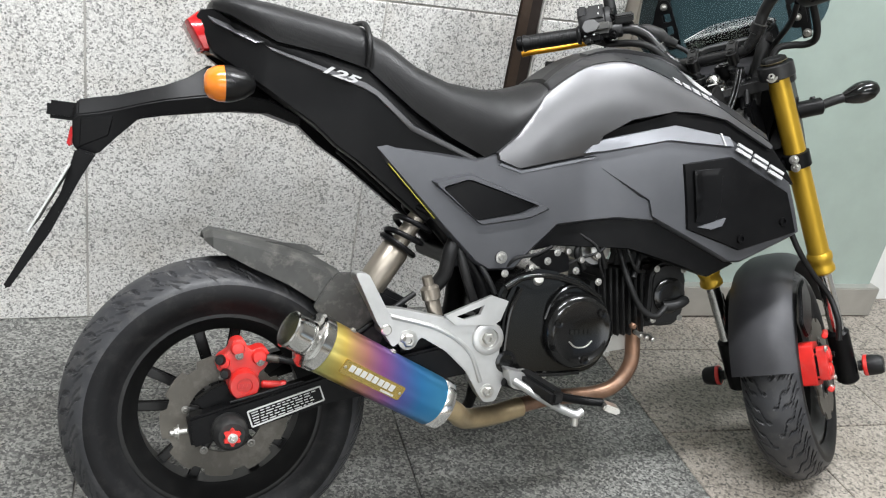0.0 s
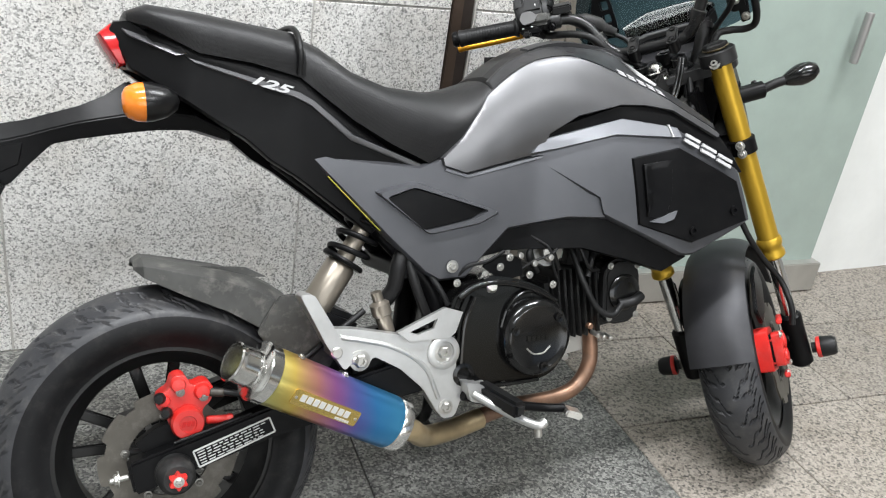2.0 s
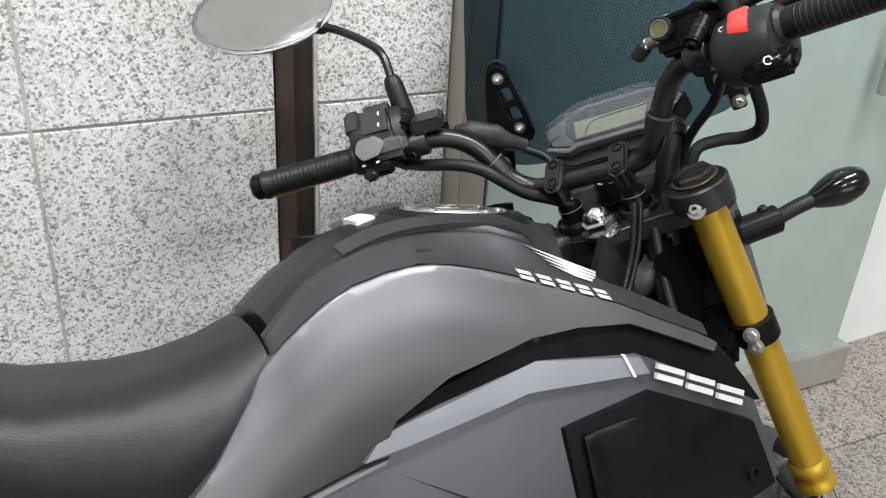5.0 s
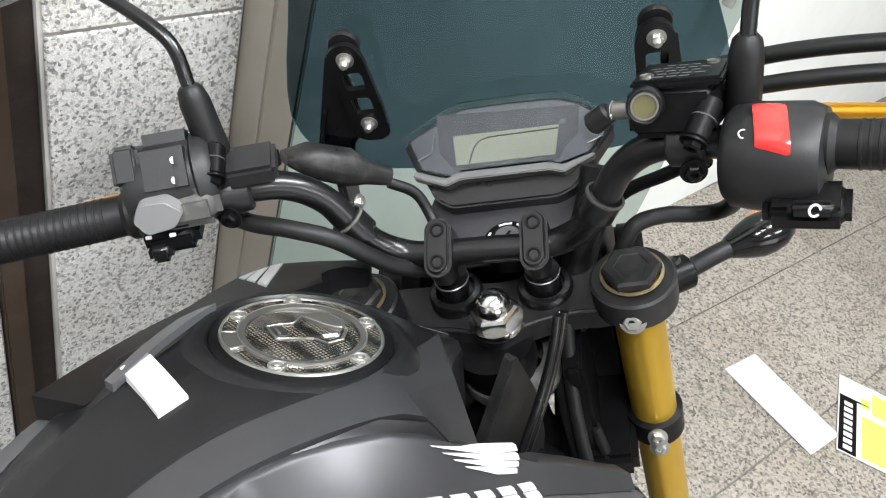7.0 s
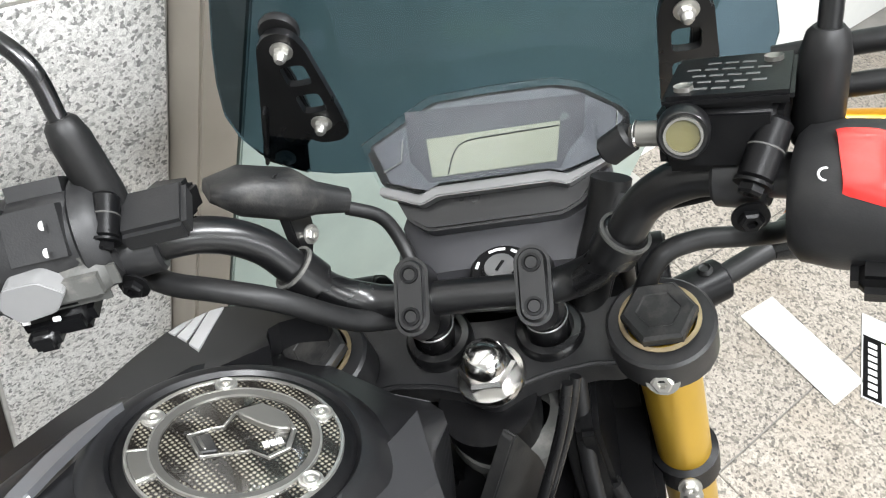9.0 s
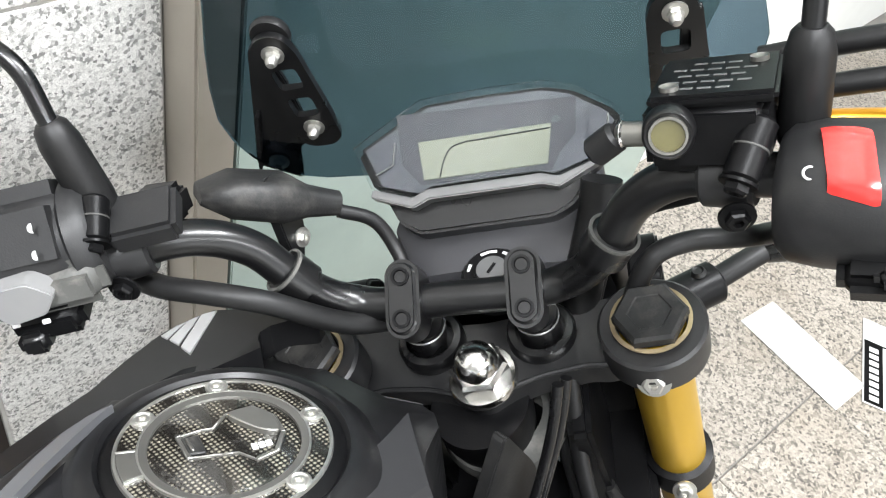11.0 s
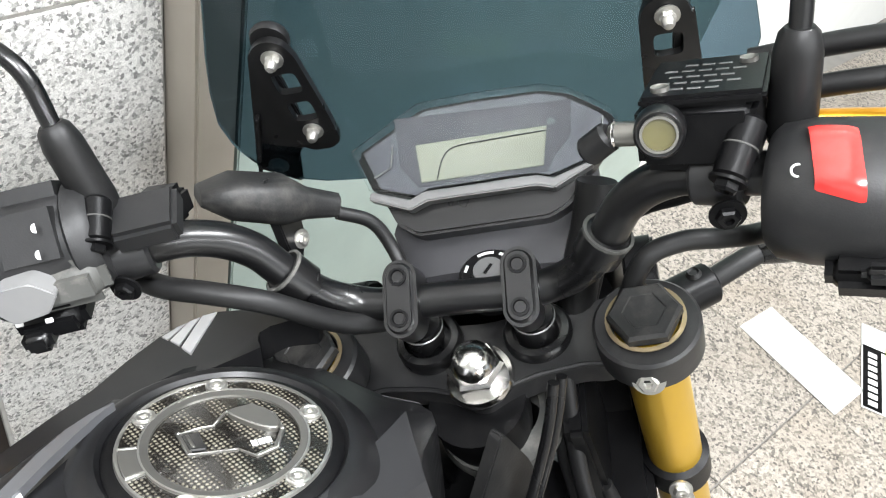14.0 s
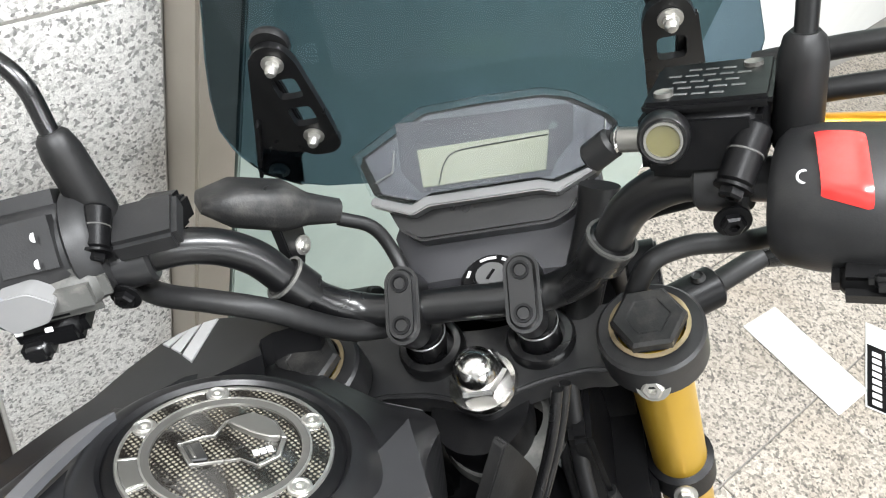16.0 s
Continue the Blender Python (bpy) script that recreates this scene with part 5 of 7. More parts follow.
for x in np.linspace(0.6, 0.862, 16):
    za, wa, top5 = min(upper_z(x), crown(x) - 0.004), upper_w(x), crown(x)
    k5 = za - top5
    y0 = lerp(x, [0.6, 0.74, 0.76, 0.81, 0.846, 0.872], [0.03, 0.042, 0.041, 0.025, 0.009, -0.005])
    y1 = max(y0 + 0.016, lerp(x, [0.6, 0.75, 0.83, 0.86], [0.05, 0.067, 0.052, 0.046]))
    z0 = top5 + k5 * lerp(y0 / wa, [0, 0.42, 0.5, 0.75, 0.97], [0, 0.08, 0.14, 0.55, 0.95]) + 0.0035
    z1 = max(z0 - 0.22 * (y1 - y0), top5 + k5 * lerp(y1 / wa, [0, 0.42, 0.5, 0.75, 0.97], [0, 0.08, 0.14, 0.55, 0.95]) + 0.003)
    y2 = max(0.98 * wa, y1 + 0.006)
    lines.append([facet.verts.new((x - sweep(x, -y), -y, z)) for y, z in ((y0, z0), (y1, z1), (y2, za + 0.002))])
for lo5, hi5 in zip(lines, lines[1:]):
    for j in range(2):
        facet.faces.new((lo5[j], lo5[j + 1], hi5[j + 1], hi5[j]))
for vtx in bmesh.ops.extrude_face_region(facet, geom=facet.faces[:])["geom"]:
    if isinstance(vtx, bmesh.types.BMVert):
        vtx.co += Vector((0, 0.002, -0.006))
part("shoulder_facet", facet, "shaded_grey", tank, "grey sloping facet of the tank, in the shaded tone", smooth=14)
# bright sliver standing in for a lamp's reflection in the tank's chamfer
edge5 = bmesh.new()
lines = [[edge5.verts.new((x, y + w5 * v5, z + 0.002 - w5 * v5 * 0.25)) for v5 in (0.0, 0.5, 1.0)] for x, y, z, w5 in ((0.728, 0.091, 0.8615, 0.001), (0.715, 0.0865, 0.8625, 0.007), (0.7, 0.08, 0.8635, 0.0115), (0.682, 0.0735, 0.8625, 0.013), (0.66, 0.065, 0.8605, 0.013), (0.635, 0.057, 0.855, 0.012))]
for lo5, hi5 in zip(lines, lines[1:]):
    for j in range(2):
        edge5.faces.new((lo5[j], lo5[j + 1], hi5[j + 1], hi5[j]))
for vtx in bmesh.ops.extrude_face_region(edge5, geom=edge5.faces[:])["geom"]:
    if isinstance(vtx, bmesh.types.BMVert):
        vtx.co.z -= 0.006
part("edge_facet", edge5, "lit_silver", tank, "pale sliver beside the fuel cap, a painted reflection", smooth=25)
wing_z = lambda y: min(0.8425, 0.847 - 0.3 * (y - 0.09))


def on_wing(outline, lift, thick, fine=0.0):
    """A sheet on the sloping top of the left front wing, its outline given forward and to the left."""
    b = bmesh.new()
    f = b.faces.new([b.verts.new((x, y, wing_z(y) + lift)) for x, y in outline])
    for vtx in bmesh.ops.extrude_face_region(b, geom=[f])["geom"]:
        if isinstance(vtx, bmesh.types.BMVert):
            vtx.co.z -= thick
    bmesh.ops.recalc_face_normals(b, faces=b.faces[:])
    bmesh.ops.triangulate(b, faces=[f for f in b.faces if len(f.verts) > 4])
    if fine:
        bevelled(b, fine, 2)
    return b


front = [(0.6, 0.1), (0.64, 0.118), (0.677, 0.136), (0.707, 0.147), (0.738, 0.156), (0.769, 0.173), (0.8, 0.186), (0.815, 0.188), (0.842, 0.182), (0.86, 0.146), (0.873, 0.106), (0.872, 0.091), (0.867, 0.089), (0.856, 0.106), (0.845, 0.113), (0.836, 0.112), (0.83, 0.105), (0.826, 0.096), (0.8, 0.1), (0.76, 0.106), (0.72, 0.1), (0.68, 0.085), (0.62, 0.068)]
fw5 = fixed("front_wing", on_wing(front, 0.0, 0.025), "tank_black", "black front wing of the tank with an oval opening", smooth=30)
for quad in ([(0.833, 0.183), (0.842, 0.177), (0.796, 0.133), (0.798, 0.149)], [(0.823, 0.184), (0.831, 0.183), (0.799, 0.154), (0.8, 0.169)], [(0.814, 0.185), (0.8215, 0.184), (0.8, 0.173), (0.8, 0.182)]):
    part("feather", on_wing(quad, 0.0012, 0.002), "decal", fw5, "pale grey wing mark", smooth=0)
sk = bmesh.new()
rows = [[sk.verts.new((0.64 + 0.02 * i / 4 + 0.006 * j / 8, y, crown(0.64 + 0.02 * i / 4) - 0.0012 - 0.45 * max(0, abs(y) - 0.02) ** 1.7 + 0.0035)) for j, y in enumerate(np.linspace(0.008, 0.07, 9))] for i in range(5)]
for lo5, hi5 in zip(rows, rows[1:]):
    for j in range(8):
        sk.faces.new((lo5[j], lo5[j + 1], hi5[j + 1], hi5[j]))
g = bmesh.ops.extrude_face_region(sk, geom=sk.faces[:])
for vtx in g["geom"]:
    if isinstance(vtx, bmesh.types.BMVert):
        vtx.co.z -= 0.006
part("paper_sticker", sk, "paper", tank, "white paper sticker")

# fuel cap with carbon pad
C0 = Vector((0.757, 0.029, 0.8465))
up = Vector((0.14, 0, 1)).normalized()
fm = frame_to(C0, C0 + up)
turn_to = math.atan2((fm.to_3x3().inverted() @ Vector((1, 0, 0))).y, (fm.to_3x3().inverted() @ Vector((1, 0, 0))).x)
fm = fm @ Matrix.Rotation(turn_to, 4, "Z")
part("cap_recess", turned([(0.05, 0.004), (0.0635, 0.0045), (0.066, 0.0075), (0.0705, 0.0076), (0.077, 0.0035), (0.088, -0.008)], C0, C0 + up, 72), "tank_black", tank, "raised round moulding about the fuel cap")


def on_cap(outline, z0, z1, bevel=0.0004):
    """A flat piece on the cap, its outline given forward and to the left of the cap's middle."""
    swap = Matrix(((1, 0, 0, 0), (0, 0, 1, 0), (0, 1, 0, 0), (0, 0, 0, 1)))
    return plate(outline, z0, z1, bevel, 1, m=fm @ swap)


cap = fixed("fuel_cap", turned([(0.0, 0.0), (0.0635, 0.0), (0.0635, 0.005), (0.06, 0.0078), (0, 0.0078)], C0, C0 + up, 72), "plastic", "round fuel cap with a carbon-weave pad and bright rings")
part("outer_ring", turned([(0.0543, 0.0076), (0.0547, 0.0094), (0.0563, 0.0094), (0.0569, 0.0076)], C0, C0 + up, 72), "zinc", cap, "bright outer ring")
part("carbon_ring", turned([(0.0445, 0.0076), (0.0445, 0.0086), (0.0545, 0.0086), (0.0545, 0.0076)], C0, C0 + up, 72), "carbon", cap, "carbon-weave ring")
part("inner_ring", turned([(0.0392, 0.0076), (0.0396, 0.0096), (0.0438, 0.0101), (0.0444, 0.0076)], C0, C0 + up, 72), "ring_grey", cap, "brushed grey inner ring")
part("ring_edge", turned([(0.0437, 0.0096), (0.0438, 0.0104), (0.0448, 0.0104), (0.0449, 0.0076)], C0, C0 + up, 72), "zinc", cap)
part("carbon_pad", turned([(0, 0.0098), (0.037, 0.0094), (0.0395, 0.0082)], C0, C0 + up, 64), "carbon", cap, "domed carbon-weave pad")
for a in (63, -12, -77, -145, 118):
    p = Vector((0.0498 * math.cos(radians(a)), 0.0498 * math.sin(radians(a)), 0))
    bolt5 = part("cap_bolt", turned([(0.0066, 0.0076), (0.0064, 0.0102), (0.0052, 0.0106), (0.004, 0.0098), (0.0036, 0.0104), (0.0022, 0.0104), (0.002, 0.0088), (0.0, 0.0088)], fm @ p, fm @ (p + Vector((0, 0, 1))), 20), "zinc", cap, "bright cap bolt")
arc = [(r5 * math.cos(radians(a5)), r5 * math.sin(radians(a5))) for r5, angles in ((0.0445, (150, 156, 162, 168, 174)), (0.0545, (174, 168, 162, 156, 150))) for a5 in angles]
part("ring_block", on_cap(arc, 0.0078, 0.0101), "ring_grey", cap, "grey block across the ring")
for a in (149, 175):
    c5, s5 = math.cos(radians(a)), math.sin(radians(a))
    part("block_edge", on_cap([(0.0445 * c5 - 0.0009 * s5, 0.0445 * s5 + 0.0009 * c5), (0.0548 * c5 - 0.0009 * s5, 0.0548 * s5 + 0.0009 * c5), (0.0548 * c5 + 0.0009 * s5, 0.0548 * s5 - 0.0009 * c5), (0.0445 * c5 + 0.0009 * s5, 0.0445 * s5 - 0.0009 * c5)], 0.0078, 0.0104), "zinc", cap)
shield = [(-0.0185, 0.019), (-0.0225, 0.0), (-0.0075, -0.0085), (0.0, -0.013), (0.004, -0.0235), (0.0165, -0.0245), (0.0285, -0.014), (0.0325, 0.001), (0.0275, 0.016), (0.012, 0.0195), (0.0, 0.0135), (-0.0065, 0.0165)]
inset = [(x5 * 0.9 + 0.0005, y5 * 0.9) for x5, y5 in shield]
for k5 in range(len(shield)):
    n5 = (k5 + 1) % len(shield)
    part("lid_edge", on_cap([shield[k5], shield[n5], inset[n5], inset[k5]], 0.0088, 0.0112), "ring_grey", cap)
part("key_flap", on_cap(rounded([(-0.0175, 0.016), (-0.0205, 0.002), (-0.0125, -0.0025), (-0.0085, 0.0125)], 0.001, 2), 0.0088, 0.0116, 0.0008), "cap_worn", cap, "dark key flap")
part("flap_ridge", on_cap([(-0.0162, 0.0135), (-0.0185, 0.0022), (-0.0168, 0.0014), (-0.0145, 0.0127)], 0.0112, 0.0128, 0.0006), "ring_grey", cap)
moon = [(0.012, 0.0165), (0.014, 0.004), (0.019, -0.0075), (0.0255, -0.0125), (0.03, 0.0), (0.0255, 0.0125)]
part("lid_dome", on_cap(spline_outline(moon), 0.0088, 0.0132, 0.0016), "ring_grey", cap, "grey crescent grip of the lid")
for k5 in range(3):
    part("cap_print", on_cap([(0.0085 + 0.0036 * k5, -0.0105 - 0.0012 * k5), (0.0115 + 0.0036 * k5, -0.0115 - 0.0012 * k5), (0.0102 + 0.0036 * k5, -0.0155 - 0.0012 * k5), (0.0072 + 0.0036 * k5, -0.0145 - 0.0012 * k5)], 0.0097, 0.0104, 0), "mark", cap, smooth=0)

# tail: light, mudguard, plate, signals
fixed("tail_light", panel([(-0.064, 0.84), (-0.05, 0.852), (-0.036, 0.832), (-0.022, 0.803), (-0.04, 0.8)], lambda x, z: 0.042, -1, 0.084, 0.006, 0.004, 0.006), "red_lens", "red tail light")
arm_x = [(-0.21, 0.712, 0.698, 0.66), (-0.203, 0.725, 0.703, 0.651), (-0.185, 0.729, 0.706, 0.647), (-0.174, 0.731, 0.708, 0.649), (-0.15, 0.735, 0.714, 0.674), (-0.12, 0.744, 0.723, 0.702), (-0.085, 0.754, 0.732, 0.709), (-0.05, 0.769, 0.738, 0.714), (-0.02, 0.79, 0.743, 0.718), (0.02, 0.772, 0.747, 0.722), (0.07, 0.748, 0.742, 0.722), (0.12, 0.722, 0.718, 0.706)]
ab = bmesh.new()
rings = []
for x, top5, mid5, low5 in arm_x:
    prof5 = [(-0.034, low5), (-0.041, mid5), (-0.024, top5), (0.024, top5), (0.041, mid5), (0.034, low5)]
    rings.append([ab.verts.new((x, y5, z5)) for y5, z5 in prof5])
for lo5, hi5 in zip(rings, rings[1:]):
    for k5 in range(6):
        ab.faces.new((lo5[k5], lo5[(k5 + 1) % 6], hi5[(k5 + 1) % 6], hi5[k5]))
ab.faces.new(rings[0])
ab.faces.new(rings[-1])
bevelled(ab, 0.002, 2, 28)
mg = fixed("number_plate_bracket", ab, "plastic", "black plastic rear mudguard and plate bracket", smooth=25)
for s in (-1, 1):
    part("bracket_facet", panel([(-0.198, 0.698), (-0.156, 0.704), (-0.163, 0.676), (-0.2, 0.658)], lambda x, z: 0.0415 - 0.12 * max(0, 0.7 - z), s, 0.006, 0.003, 0.002), "plastic", mg)
part("lower_flap", plate(rounded([(-0.178, 0.648), (-0.205, 0.655), (-0.225, 0.59), (-0.30, 0.455), (-0.292, 0.452), (-0.24, 0.53), (-0.2, 0.61)], 0.004, 2), -0.06, 0.06, 0.004), "plastic", mg)
part("plate_lamp", box((0.045, 0.05, 0.026), pose(-0.222, 0, 0.708, 0, 4, 0), 0.005), "plastic", mg)
part("reflector", box((0.008, 0.05, 0.03), pose(-0.212, 0, 0.672, 0, 12, 0), 0.002), "red_lens", mg)
fixed("number_plate", box((0.003, 0.19, 0.11), pose(-0.238, 0, 0.585, 0, 29, 0), 0.001), "mark", "white number plate seen from its edge")



for s in (-1, 1):
    c = Vector((-0.004, s * 0.115, 0.758))
    body = fixed("rear_turn_signal", turned([(0.0, 0.042), (0.012, 0.038), (0.021, 0.024), (0.026, 0.006), (0.0265, -0.004), (0, -0.004)], c, c + Vector((1, 0, 0.05)), 28), "satin", "rear turn signal with an orange lens")
    part("orange_lens", turned([(0.0262, 0.004), (0.0255, 0.014), (0.02, 0.026), (0.012, 0.031), (0, 0.032)], c, c + Vector((-1, 0, -0.05)), 28), "orange", body)
    part("stalk", tube([c + Vector((0.01, 0, 0)), (0.01, s * 0.07, 0.755), (0.015, s * 0.03, 0.75)], 0.01, 12), "rubber_black", body)

# ------------------------------------------------ steered front end
def fork_at(s, y=0.0):
    return Vector((FW[0], y, FW[2])) + AX * s


for y in (-0.113, 0.113):
    leg = steered("fork_leg", rod(fork_at(0.245, y), fork_at(0.66, y), 0.0208, seg=32), "gold", "gold anodised upside-down fork leg")
    part("seal_ring", turned([(0.0205, 0), (0.0245, 0.004), (0.0245, 0.012), (0.022, 0.016), (0.022, 0.026), (0.0245, 0.03), (0.0245, 0.04), (0.021, 0.046)], fork_at(0.222, y), fork_at(1, y), 32), "gold", leg)
    part("slider", rod(fork_at(0.06, y), fork_at(0.24, y), 0.0148, seg=24), "chrome", leg)
    part("axle_clamp", rod(fork_at(-0.035, y), fork_at(0.09, y), 0.0225, seg=20, bevel=0.006), "plastic", leg)
    part("guard", box((0.008, 0.02, 0.17), frame_to(fork_at(0.02, y) + Vector((0.034, 0, 0.014)), fork_at(0.2, y) + Vector((0.03, 0, 0.012))) @ pose(0, 0, 0.085, 0, 0, 90), 0.003), "plastic", leg)
    rise = 0.667 if y < 0 else 0.677
    cp = turned([(0, 0), (0.0235, 0), (0.0235, 0.006), (0.0212, 0.0082), (0.014, 0.0082), (0.0132, 0.0074), (0, 0.0074)], fork_at(rise, y), fork_at(1, y), 6)
    part("fork_cap", cp, "cap_worn", leg, "worn hexagonal fork cap")
    part("cap_seal", turned([(0.0225, 0), (0.0252, 0.0005), (0.0252, 0.0012), (0.0225, 0.0016)], fork_at(rise - 0.001, y), fork_at(1, y), 32), "straw", leg)
    sl = steered("axle_slider", turned([(0, 0), (0.011, 0), (0.011, 0.008), (0.02, 0.012), (0.022, 0.02), (0.02, 0.042), (0.016, 0.048), (0, 0.048)], (FW[0], y * 1.22, FW[2]), (FW[0], y * 10, FW[2]), 28), "rubber_black", "black axle slider with a red band")
    part("red_band", turned([(0.0202, 0.010), (0.0222, 0.012), (0.0222, 0.018), (0.0205, 0.02)], (FW[0], y * 1.22, FW[2]), (FW[0], y * 10, FW[2]), 28), "red", sl)
    low = steered("lower_clamp", turned([(0.0208, 0), (0.026, 0.002), (0.026, 0.03), (0.0208, 0.032)], fork_at(0.452, y), fork_at(1, y), 32), "plastic", "black lower fork clamp")
    part("clamp_arm", box((0.075, 0.11, 0.03), frame_to(fork_at(0.452, y * 0.5), fork_at(1, y * 0.5)) @ pose(0, 0, 0.016), 0.006), "plastic", low)
    for k in (0.46, 0.476):
        t = bmesh.new()
        p = fork_at(k, y) + Vector((-0.028, 0, -0.012))
        hexbolt(p, (-1, 0, 0.0), 0.006, t)
        part("clamp_bolt", t, "zinc", low)
steered("front_axle", rod((FW[0], -0.13, FW[2]), (FW[0], 0.13, FW[2]), 0.009), "zinc", "steel front axle")

fen = steered("front_mudguard", arch(FW, 0.258, 176, 36, 0.062, 0.02, 0.004, 40, 12), "guard_grey", "matt charcoal front mudguard")
for y in (-0.072, 0.072):
    part("stay", plate(rounded([(1.02, 0.33), (1.06, 0.40), (1.11, 0.42), (1.15, 0.38), (1.12, 0.33), (1.06, 0.30)], 0.01), y - 0.004, y + 0.004, 0.002), "plastic", fen)
fc = steered("front_caliper", plate(rounded([(1.062, 0.205), (1.06, 0.285), (1.07, 0.292), (1.122, 0.29), (1.13, 0.282), (1.132, 0.212), (1.122, 0.202)], 0.005, 3), -0.078, -0.05, 0.004, 2), "red", "red painted front brake caliper")
part("outer_half", plate(rounded([(1.066, 0.214), (1.064, 0.276), (1.07, 0.282), (1.116, 0.28), (1.122, 0.274), (1.122, 0.218), (1.114, 0.212)], 0.005, 3), -0.101, -0.083, 0.004, 2), "red", fc)
# black plate standing in for the dark gap between the halves
part("gap_pad", plate(rounded([(1.07, 0.215), (1.07, 0.278), (1.118, 0.278), (1.118, 0.215)], 0.004), -0.085, -0.076, 0.001), "plastic", fc)
for k5 in (0.232, 0.262):
    part("piston_boss", turned([(0, 0), (0.0135, 0), (0.0142, 0.002), (0.013, 0.006), (0.009, 0.007), (0, 0.007)], (1.094, -0.099, k5), (1.094, -1, k5), 28), "red", fc)
part("top_pin", rod((1.062, -0.104, 0.302), (1.128, -0.096, 0.306), 0.006), "red", fc)
part("low_pin", rod((1.062, -0.1, 0.197), (1.118, -0.094, 0.194), 0.006), "red", fc)
for k5 in (0.219, 0.265):
    part("bridge", box((0.05, 0.04, 0.012), pose(1.094, -0.077, k5, 0, 4, 0), 0.004), "red", fc)
part("banjo", turned([(0, 0), (0.009, 0), (0.0095, 0.004), (0.006, 0.006), (0.006, 0.012), (0, 0.012)], (1.108, -0.098, 0.262), (1.108, -1, 0.262), 20), "plastic", fc)
for px, pz in ((1.066, 0.277), (1.07, 0.2), (1.122, 0.214)):
    part("caliper_bolt", hexbolt((px, -0.1, pz), (0, -1, 0), 0.005), "zinc", fc)
steered("front_brake_hose", tube([(1.09, -0.125, 0.29), (1.085, -0.13, 0.33), (1.09, -0.12, 0.38), (1.06, -0.10, 0.43), (1.02, -0.085, 0.49), (0.985, -0.075, 0.58), (0.96, -0.06, 0.68)], 0.0058, 12), "rubber_black", "black front brake hose")

# top clamp, stem nut, risers, bar
clamp_pts = rounded([(-0.019, -0.004), (-0.019, 0.004), (-0.014, 0.012), (-0.0085, 0.023), (-0.0035, 0.04), (0.0, 0.07), (-0.002, 0.08), (0.003, 0.124), (0.018, 0.141), (0.04, 0.143), (0.054, 0.128), (0.05, 0.06), (0.045, 0.0), (0.05, -0.06), (0.054, -0.128), (0.04, -0.143), (0.018, -0.141), (0.003, -0.124), (-0.002, -0.08), (0.0, -0.07), (-0.0035, -0.04), (-0.0085, -0.023), (-0.014, -0.012)], 0.006, 3)
ctop = S0 + AX * 0.872
fwd = Vector((math.cos(RAKE), 0, math.sin(RAKE)))
clamp_m = Matrix(((fwd.x, AX.x, 0, ctop.x), (0, 0, 1, 0), (fwd.z, AX.z, 0, ctop.z), (0, 0, 0, 1)))
top = steered("top_clamp", plate(clamp_pts, -0.012, 0.012, 0.0025, 3, m=clamp_m), "clamp", "satin black top fork clamp")
for s in (-1, 1):
    part("clamp_ring", turned([(0.0212, 0), (0.032, 0.001), (0.034, 0.003), (0.034, 0.027), (0.032, 0.029), (0.0212, 0.0295)], fork_at(0.634 if s < 0 else 0.644, s * 0.113), fork_at(1, s * 0.113), 36), "clamp", top)
    t = bmesh.new()
    p = fork_at(0.637, s * 0.113) + Vector((-0.03, -s * 0.004, -0.006))
    hexbolt(p, (-1, s * -0.15, 0.1), 0.0072, t)
    part("pinch_bolt", t, "zinc", top)
    part("pinch_lug", box((0.024, 0.026, 0.022), pose(p.x + 0.013, p.y, p.z + 0.004, 0, -25, 0), 0.004), "satin", top)
nut = steered("stem_nut", turned([(0, 0.016), (0.0195, 0.016), (0.02, 0.018), (0.02, 0.0265), (0.0175, 0.029), (0, 0.029)], ctop, ctop + AX, 6), "chrome", "polished chrome steering stem nut", smooth=30)
part("flange", turned([(0.012, 0.011), (0.0235, 0.011), (0.0238, 0.013), (0.0225, 0.0165), (0.012, 0.0175)], ctop, ctop + AX, 40), "chrome", nut)
part("dome", turned([(0.0148, 0.0285), (0.0148, 0.032), (0.0132, 0.0385), (0.0095, 0.0425), (0.005, 0.0445), (0, 0.045)], ctop, ctop + AX, 32), "chrome", nut)
part("maker_mark", box((0.004, 0.021, 0.0012), clamp_m @ pose(0.021, 0.0128, 0.0, 90, 0, 0), 0.0003, 1), "rim_grey", top, smooth=0)
part("stem_collar", turned([(0.03, -0.034), (0.045, -0.038), (0.047, -0.046), (0.042, -0.06), (0.034, -0.07), (0.03, -0.072)], ctop, ctop + AX, 40), "plastic_worn", top, "dusty grey stem collar")
BARC = Vector((0.928, 0.0, 0.858))
bar_pts = [(0.0, 0.0, 0.0), (0.0, 0.045, 0.0), (0.0, 0.066, 0.004), (-0.008, 0.084, 0.017), (-0.018, 0.0985, 0.039), (-0.026, 0.112, 0.062), (-0.04, 0.132, 0.079), (-0.056, 0.16, 0.085), (-0.087, 0.24, 0.083), (-0.132, 0.355, 0.08)]
full = [BARC + Vector((x, -y, z)) for x, y, z in bar_pts[::-1]] + [BARC + Vector(p) for p in bar_pts[1:]]
bar = upper("handlebar", tube(full, 0.0111, 20, 6), "satin", "satin black tubular handlebar")


def bar_at(y, s):
    """A point of the bar's straight outer part at that distance from the middle."""
    a, b = Vector(bar_pts[7]), Vector(bar_pts[9])
    k = (y - a.y) / (b.y - a.y)
    p = a + (b - a) * k
    return BARC + Vector((p.x, s * p.y, p.z))


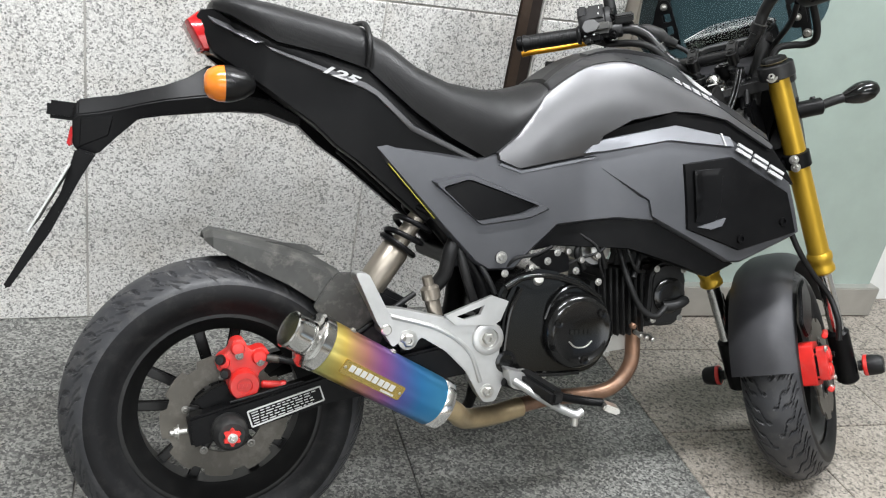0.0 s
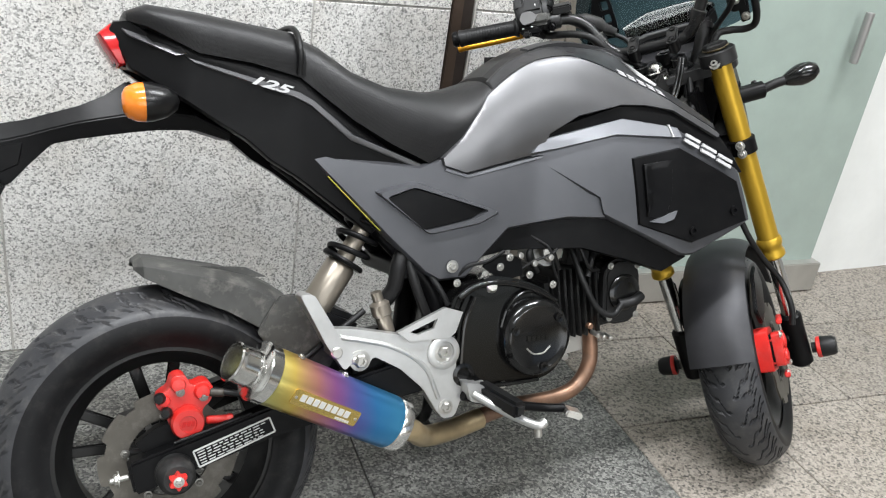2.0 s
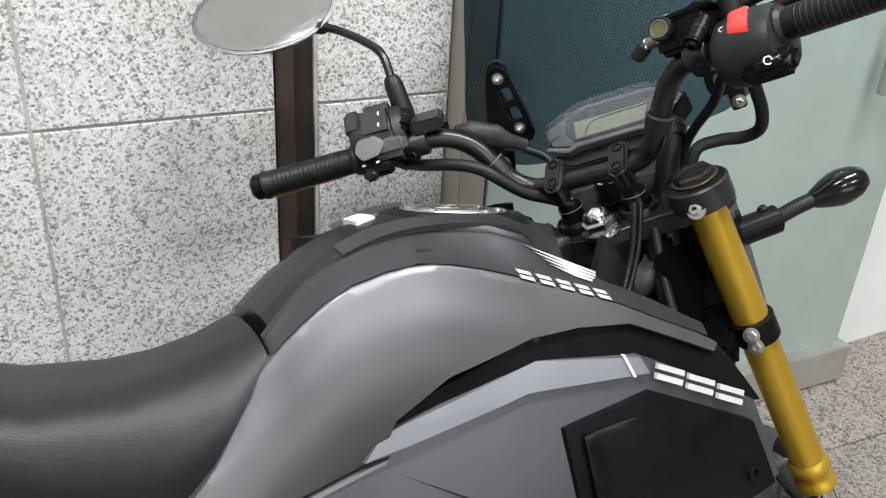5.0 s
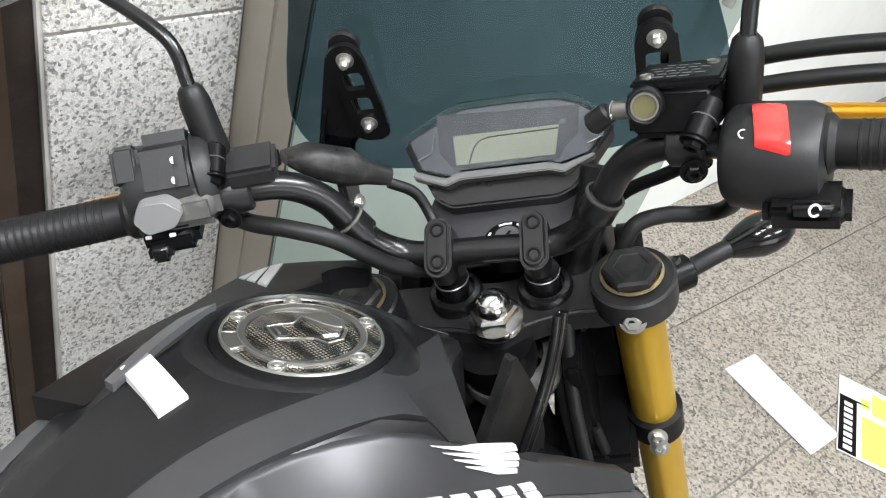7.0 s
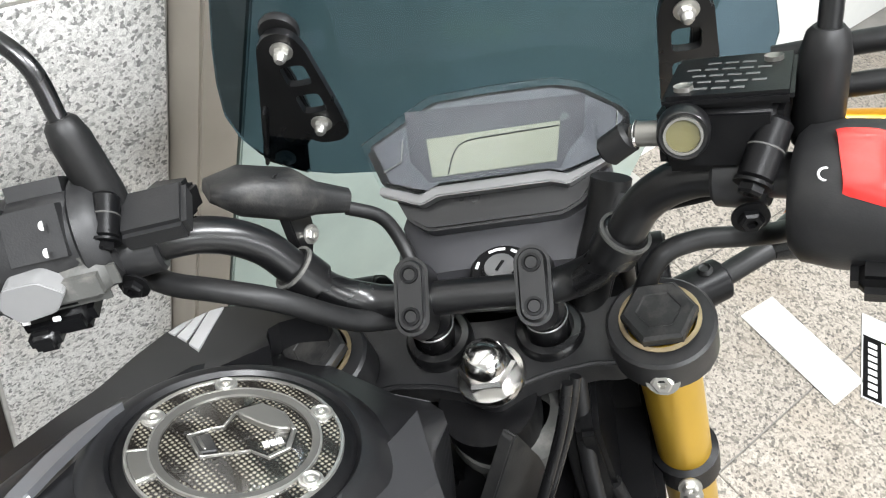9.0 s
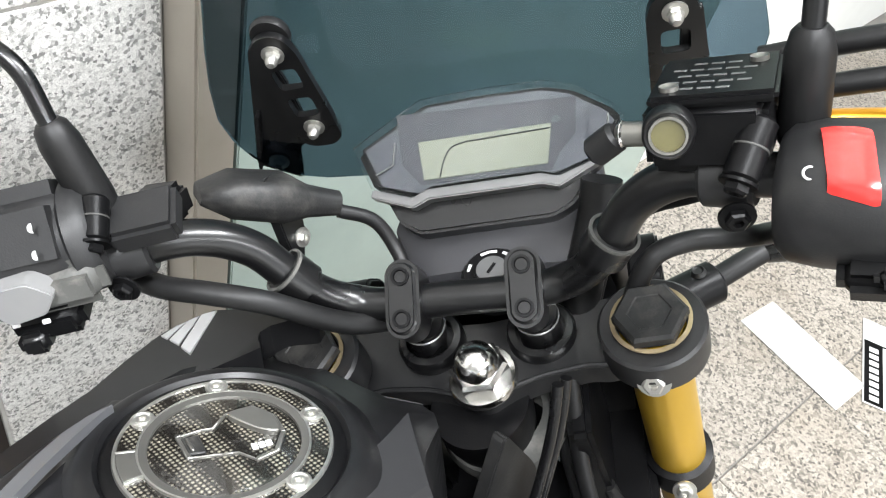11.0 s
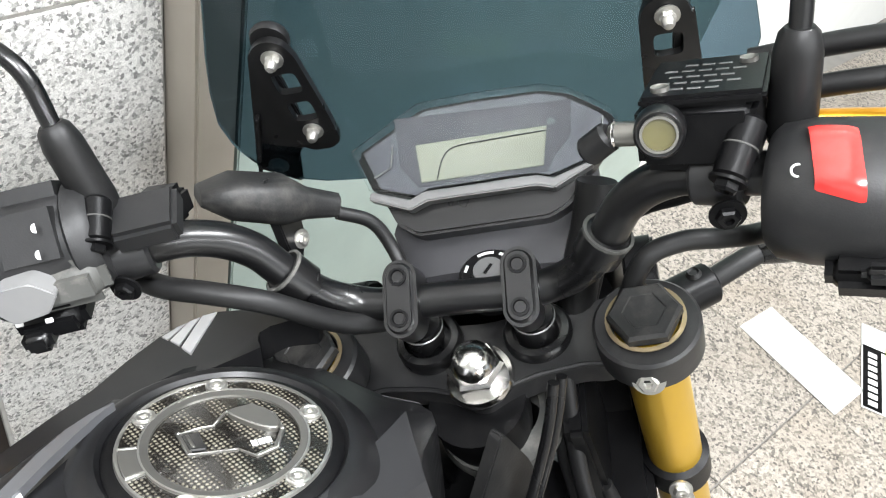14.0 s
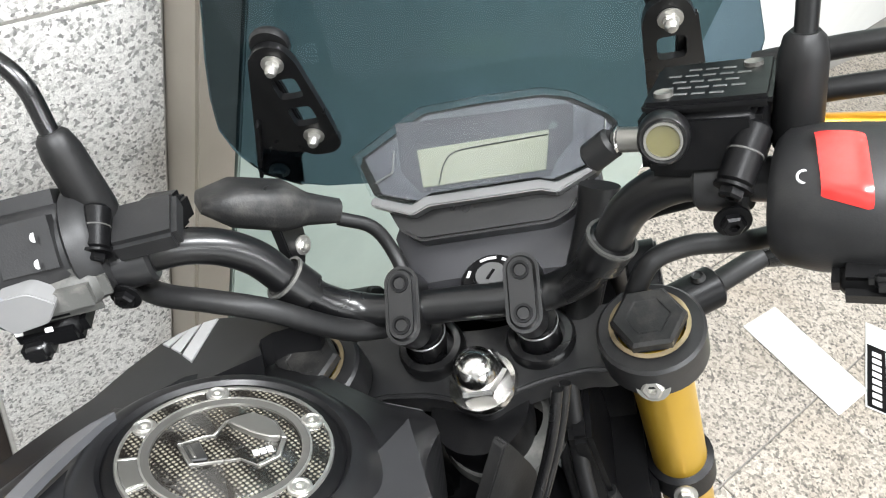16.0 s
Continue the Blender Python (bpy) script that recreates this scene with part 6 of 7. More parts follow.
for s in (-1, 1):
    p, q = BARC + Vector((-0.013, s * 0.091, 0.026)), BARC + Vector((-0.0215, s * 0.105, 0.05))
    part("bar_collar", turned([(0.011, 0), (0.0145, 0.001), (0.0148, 0.018), (0.0132, 0.019), (0.011, 0.02)], p, q, 28), "satin", bar)
    part("collar_ring", turned([(0.0135, 0.0175), (0.0155, 0.0175), (0.0155, 0.0195), (0.0135, 0.0195)], p, q, 28), "plastic_worn", bar)
    y = s * 0.038 - 0.005
    rs = upper("bar_riser", turned([(0, 0), (0.0185, 0), (0.0185, 0.004), (0.0145, 0.006), (0.0135, 0.034), (0, 0.034)], ctop - AX * 0.004 + Vector((0.022, y, 0.008)), BARC + Vector((0.004, y, 0.0)), 28), "satin", "satin black bar riser with two bolts")
    foot = ctop + AX * 0.012 + Vector((0.022, y, 0.008))
    part("riser_foot", turned([(0.0, -0.012), (0.0235, -0.012), (0.0235, -0.004), (0.0215, -0.001), (0.017, 0.0)], foot, BARC + Vector((0.004, y, 0.0)), 28), "satin", rs)
    part("riser_line", turned([(0.0142, 0.019), (0.0149, 0.0195), (0.0149, 0.0203), (0.0142, 0.0208)], foot - AX * 0.006, BARC + Vector((0.004, y, 0.0)), 28), "rim_grey", rs)
    cm = Matrix(((0.64, 0, -0.768, BARC.x), (0, 1, 0, y), (0.768, 0, 0.64, BARC.z), (0, 0, 0, 1)))
    swap = Matrix(((1, 0, 0, 0), (0, 0, 1, 0), (0, 1, 0, 0), (0, 0, 0, 1)))
    stadium = [(math.copysign(0.0138, math.cos(a5)) + 0.0112 * math.cos(a5), 0.0112 * math.sin(a5)) for a5 in (2 * math.pi * (k5 + 0.5) / 28 for k5 in range(28))]
    part("riser_cap", plate(stadium, -0.013, 0.0185, 0.0035, 3, m=cm @ swap), "satin", rs)
    for d in (-0.0132, 0.0132):
        part("riser_bolt", turned([(0, 0.0), (0.0036, 0.0), (0.0042, 0.0014), (0.0058, 0.0014), (0.0062, -0.003)], cm @ Vector((d, 0, 0.0183)), cm @ Vector((d, 0, 1)), 20), "plastic", rs)
    grip = upper("handlebar_grip", turned([(0, 0), (0.017, 0), (0.0175, 0.004), (0.0155, 0.008), (0.0152, 0.11), (0.019, 0.114), (0.019, 0.119), (0, 0.119)], bar_at(0.345, s), bar_at(0.22, s), 28), "rubber_black", "black ribbed rubber handlebar grip")
    rib = bmesh.new()
    g0, g1 = bar_at(0.34, s), bar_at(0.245, s)
    for i in range(16):
        k = 0.1 + 0.8 * i / 15
        c = g0.lerp(g1, k)
        turned([(0.015, -0.0014), (0.0157, -0.0008), (0.0157, 0.0008), (0.015, 0.0014)], c, c + (g1 - g0), 24, rib)
    part("ribs", rib, "rubber_black", grip)
    part("bar_end", turned([(0, -0.012), (0.012, -0.012), (0.0155, -0.008), (0.0155, 0), (0, 0.001)], bar_at(0.347, s), bar_at(0.2, s), 24), "plastic", grip)
    # lever with its perch and pivot
    up5 = 0.022 if s < 0 else 0.016
    lv = upper("lever", tube([bar_at(d5, s) + Vector((x5 + 0.6 * up5, 0, z5 + up5)) for d5, x5, z5 in ((0.20, 0.035, -0.012), (0.235, 0.05, -0.016), (0.29, 0.055, -0.018), (0.35, 0.05, -0.02), (0.375, 0.055, -0.02))], 0.0065, 12), "gold_lever", "orange gold anodised lever")
    part("perch", box((0.05, 0.026, 0.022), frame_to(bar_at(0.2, s), bar_at(0.2, s) + Vector((1, 0, -0.3))) @ pose(0, 0, 0.022, 0, 90, 0), 0.006), "plastic", lv)

for dy5 in (0.0, 0.011):
    upper("lever_adjuster", rod(bar_at(0.188 + dy5, 1) + Vector((0.034, 0, 0.016)), bar_at(0.196 + dy5, 1) + Vector((0.038, 0, 0.02)), 0.0065), "red", "red anodised lever adjuster")

# switch gear
b0 = bar_at(0.206, 1) + Vector((0, 0, 0.005))
swl = upper("left_switch", turned([(0, 0), (0.027, 0), (0.031, 0.004), (0.032, 0.012), (0.0295, 0.014), (0.0295, 0.03), (0.031, 0.056), (0.026, 0.064), (0.018, 0.066), (0, 0.066)], bar_at(0.189, 1), bar_at(0.3, 1), 44), "switch_grey", "black left switch housing with a grey horn button", shift=(0.004, -0.014, 0.017))
fl = lambda dx, dy, dz, sx, sy, sz, ry, bev: box((sx, sy, sz), pose(b0.x + dx, b0.y + dy, b0.z + dz, 0, ry, 16), bev, 3)
part("front_face", fl(-0.012, 0.008, 0.004, 0.042, 0.058, 0.056, 20, 0.014), "switch_grey", swl)
part("button_plate", fl(-0.026, -0.006, -0.02, 0.018, 0.046, 0.028, -6, 0.008), "plastic_worn", swl, "dark grey switch panel")
horn = [(-0.017, 0.002), (-0.006, 0.0125), (0.012, 0.0125), (0.019, 0.0), (0.012, -0.0115), (-0.008, -0.009)]
part("horn_button", plate(rounded(horn, 0.003, 3), -0.006, 0.008, 0.0025, 3, m=pose(b0.x - 0.0375, b0.y + 0.009, b0.z - 0.019, 0, -12, 16) @ pose(0, 0, 0, 0, 0, 90)), "grey_button", swl, "light grey horn button")
part("lower_pod", fl(-0.020, 0.014, -0.039, 0.03, 0.04, 0.02, -15, 0.006), "plastic", swl)
part("signal_switch", fl(-0.031, 0.02, -0.047, 0.022, 0.017, 0.014, -10, 0.004), "satin", swl)
part("dip_switch", fl(-0.03, 0.03, 0.014, 0.016, 0.02, 0.03, 22, 0.004), "switch_grey", swl)
for k5, dz5 in enumerate((0.017, 0.004)):
    lens5 = [(0.0022 * math.cos(radians(a5)), 0.0026 * math.sin(radians(a5))) for a5 in range(-90, 91, 30)]
    part("beam_mark", plate(lens5, -0.0006, 0.0006, 0, m=pose(b0.x - 0.0335 + 0.005 * k5 * -1, b0.y - 0.008, b0.z + dz5, 0, 22, 16) @ pose(0, 0, 0, 0, 0, 90)), "mark", swl, smooth=0)
for dx3, dy, dz3 in ((-0.0365, 0.006, -0.0355), (-0.038, 0.024, -0.0355)):
    part("mark", box((0.0012, 0.0045, 0.0028), pose(b0.x + dx3, b0.y + dy, b0.z + dz3, 0, 15, 16), 0.0005, 1), "mark", swl, smooth=0)
b1 = bar_at(0.205, -1)
swr = upper("right_switch", turned([(0, 0), (0.028, 0), (0.033, 0.005), (0.035, 0.02), (0.035, 0.05), (0.031, 0.059), (0.019, 0.062), (0, 0.062)], bar_at(0.171, -1), bar_at(0.3, -1), 44), "switch_grey", "black right switch housing with a red engine stop switch", shift=(0, -0.011, -0.01))
rsw = bmesh.new()
grid4 = []
for i in range(7):
    grid4.append([])
    for k4 in range(11):
        t4, a4 = k4 / 10, radians(19 + 55 * k4 / 10 + (4 - 8 * i / 6) * (1 - k4 / 10))
        p = bar_at(0.1815 + 0.0185 * i / 6 + 0.0025 * t4, -1)
        grid4[-1].append(rsw.verts.new(p + Vector((-math.cos(a4), 0, math.sin(a4))) * (0.0394 + 0.0011 * math.sin(2 * math.pi * (1.25 * t4 + 0.1)) - 0.0022 * (abs(t4 - 0.5) * 2) ** 6 - 0.0012 * (abs(i - 3) / 3) ** 4)))
for lo4, hi4 in zip(grid4, grid4[1:]):
    for k4 in range(10):
        rsw.faces.new((lo4[k4], lo4[k4 + 1], hi4[k4 + 1], hi4[k4]))
g = bmesh.ops.extrude_face_region(rsw, geom=rsw.faces[:])
for vtx in g["geom"]:
    if isinstance(vtx, bmesh.types.BMVert):
        vtx.co += (b1 - Vector((vtx.co.x, b1.y, vtx.co.z))).normalized() * 0.006
part("stop_switch", rsw, "red_switch", swr, "red engine stop switch")
part("start_pod", box((0.03, 0.05, 0.02), pose(b1.x - 0.026, b1.y - 0.006, b1.z - 0.024, 0, -35, -17), 0.006, 3), "plastic", swr)
part("start_button", box((0.01, 0.028, 0.012), pose(b1.x - 0.04, b1.y - 0.006, b1.z - 0.022, 0, -20, -17), 0.004, 3), "satin", swr)
part("start_mark", turned([(0.0028, 0), (0.0028, 0.0008), (0.0042, 0.0008), (0.0042, 0)], (b1.x - 0.0455, b1.y - 0.006, b1.z - 0.021), (b1.x - 1, b1.y - 0.3, b1.z), 20), "mark", swr)
p = bar_at(0.1765, -1)
arc5 = [(radians(a5), p + Vector((-0.0283, 0, 0.0213))) for a5 in range(50, 320, 30)]
part("switch_mark", tube([c5 + 0.0028 * (math.cos(a5) * Vector((0, -1, 0)) + math.sin(a5) * Vector((0.6, 0, 0.8))) for a5, c5 in arc5], 0.0006, 8, 3), "mark", swr)
part("throttle_guide", tube([(0.9, -0.185, 0.925), (0.935, -0.184, 0.89), (0.962, -0.175, 0.872), (0.97, -0.156, 0.868), (0.965, -0.131, 0.871), (0.955, -0.107, 0.866), (0.955, -0.09, 0.83)], 0.0068, 12), "rubber_black", swr)

# front brake reservoir
rx, ry, rz = 0.879, -0.155, 0.967
res = upper("brake_reservoir", box((0.06, 0.056, 0.034), pose(rx + 0.008, ry, rz, 0, 0, -17), 0.005, 3), "plastic", "black front brake fluid reservoir")
lid = part("lid", box((0.062, 0.057, 0.006), pose(rx + 0.0095, ry - 0.0025, rz + 0.0185, 0, 0, -13), 0.002, 2), "plastic", res)
for r in range(5):
    n5 = (3, 5, 4, 5, 3)[r]
    for k5 in range(n5):
        part("lid_print", box((0.0022, 0.0062, 0.0005), pose(rx + 0.009, ry, rz, 0, 0, -17) @ pose(-0.02 + r * 0.0095, (k5 - (n5 - 1) / 2) * 0.0082, 0.0216), 0.0002, 1), "rim_grey", res, smooth=0)
for dx2, dy2 in ((0.022, -0.024), (-0.006, 0.021)):
    part("lid_screw", turned([(0, 0.001), (0.0028, 0.001), (0.0045, 0.0022), (0.0046, 0)], (rx + dx2, ry + dy2, rz + 0.0215), (rx + dx2, ry + dy2, 2), 16), "ring_grey", res)
sg = (rx - 0.028, ry + 0.024, rz + 0.008)
part("sight_ring", turned([(0.0076, 0.0), (0.0076, 0.0035), (0.0088, 0.0035), (0.0092, -0.004)], sg, (sg[0] - 1, sg[1] + 0.1, sg[2] + 0.1), 28), "ring_grey", res)
part("sight_boss", turned([(0.009, 0.0), (0.009, 0.002), (0.0105, 0.0024), (0.0118, 0.0008), (0.0122, -0.01)], sg, (sg[0] - 1, sg[1] + 0.1, sg[2] + 0.1), 32), "satin", res)
part("sight_glass", turned([(0, 0.002), (0.008, 0.0018)], sg, (sg[0] - 1, sg[1] + 0.1, sg[2] + 0.1), 28), "oil", res)
part("banjo", rod((rx - 0.002, ry + 0.047, rz + 0.002), (rx - 0.008, ry + 0.028, rz + 0.002), 0.0062), "ring_grey", res)
for k5 in (0.15, 0.85):
    p, q = Vector((rx - 0.002, ry + 0.047, rz + 0.002)), Vector((rx - 0.008, ry + 0.028, rz + 0.002))
    part("banjo_ring", rod(p.lerp(q, k5 - 0.05), p.lerp(q, k5 + 0.05), 0.0071), "chrome", res)
part("hose_end", rod((rx + 0.002, ry + 0.06, rz - 0.008), (rx - 0.002, ry + 0.046, rz + 0.002), 0.008), "rubber_black", res)
for s, wy, foot5, head5 in ((-1, 0.159, (-0.029, 0, 0.008), (-0.012, -0.0135, 0.030)), (1, 0.168, (-0.026, 0, 0.018), (-0.008, 0.002, 0.037))):
    cl = upper("bar_clamp", rod(bar_at(wy - 0.012, s), bar_at(wy + 0.012, s), 0.0165, seg=28), "clamp", "black bar clamp with bolts")
    c = bar_at(wy, s)
    part("clamp_lug", rod(c + Vector(foot5), c + Vector(head5), 0.0082), "plastic", cl)
    part("lug_line", turned([(0.008, 0.0), (0.0085, 0.0004), (0.0085, 0.001), (0.008, 0.0014)], c + Vector(foot5).lerp(Vector(head5), 0.5), c + Vector(head5), 24), "plastic_worn", cl)
    t = bmesh.new()
    hexbolt(c + Vector(foot5), Vector(foot5) - Vector(head5), 0.006, t)
    hexbolt(c + Vector((-0.016, 0, -0.015)), (-1, 0, -0.3), 0.006, t)
    part("clamp_bolts", t, "plastic", cl)

# mirrors
for s in (-1, 1):
    c = bar_at(0.174, s) + Vector((0.002, 0, 0.026)) if s > 0 else bar_at(0.193, s) + Vector((0.022, 0, 0.01))
    d = Vector((-0.008, s * 0.004, 0.055))
    boot = upper("mirror", turned([(0, 0), (0.0108, 0), (0.0118, 0.01), (0.0112, 0.045), (0.0092, 0.054), (0.0065, 0.057), (0, 0.057)], c, c + d, 24), "rubber_black", "rear-view mirror on a black stem")
    e = c + d.normalized() * 0.055
    tipm = e + Vector((0.003, s * 0.075, 0.086))
    part("stem", tube([e, e + Vector((0.002, s * 0.005, 0.028)), e + Vector((0.003, s * 0.02, 0.047)), e + Vector((0.006, s * 0.052, 0.072)), tipm], 0.0052, 12), "satin", boot)
    face = Vector((-0.86, s * -0.46, 0.16)).normalized()
    yax = Vector((0, 0, 1)).cross(-face).normalized()
    zax = (-face).cross(yax)
    hc = tipm + Vector((0.0, s * 0.075, 0.03))
    hm = Matrix(((-face.x, yax.x, zax.x, hc.x), (-face.y, yax.y, zax.y, hc.y), (-face.z, yax.z, zax.z, hc.z), (0, 0, 0, 1)))
    shell = turned([(0, 0.0), (0.03, 0.002), (0.055, 0.012), (0.064, 0.026), (0.066, 0.034), (0.0, 0.034)], (0, 0, 0), (-1, 0, 0), 40)
    bmesh.ops.scale(shell, vec=(1, 1.36, 0.78), verts=shell.verts)
    bmesh.ops.transform(shell, matrix=hm, verts=shell.verts)
    part("shell", shell, "satin", boot)
    gl = turned([(0, 0.0352), (0.061, 0.0352), (0.0615, 0.034)], (0, 0, 0), (-1, 0, 0), 40)
    bmesh.ops.scale(gl, vec=(1, 1.36, 0.78), verts=gl.verts)
    bmesh.ops.transform(gl, matrix=hm, verts=gl.verts)
    part("mirror_glass", gl, "mirror", boot)
    part("neck", rod(tipm, tipm + Vector((0.006, s * 0.02, 0.008)), 0.009), "rubber_black", boot)

# instrument
G0 = Vector((1.034, -0.002, 0.912))
gn = Vector((-0.78, 0, 0.62)).normalized()
gv = Vector((0.62, 0, 0.78)).normalized()
gm = Matrix(((0, gn.x, gv.x, G0.x), (-1, gn.y, gv.y, G0.y), (0, gn.z, gv.z, G0.z), (0, 0, 0, 1)))
g_out = [(-0.1, 0.009), (-0.049, 0.0375), (-0.005, 0.0385), (0.038, 0.0375), (0.0565, 0.032), (0.0815, 0.015), (0.0876, 0.006), (0.068, -0.02), (0.0416, -0.0285), (0.0304, -0.025), (-0.049, -0.0262), (-0.0594, -0.031), (-0.0874, -0.0215)]
ga = upper("instrument", plate(rounded(g_out, 0.004, 2), -0.03, 0.0, 0.004, m=gm), "plastic", "digital instrument with a grey green display", shift=(-0.013, -0.022, 0.01))
part("face", plate([(x * 0.93, z * 0.9) for x, z in g_out], 0.0004, 0.0012, 0, m=gm), "dial", ga)
part("display_well", plate([(-0.066, -0.006), (-0.0685, 0.031), (0.058, 0.026), (0.0555, 0.0), (0.044, -0.012), (0.038, -0.023), (-0.053, -0.0225)], 0.0012, 0.002, 0.0003, m=gm), "display_grey", ga)
part("display", plate([(-0.0535, 0.0085), (0.04, 0.009), (0.0355, -0.0188), (-0.0505, -0.0195)], 0.002, 0.0032, 0.0003, m=gm), "lcd", ga, "grey green display")
ln = bmesh.new()
tube([gm @ Vector(p) for p in ((-0.039, 0.0037, -0.019), (-0.034, 0.0037, -0.004), (-0.025, 0.0037, 0.003), (0.0, 0.0037, 0.0045), (0.039, 0.0037, 0.0055))], 0.0005, 6, 6, ln)
part("scale_line", ln, "plastic", ga)
part("lens_rim", plate([(-0.0874, -0.0218), (-0.0594, -0.0313), (-0.049, -0.0265), (0.0304, -0.0253), (0.0416, -0.0288), (0.068, -0.0203), (0.069, -0.0228), (0.0416, -0.0362), (0.0304, -0.0328), (-0.047, -0.0338), (-0.0594, -0.039), (-0.0895, -0.0275)], -0.006, 0.005, 0.001, m=gm), "rim_grey", ga, "grey lower rim")
lens = panel(g_out, lambda x, z: 0.0075 + 0.003 * max(0.0, 1 - (x / 0.1) ** 2 - ((z - 0.004) / 0.06) ** 2), 1, 0.001, 0.001, 0.001, 0.0, 0.012)
bmesh.ops.transform(lens, matrix=gm, verts=lens.verts)
part("lens", lens, "clear", ga, "clear domed instrument lens")
for sx in (-0.079, 0.069):
    key = part("button", plate([(sx - 0.006, -0.012), (sx + 0.007, -0.006), (sx + 0.009, 0.01), (sx - 0.005, 0.008)], 0.0009, 0.004, 0.001, m=gm), "dial", ga)
    for p5, q5 in (((-0.006, -0.012), (0.007, -0.006)), ((0.007, -0.006), (0.009, 0.01))):
        part("button_edge", rod(gm @ Vector((sx + p5[0], 0.0042, p5[1])), gm @ Vector((sx + q5[0], 0.0042, q5[1])), 0.0006, seg=8, bevel=0.0002), "ring_grey", key)
part("cowl", loft([(1.0, [(0, 0.836), (0.055, 0.834), (0.065, 0.828), (0.055, 0.81)]), (1.03, [(0, 0.868), (0.07, 0.864), (0.08, 0.85), (0.065, 0.81)]), (1.048, [(0, 0.888), (0.06, 0.884), (0.074, 0.86), (0.06, 0.80)]), (1.08, [(0, 0.9), (0.06, 0.895), (0.07, 0.86), (0.05, 0.79)])]), "guard_grey", ga, "dark grey panel under the instrument")
part("underside", plate(rounded([(-0.082, -0.026), (0.066, -0.024), (0.05, -0.046), (0.036, -0.053), (-0.058, -0.055), (-0.072, -0.046)], 0.004, 2), -0.036, -0.006, 0.004, m=gm), "satin", ga, "black underside of the instrument")
ig = Vector((0.98, -0.015, 0.832))
ign = upper("ignition_lock", turned([(0, 0), (0.022, 0), (0.022, 0.018), (0.0195, 0.021), (0.0125, 0.021), (0.012, 0.024), (0, 0.024)], ig, ig + AX, 32), "plastic", "round ignition lock")
part("key_cylinder", turned([(0, 0.0242), (0.0105, 0.0242), (0.011, 0.0235)], ig, ig + AX, 24), "rim_grey", ign)
part("key_slot", box((0.009, 0.0022, 0.0008), frame_to(ig, ig + AX) @ pose(0, 0, 0.0246, 0, 0, 60), 0.0002, 1), "plastic", ign)
mk = bmesh.new()
im = frame_to(ig, ig + AX)
for a in (-35, 0, 20, 75, 120, 140, 190, 230):
    box((0.006, 0.0022, 0.0006), im @ pose(0.0165 * math.cos(radians(a + 90)), 0.0165 * math.sin(radians(a + 90)), 0.0212, 0, 0, a), 0.0002, 1, mk)
part("lock_marks", mk, "mark", ign, smooth=0)

# windscreen on its brackets
W0 = Vector((1.066, 0.014, 0.93))
wv = Vector((-0.05, 0, 0.998)).normalized()
wn3 = Vector((-0.998, 0, -0.05)).normalized()
shield = bmesh.new()
rows = []
n, k = 26, 24
levels = np.concatenate([np.linspace(-0.045, 0.03, 14), np.linspace(0.05, 0.355, n - 14)])
for i, z in enumerate(levels):
    wd = float(np.interp(z, [-0.045, -0.038, -0.027, -0.012, 0.005, 0.025, 0.06, 0.11, 0.19, 0.26, 0.32, 0.35, 0.356], [0.09, 0.138, 0.162, 0.18, 0.191, 0.197, 0.194, 0.18, 0.161, 0.135, 0.1, 0.05, 0.0]))
    rows.append([[shield.verts.new(W0 + wv * z + Vector((0, wd * u, 0)) + wn3 * (0.6 * (wd * u) ** 2 + o)) for u in np.linspace(-1, 1, k)] for o in (0.0, 0.003)])
for lo4, hi4 in zip(rows, rows[1:]):
    for layer in (0, 1):
        for j in range(k - 1):
            shield.faces.new((lo4[layer][j], lo4[layer][j + 1], hi4[layer][j + 1], hi4[layer][j]))
    for j in (0, k - 1):
        shield.faces.new((lo4[0][j], lo4[1][j], hi4[1][j], hi4[0][j]))
for line in (rows[0], rows[-1]):
    for j in range(k - 1):
        shield.faces.new((line[0][j], line[0][j + 1], line[1][j + 1], line[1][j]))
upper("windscreen", shield, "smoke", "smoked blue acrylic windscreen", shift=(0.012, -0.026, 0.008))
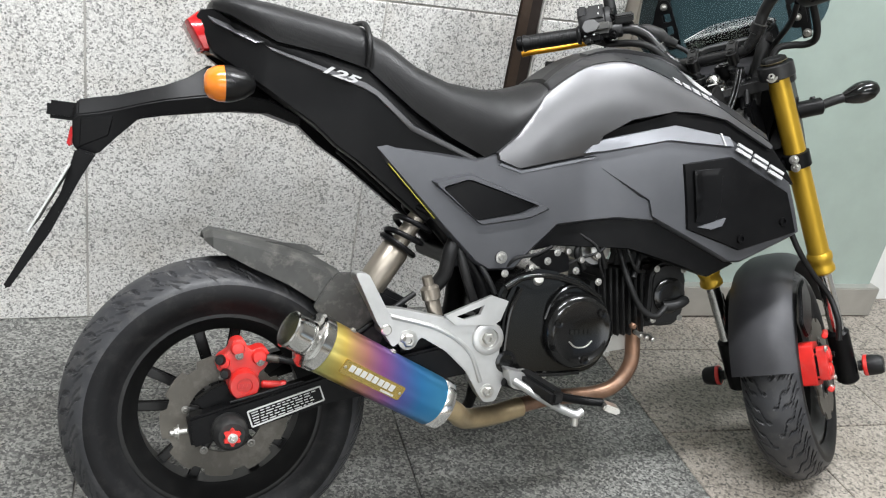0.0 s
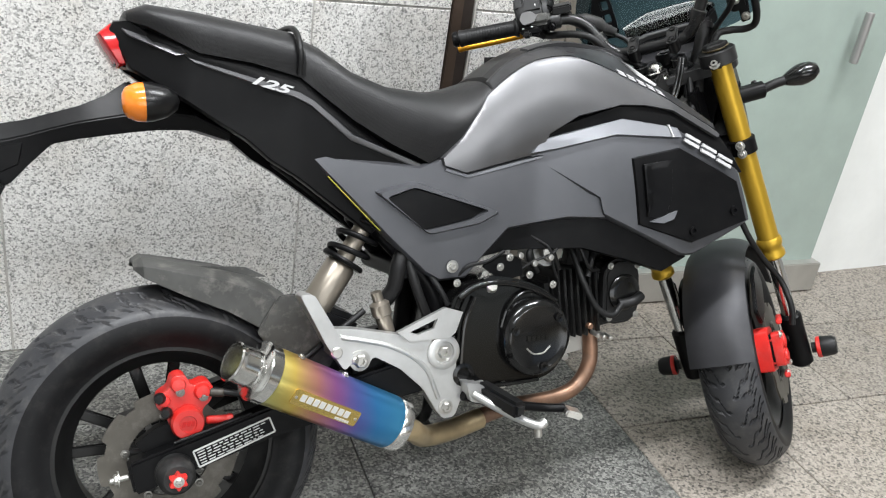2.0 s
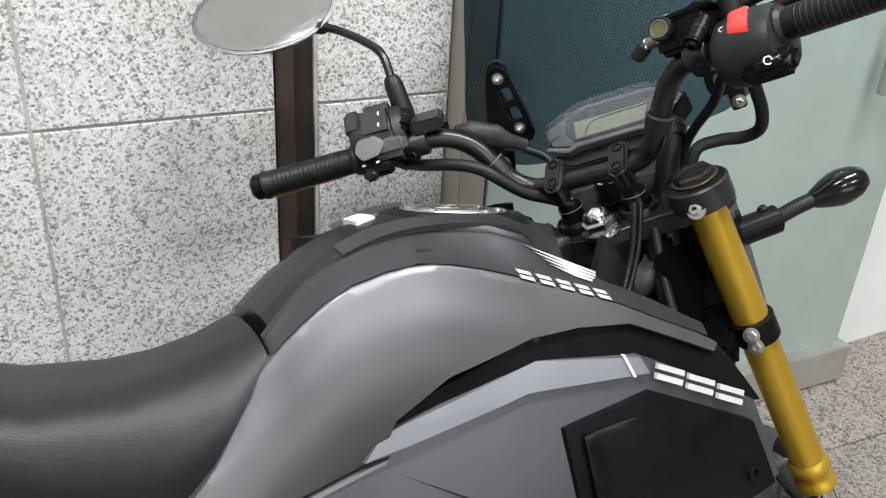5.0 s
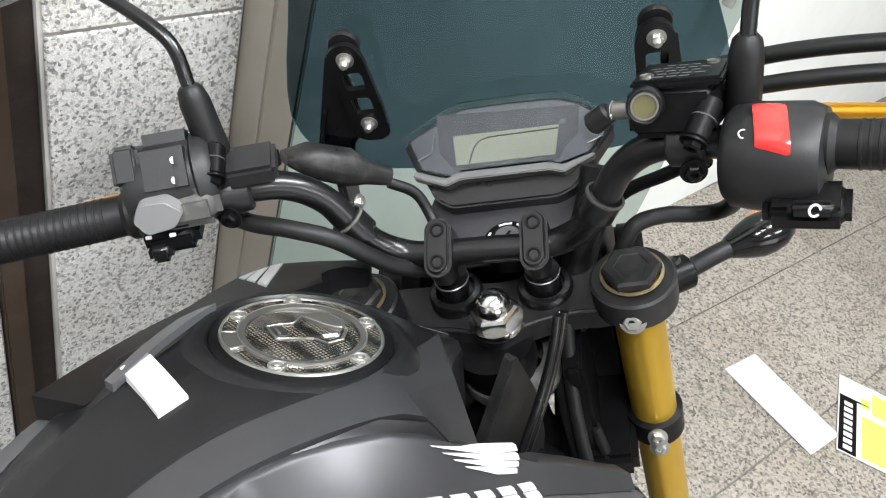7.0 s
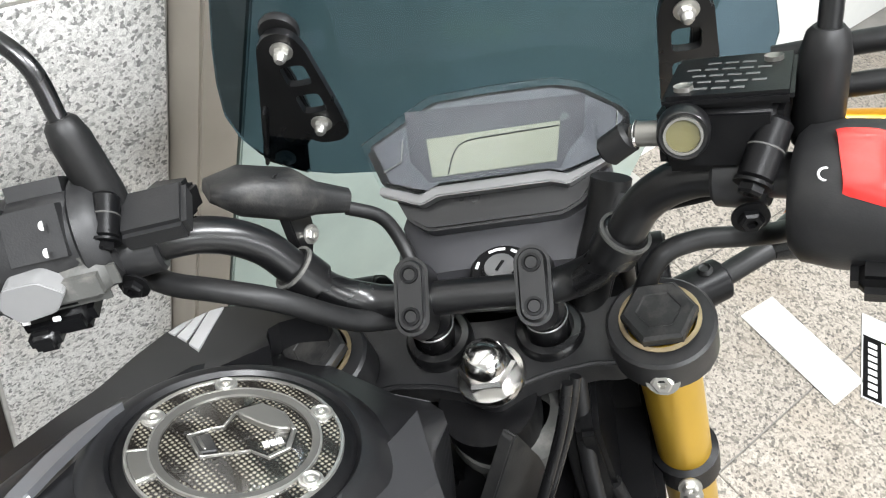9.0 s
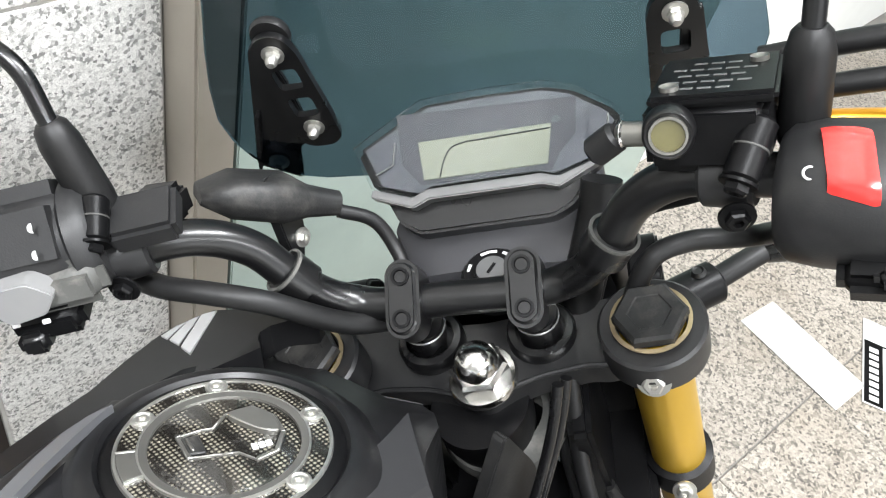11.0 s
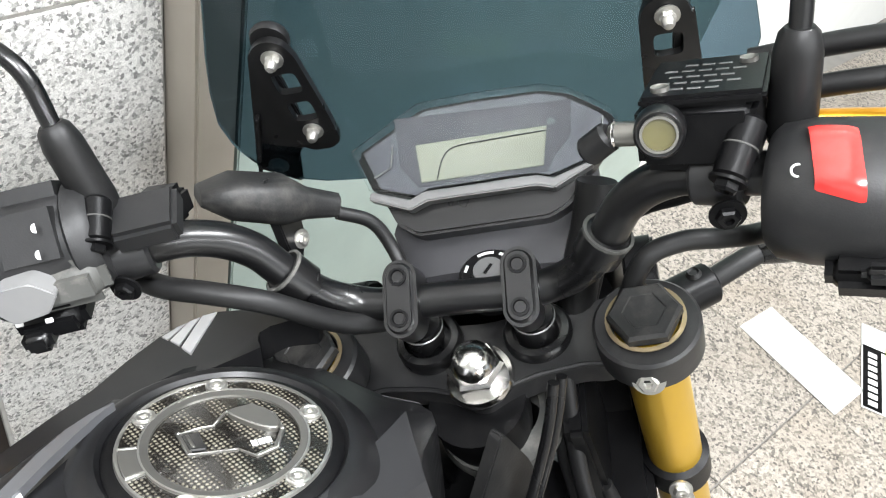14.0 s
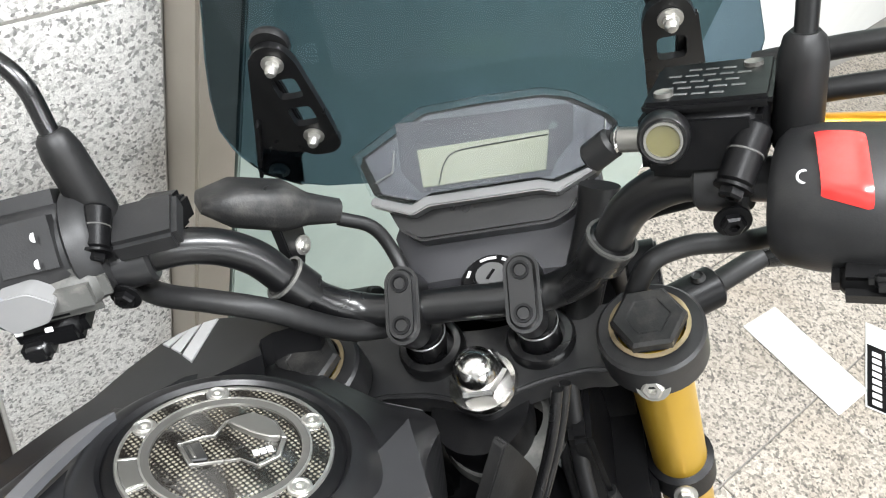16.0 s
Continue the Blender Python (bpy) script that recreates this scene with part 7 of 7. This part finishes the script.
for s in (-1, 1):
    y = s * 0.122
    o = Vector((1.046, 0, 0.928))
    bv = Vector((-0.5, 0, 0.866))
    q1, q2 = o + bv * 0.0, o + bv * 0.1
    face5 = Matrix.Translation((q1.x, y, q1.z)) @ pose(0, 0, 0, 0, -30, 0) @ pose(0, 0, 0, 0, 0, -90)
    outline5 = [(-0.017, 0.012), (-0.0165, 0.002), (-0.008, -0.005), (0.008, -0.005), (0.0165, 0.002), (0.017, 0.03), (0.015, 0.088), (0.011, 0.1), (0.003, 0.105), (-0.006, 0.104), (-0.014, 0.098), (-0.017, 0.086)]
    slots5 = [rounded([(-0.009, v5), (0.009, v5), (0.009, v5 + 0.019), (-0.009, v5 + 0.019)], 0.004, 2) for v5 in (0.028, 0.056)]
    bm_ = bmesh.new()
    rims5 = [[bm_.verts.new((x5, -0.003, z5)) for x5, z5 in loop5] for loop5 in [rounded(outline5, 0.004, 2)] + slots5]
    edges5 = [bm_.edges.new((loop5[k5], loop5[(k5 + 1) % len(loop5)])) for loop5 in rims5 for k5 in range(len(loop5))]
    bmesh.ops.triangle_fill(bm_, use_beauty=True, edges=edges5)
    for vtx in bmesh.ops.extrude_face_region(bm_, geom=bm_.faces[:])["geom"]:
        if isinstance(vtx, bmesh.types.BMVert):
            vtx.co.y += 0.006
    bmesh.ops.transform(bm_, matrix=face5, verts=bm_.verts)
    br = upper("windscreen_bracket", bm_, "satin", "black slotted windscreen bracket", shift=(0.01, -0.013, 0.006) if s > 0 else (0.002, -0.026, -0.008))
    if s > 0:
        part("bracket_leg", plate(rounded([(-0.01, 0.096), (-0.02, 0.09), (-0.044, 0.03), (-0.066, -0.024), (-0.036, -0.048), (-0.024, -0.012), (-0.008, 0.0), (-0.006, 0.06)], 0.003, 2), 0.004, 0.009, 0.001, m=face5), "satin", br)
        part("leg_rib", plate(rounded([(-0.039, 0.036), (-0.036, 0.035), (-0.059, -0.022), (-0.062, -0.021)], 0.001, 1), -0.004, 0.005, 0.0006, m=face5), "satin", br)
    else:
        part("bracket_leg", plate(rounded([(0.004, 0.08), (0.017, 0.085), (0.022, 0.03), (0.02, -0.03), (0.002, -0.032), (0.002, 0.03)], 0.003, 2), 0.004, 0.009, 0.001, m=face5), "satin", br)
    part("leg_bolt", hexbolt(face5 @ Vector((-0.046, 0.003, -0.022) if s > 0 else (0.012, 0.004, -0.02)), face5.to_3x3() @ Vector((0, -1, 0)), 0.0055), "zinc", br)
    part("washer", turned([(0.0, 0.0), (0.013, 0.0), (0.014, 0.003), (0.013, 0.007), (0, 0.007)], face5 @ Vector((0, 0.011, 0.098)), face5 @ Vector((0, -1, 0.098)), 28), "rubber_black", br)
    for kk in (0.15, 0.88):
        c = q1.lerp(q2, kk)
        t = bmesh.new()
        hexbolt((c.x - 0.004, y, c.z), (-0.866, 0, -0.5), 0.0052, t)
        turned([(0.0042, 0.004), (0.0042, 0.008), (0.0026, 0.0105), (0, 0.011)], Vector((c.x - 0.004, y, c.z)), Vector((c.x - 0.004, y, c.z)) + Vector((-0.866, 0, -0.5)), 16, t)
        part("dome_nut", t, "zinc", br)
for y in (-0.055, 0.055):
    steered("headlight_bracket", box((0.016, 0.085, 0.15), frame_to(fork_at(0.47, y), fork_at(0.6, y)) @ pose(0, 0, 0.06) @ pose(0, 0, 0, 0, 0, 0), 0.004), "plastic", "black headlight bracket between the forks")
hl = steered("headlight", loft([(1.03, [(0, 0.86), (0.07, 0.85), (0.09, 0.78), (0.06, 0.70)]), (1.10, [(0, 0.87), (0.075, 0.86), (0.1, 0.78), (0.06, 0.68)]), (1.15, [(0, 0.83), (0.05, 0.82), (0.07, 0.77), (0.04, 0.71)])]), "plastic", "black headlight shell")

for s in (-1, 1):
    wing5 = part("side_cowl", plate(rounded([(1.01, 0.82), (1.04, 0.84), (1.075, 0.82), (1.09, 0.77), (1.085, 0.69), (1.05, 0.61), (1.02, 0.62), (1.01, 0.7)], 0.012), s * 0.1, s * 0.124, 0.006, 3), "cowl", hl, "black cowl beside the fork leg")
    part("cowl_screw", turned([(0.0, 0.0015), (0.003, 0.0015), (0.005, 0.003), (0.0065, 0.0)], (1.06, s * 0.124, 0.78), (1.06, s, 0.78), 18), "plastic", wing5)
part("nacelle", box((0.05, 0.21, 0.12), pose(1.07, 0, 0.72, 0, 10, 0), 0.02, 3), "plastic", hl)

harness = upper("wiring_harness", tube([(0.99, -0.094, 0.9), (0.986, -0.088, 0.875), (0.983, -0.078, 0.845), (0.98, -0.068, 0.81), (0.98, -0.06, 0.76)], 0.0135, 16), "rubber_black", "black sleeved wiring harness beside the instrument")
part("sleeve_end", turned([(0.0135, 0.0), (0.0152, 0.001), (0.0152, 0.012), (0.0135, 0.014)], (0.9915, -0.0955, 0.893), (0.986, -0.087, 0.87), 24), "satin", harness)

# front signals
for s in (-1, 1):
    c = Vector((1.112, s * 0.205, 0.772 if s < 0 else 0.745))
    out = Vector((0.35, s * 1.0, 0.16)).normalized()
    shell = turned([(0.0, -0.004), (0.011, -0.002), (0.017, 0.012), (0.0215, 0.026), (0.022, 0.038), (0.019, 0.052), (0.012, 0.063), (0.0, 0.068)], c, c + out, 28)
    body = steered("front_turn_signal", shell, "gloss", "black front turn signal on a short stalk")
    part("orange_lens", turned([(0.0185, 0.0), (0.018, 0.008), (0.012, 0.014), (0.0, 0.016)], c + out * 0.035 + Vector((0.012, 0, 0)), c + out * 0.035 + Vector((1, 0, 0)), 28), "orange", body)
    part("stalk", tube([c + out * 0.004, c - out * 0.02 + Vector((-0.004, 0, 0)), c - out * 0.05 + Vector((-0.006, 0, -0.003))], 0.0095, 14), "rubber_black", body)
    part("stalk_base", rod(c - out * 0.045 + Vector((-0.006, 0, -0.003)), (1.065, s * 0.112, 0.758), 0.0175), "plastic", body)
    part("stalk_screw", turned([(0.0, 0.002), (0.003, 0.002), (0.0045, 0.0035), (0.0065, 0.0)], (1.079, s * 0.15, 0.7785), (1.055, s * 0.148, 0.85), 18), "cap_worn", body)

# socket on the bar, with its cable
ch = loft([(0.0, [(0, 0.004), (0.012, 0.003), (0.014, 0), (0.012, -0.004)]), (0.02, [(0, 0.013), (0.016, 0.011), (0.02, 0.0), (0.014, -0.01)]), (0.055, [(0, 0.015), (0.015, 0.012), (0.019, 0.0), (0.013, -0.011)]), (0.072, [(0, 0.009), (0.009, 0.007), (0.011, 0.0), (0.008, -0.008)]), (0.095, [(0, 0.007), (0.0065, 0.005), (0.008, 0.0), (0.006, -0.006)])])
bmesh.ops.transform(ch, matrix=Matrix.Translation((0.924, 0.147, 0.952)) @ pose(0, 0, 0, 0, 24, -56) @ Matrix.Diagonal((0.96, 1.12, 1.15, 1)), verts=ch.verts)
chg = upper("power_socket", ch, "cap_worn", "dark rubber-capped power socket on the bar", smooth=70)
part("mount_plate", plate(rounded([(0.93, 0.952), (0.965, 0.945), (0.97, 0.9), (0.95, 0.88), (0.938, 0.9)], 0.006), 0.105, 0.112, 0.001), "satin", chg)
part("mount_screw", hexbolt((0.955, 0.103, 0.9), (-0.5, -1, 0), 0.0045), "zinc", chg)
part("mount", box((0.026, 0.03, 0.022), pose(0.90, 0.158, 0.956), 0.005, 3), "plastic", chg)
part("cable", tube([(0.968, 0.078, 0.91), (0.978, 0.06, 0.896), (0.978, 0.05, 0.875), (0.965, 0.04, 0.85), (0.955, 0.03, 0.82)], 0.0048, 12), "rubber_black", chg)
br = upper("mirror_bracket", box((0.032, 0.038, 0.016), Matrix.Translation(bar_at(0.165, 1) + Vector((-0.003, -0.016, 0.013))) @ pose(0, 0, 0, 0, -28, 16), 0.003, 2), "switch_grey", "black moulded bracket on the bar", shift=(0, 0, 0.006))
for pts, r in ((((0.905, 0.265, 0.983), (0.892, 0.225, 0.967), (0.889, 0.19, 0.949), (0.877, 0.16, 0.938), (0.875, 0.13, 0.929), (0.882, 0.1, 0.913), (0.91, 0.07, 0.876), (0.95, 0.03, 0.84), (0.96, 0.0, 0.75)), 0.0072), (((0.90, -0.175, 0.925), (0.95, -0.15, 0.905), (0.99, -0.10, 0.87), (0.99, -0.06, 0.78)), 0.0055), (((0.925, -0.19, 0.985), (0.91, -0.24, 0.988), (0.896, -0.29, 0.986), (0.884, -0.33, 0.98)), 0.006), (((0.915, -0.19, 0.968), (0.901, -0.24, 0.97), (0.888, -0.29, 0.968), (0.876, -0.33, 0.962)), 0.006), (((0.94, -0.055, 0.80), (0.93, -0.05, 0.72), (0.92, -0.055, 0.64)), 0.006), (((0.95, -0.045, 0.80), (0.945, -0.04, 0.72), (0.93, -0.05, 0.62)), 0.006)):
    steered("control_cable", tube(pts, r, 12), "rubber_black", "black control cable")

# ---------------------------------------------------------------- papers on the floor
pp = bmesh.new()
for x, y in ((1.982, 1.505), (2.098, 1.489), (2.062, 1.245), (1.947, 1.259)):
    pp.verts.new((x, y, 0.0025))
pp.verts.ensure_lookup_table()
f = pp.faces.new(pp.verts[:])
g = bmesh.ops.extrude_face_region(pp, geom=[f])
for vtx in g["geom"]:
    if isinstance(vtx, bmesh.types.BMVert):
        vtx.co.z = 0.004
tagged(part("sheet_of_paper", pp, "paper", None, smooth=0), "blank white sheet of paper lying on the floor", "paper")
LABEL = pose(2.163, 1.213, 0.003, 0, 0, 23.6)
tag = tagged(part("paper_label", box((0.25, 0.15, 0.002), LABEL, 0.0005, 1), "paper", None, smooth=0), "white paper label with lime print lying on the floor", "paper")
part("black_band", box((0.175, 0.04, 0.001), LABEL @ pose(-0.035, 0.052, 0.0018)), "plastic", tag, smooth=0)
for x, y, sx, sy in ((-0.05, -0.012, 0.13, 0.062), (0.07, -0.03, 0.07, 0.05), (0.06, 0.012, 0.03, 0.02)):
    part("lime_patch", box((sx, sy, 0.001), LABEL @ pose(x, y, 0.0018)), "lime", tag, smooth=0)
for i in range(8):
    part("character", box((0.013, 0.02, 0.001), LABEL @ pose(-0.108 + 0.02 * i, 0.052, 0.003)), "mark", tag, smooth=0)
part("corner_band", box((0.004, 0.07, 0.001), LABEL @ pose(0.055, 0.038, 0.0018)), "plastic", tag, smooth=0)

# ---------------------------------------------------------------- slabs of wall and floor
def slab(name, parent, mesh, m):
    ob = new(name, mesh)
    ob.parent = parent
    ob.matrix_basis = m
    return ob


def slab_mesh(sx, sy, sz, mat, bevel=0.0015):
    b = box((sx, sy, sz), None, bevel, 1)
    me = bpy.data.meshes.new("slab")
    b.to_mesh(me)
    b.free()
    me.materials.append(M[mat])
    return me


JX, JZ = 0.324, 0.785
meshes = {}
for row, (z0, z1) in enumerate(((0.0, JZ), (JZ, 1.45), (1.45, 2.2), (2.2, 3.2))):
    for col in range(-6, 2):
        x0, x1 = JX + (col - 1) * 0.612, JX + col * 0.612
        x1 = min(x1, 0.646)
        if x1 - x0 < 0.05:
            continue
        key = (round(x1 - x0, 3), round(z1 - z0, 3))
        if key not in meshes:
            meshes[key] = slab_mesh(key[0] - 0.004, 0.02, key[1] - 0.004, "granite_wall")
        slab("slab", wall_north, meshes[key], pose((x0 + x1) / 2, WALL + 0.01 + random.uniform(-0.0008, 0.0008), (z0 + z1) / 2))
for z0, z1 in ((0.0, 0.787), (0.787, 1.45), (1.45, 2.2), (2.2, 3.2)):
    slab("slab", wall_pier, slab_mesh(0.217, 0.02, z1 - z0 - 0.004, "granite_wall"), pose(0.819, WALL + 0.01, (z0 + z1) / 2))

light, dark = slab_mesh(0.342, 0.342, 0.02, "granite_floor"), slab_mesh(0.607, 0.607, 0.02, "granite_dark")
GRID = pose(0.925, 1.39, 0, 0, 0, -4.5)
for i in range(0, 12):
    for j in range(-16, 2):
        slab("floor_slab", ground, light, GRID @ pose(0.345 * (i + 0.5), 0.345 * (j + 0.5), -0.01 + random.uniform(-0.0006, 0.0006)))
for i in range(-8, 0):
    for j in range(-9, 1):
        slab("floor_slab", ground, dark, GRID @ pose(0.61 * (i + 0.5), 0.2 + 0.61 * (j + 0.5), -0.01 + random.uniform(-0.0006, 0.0006)))
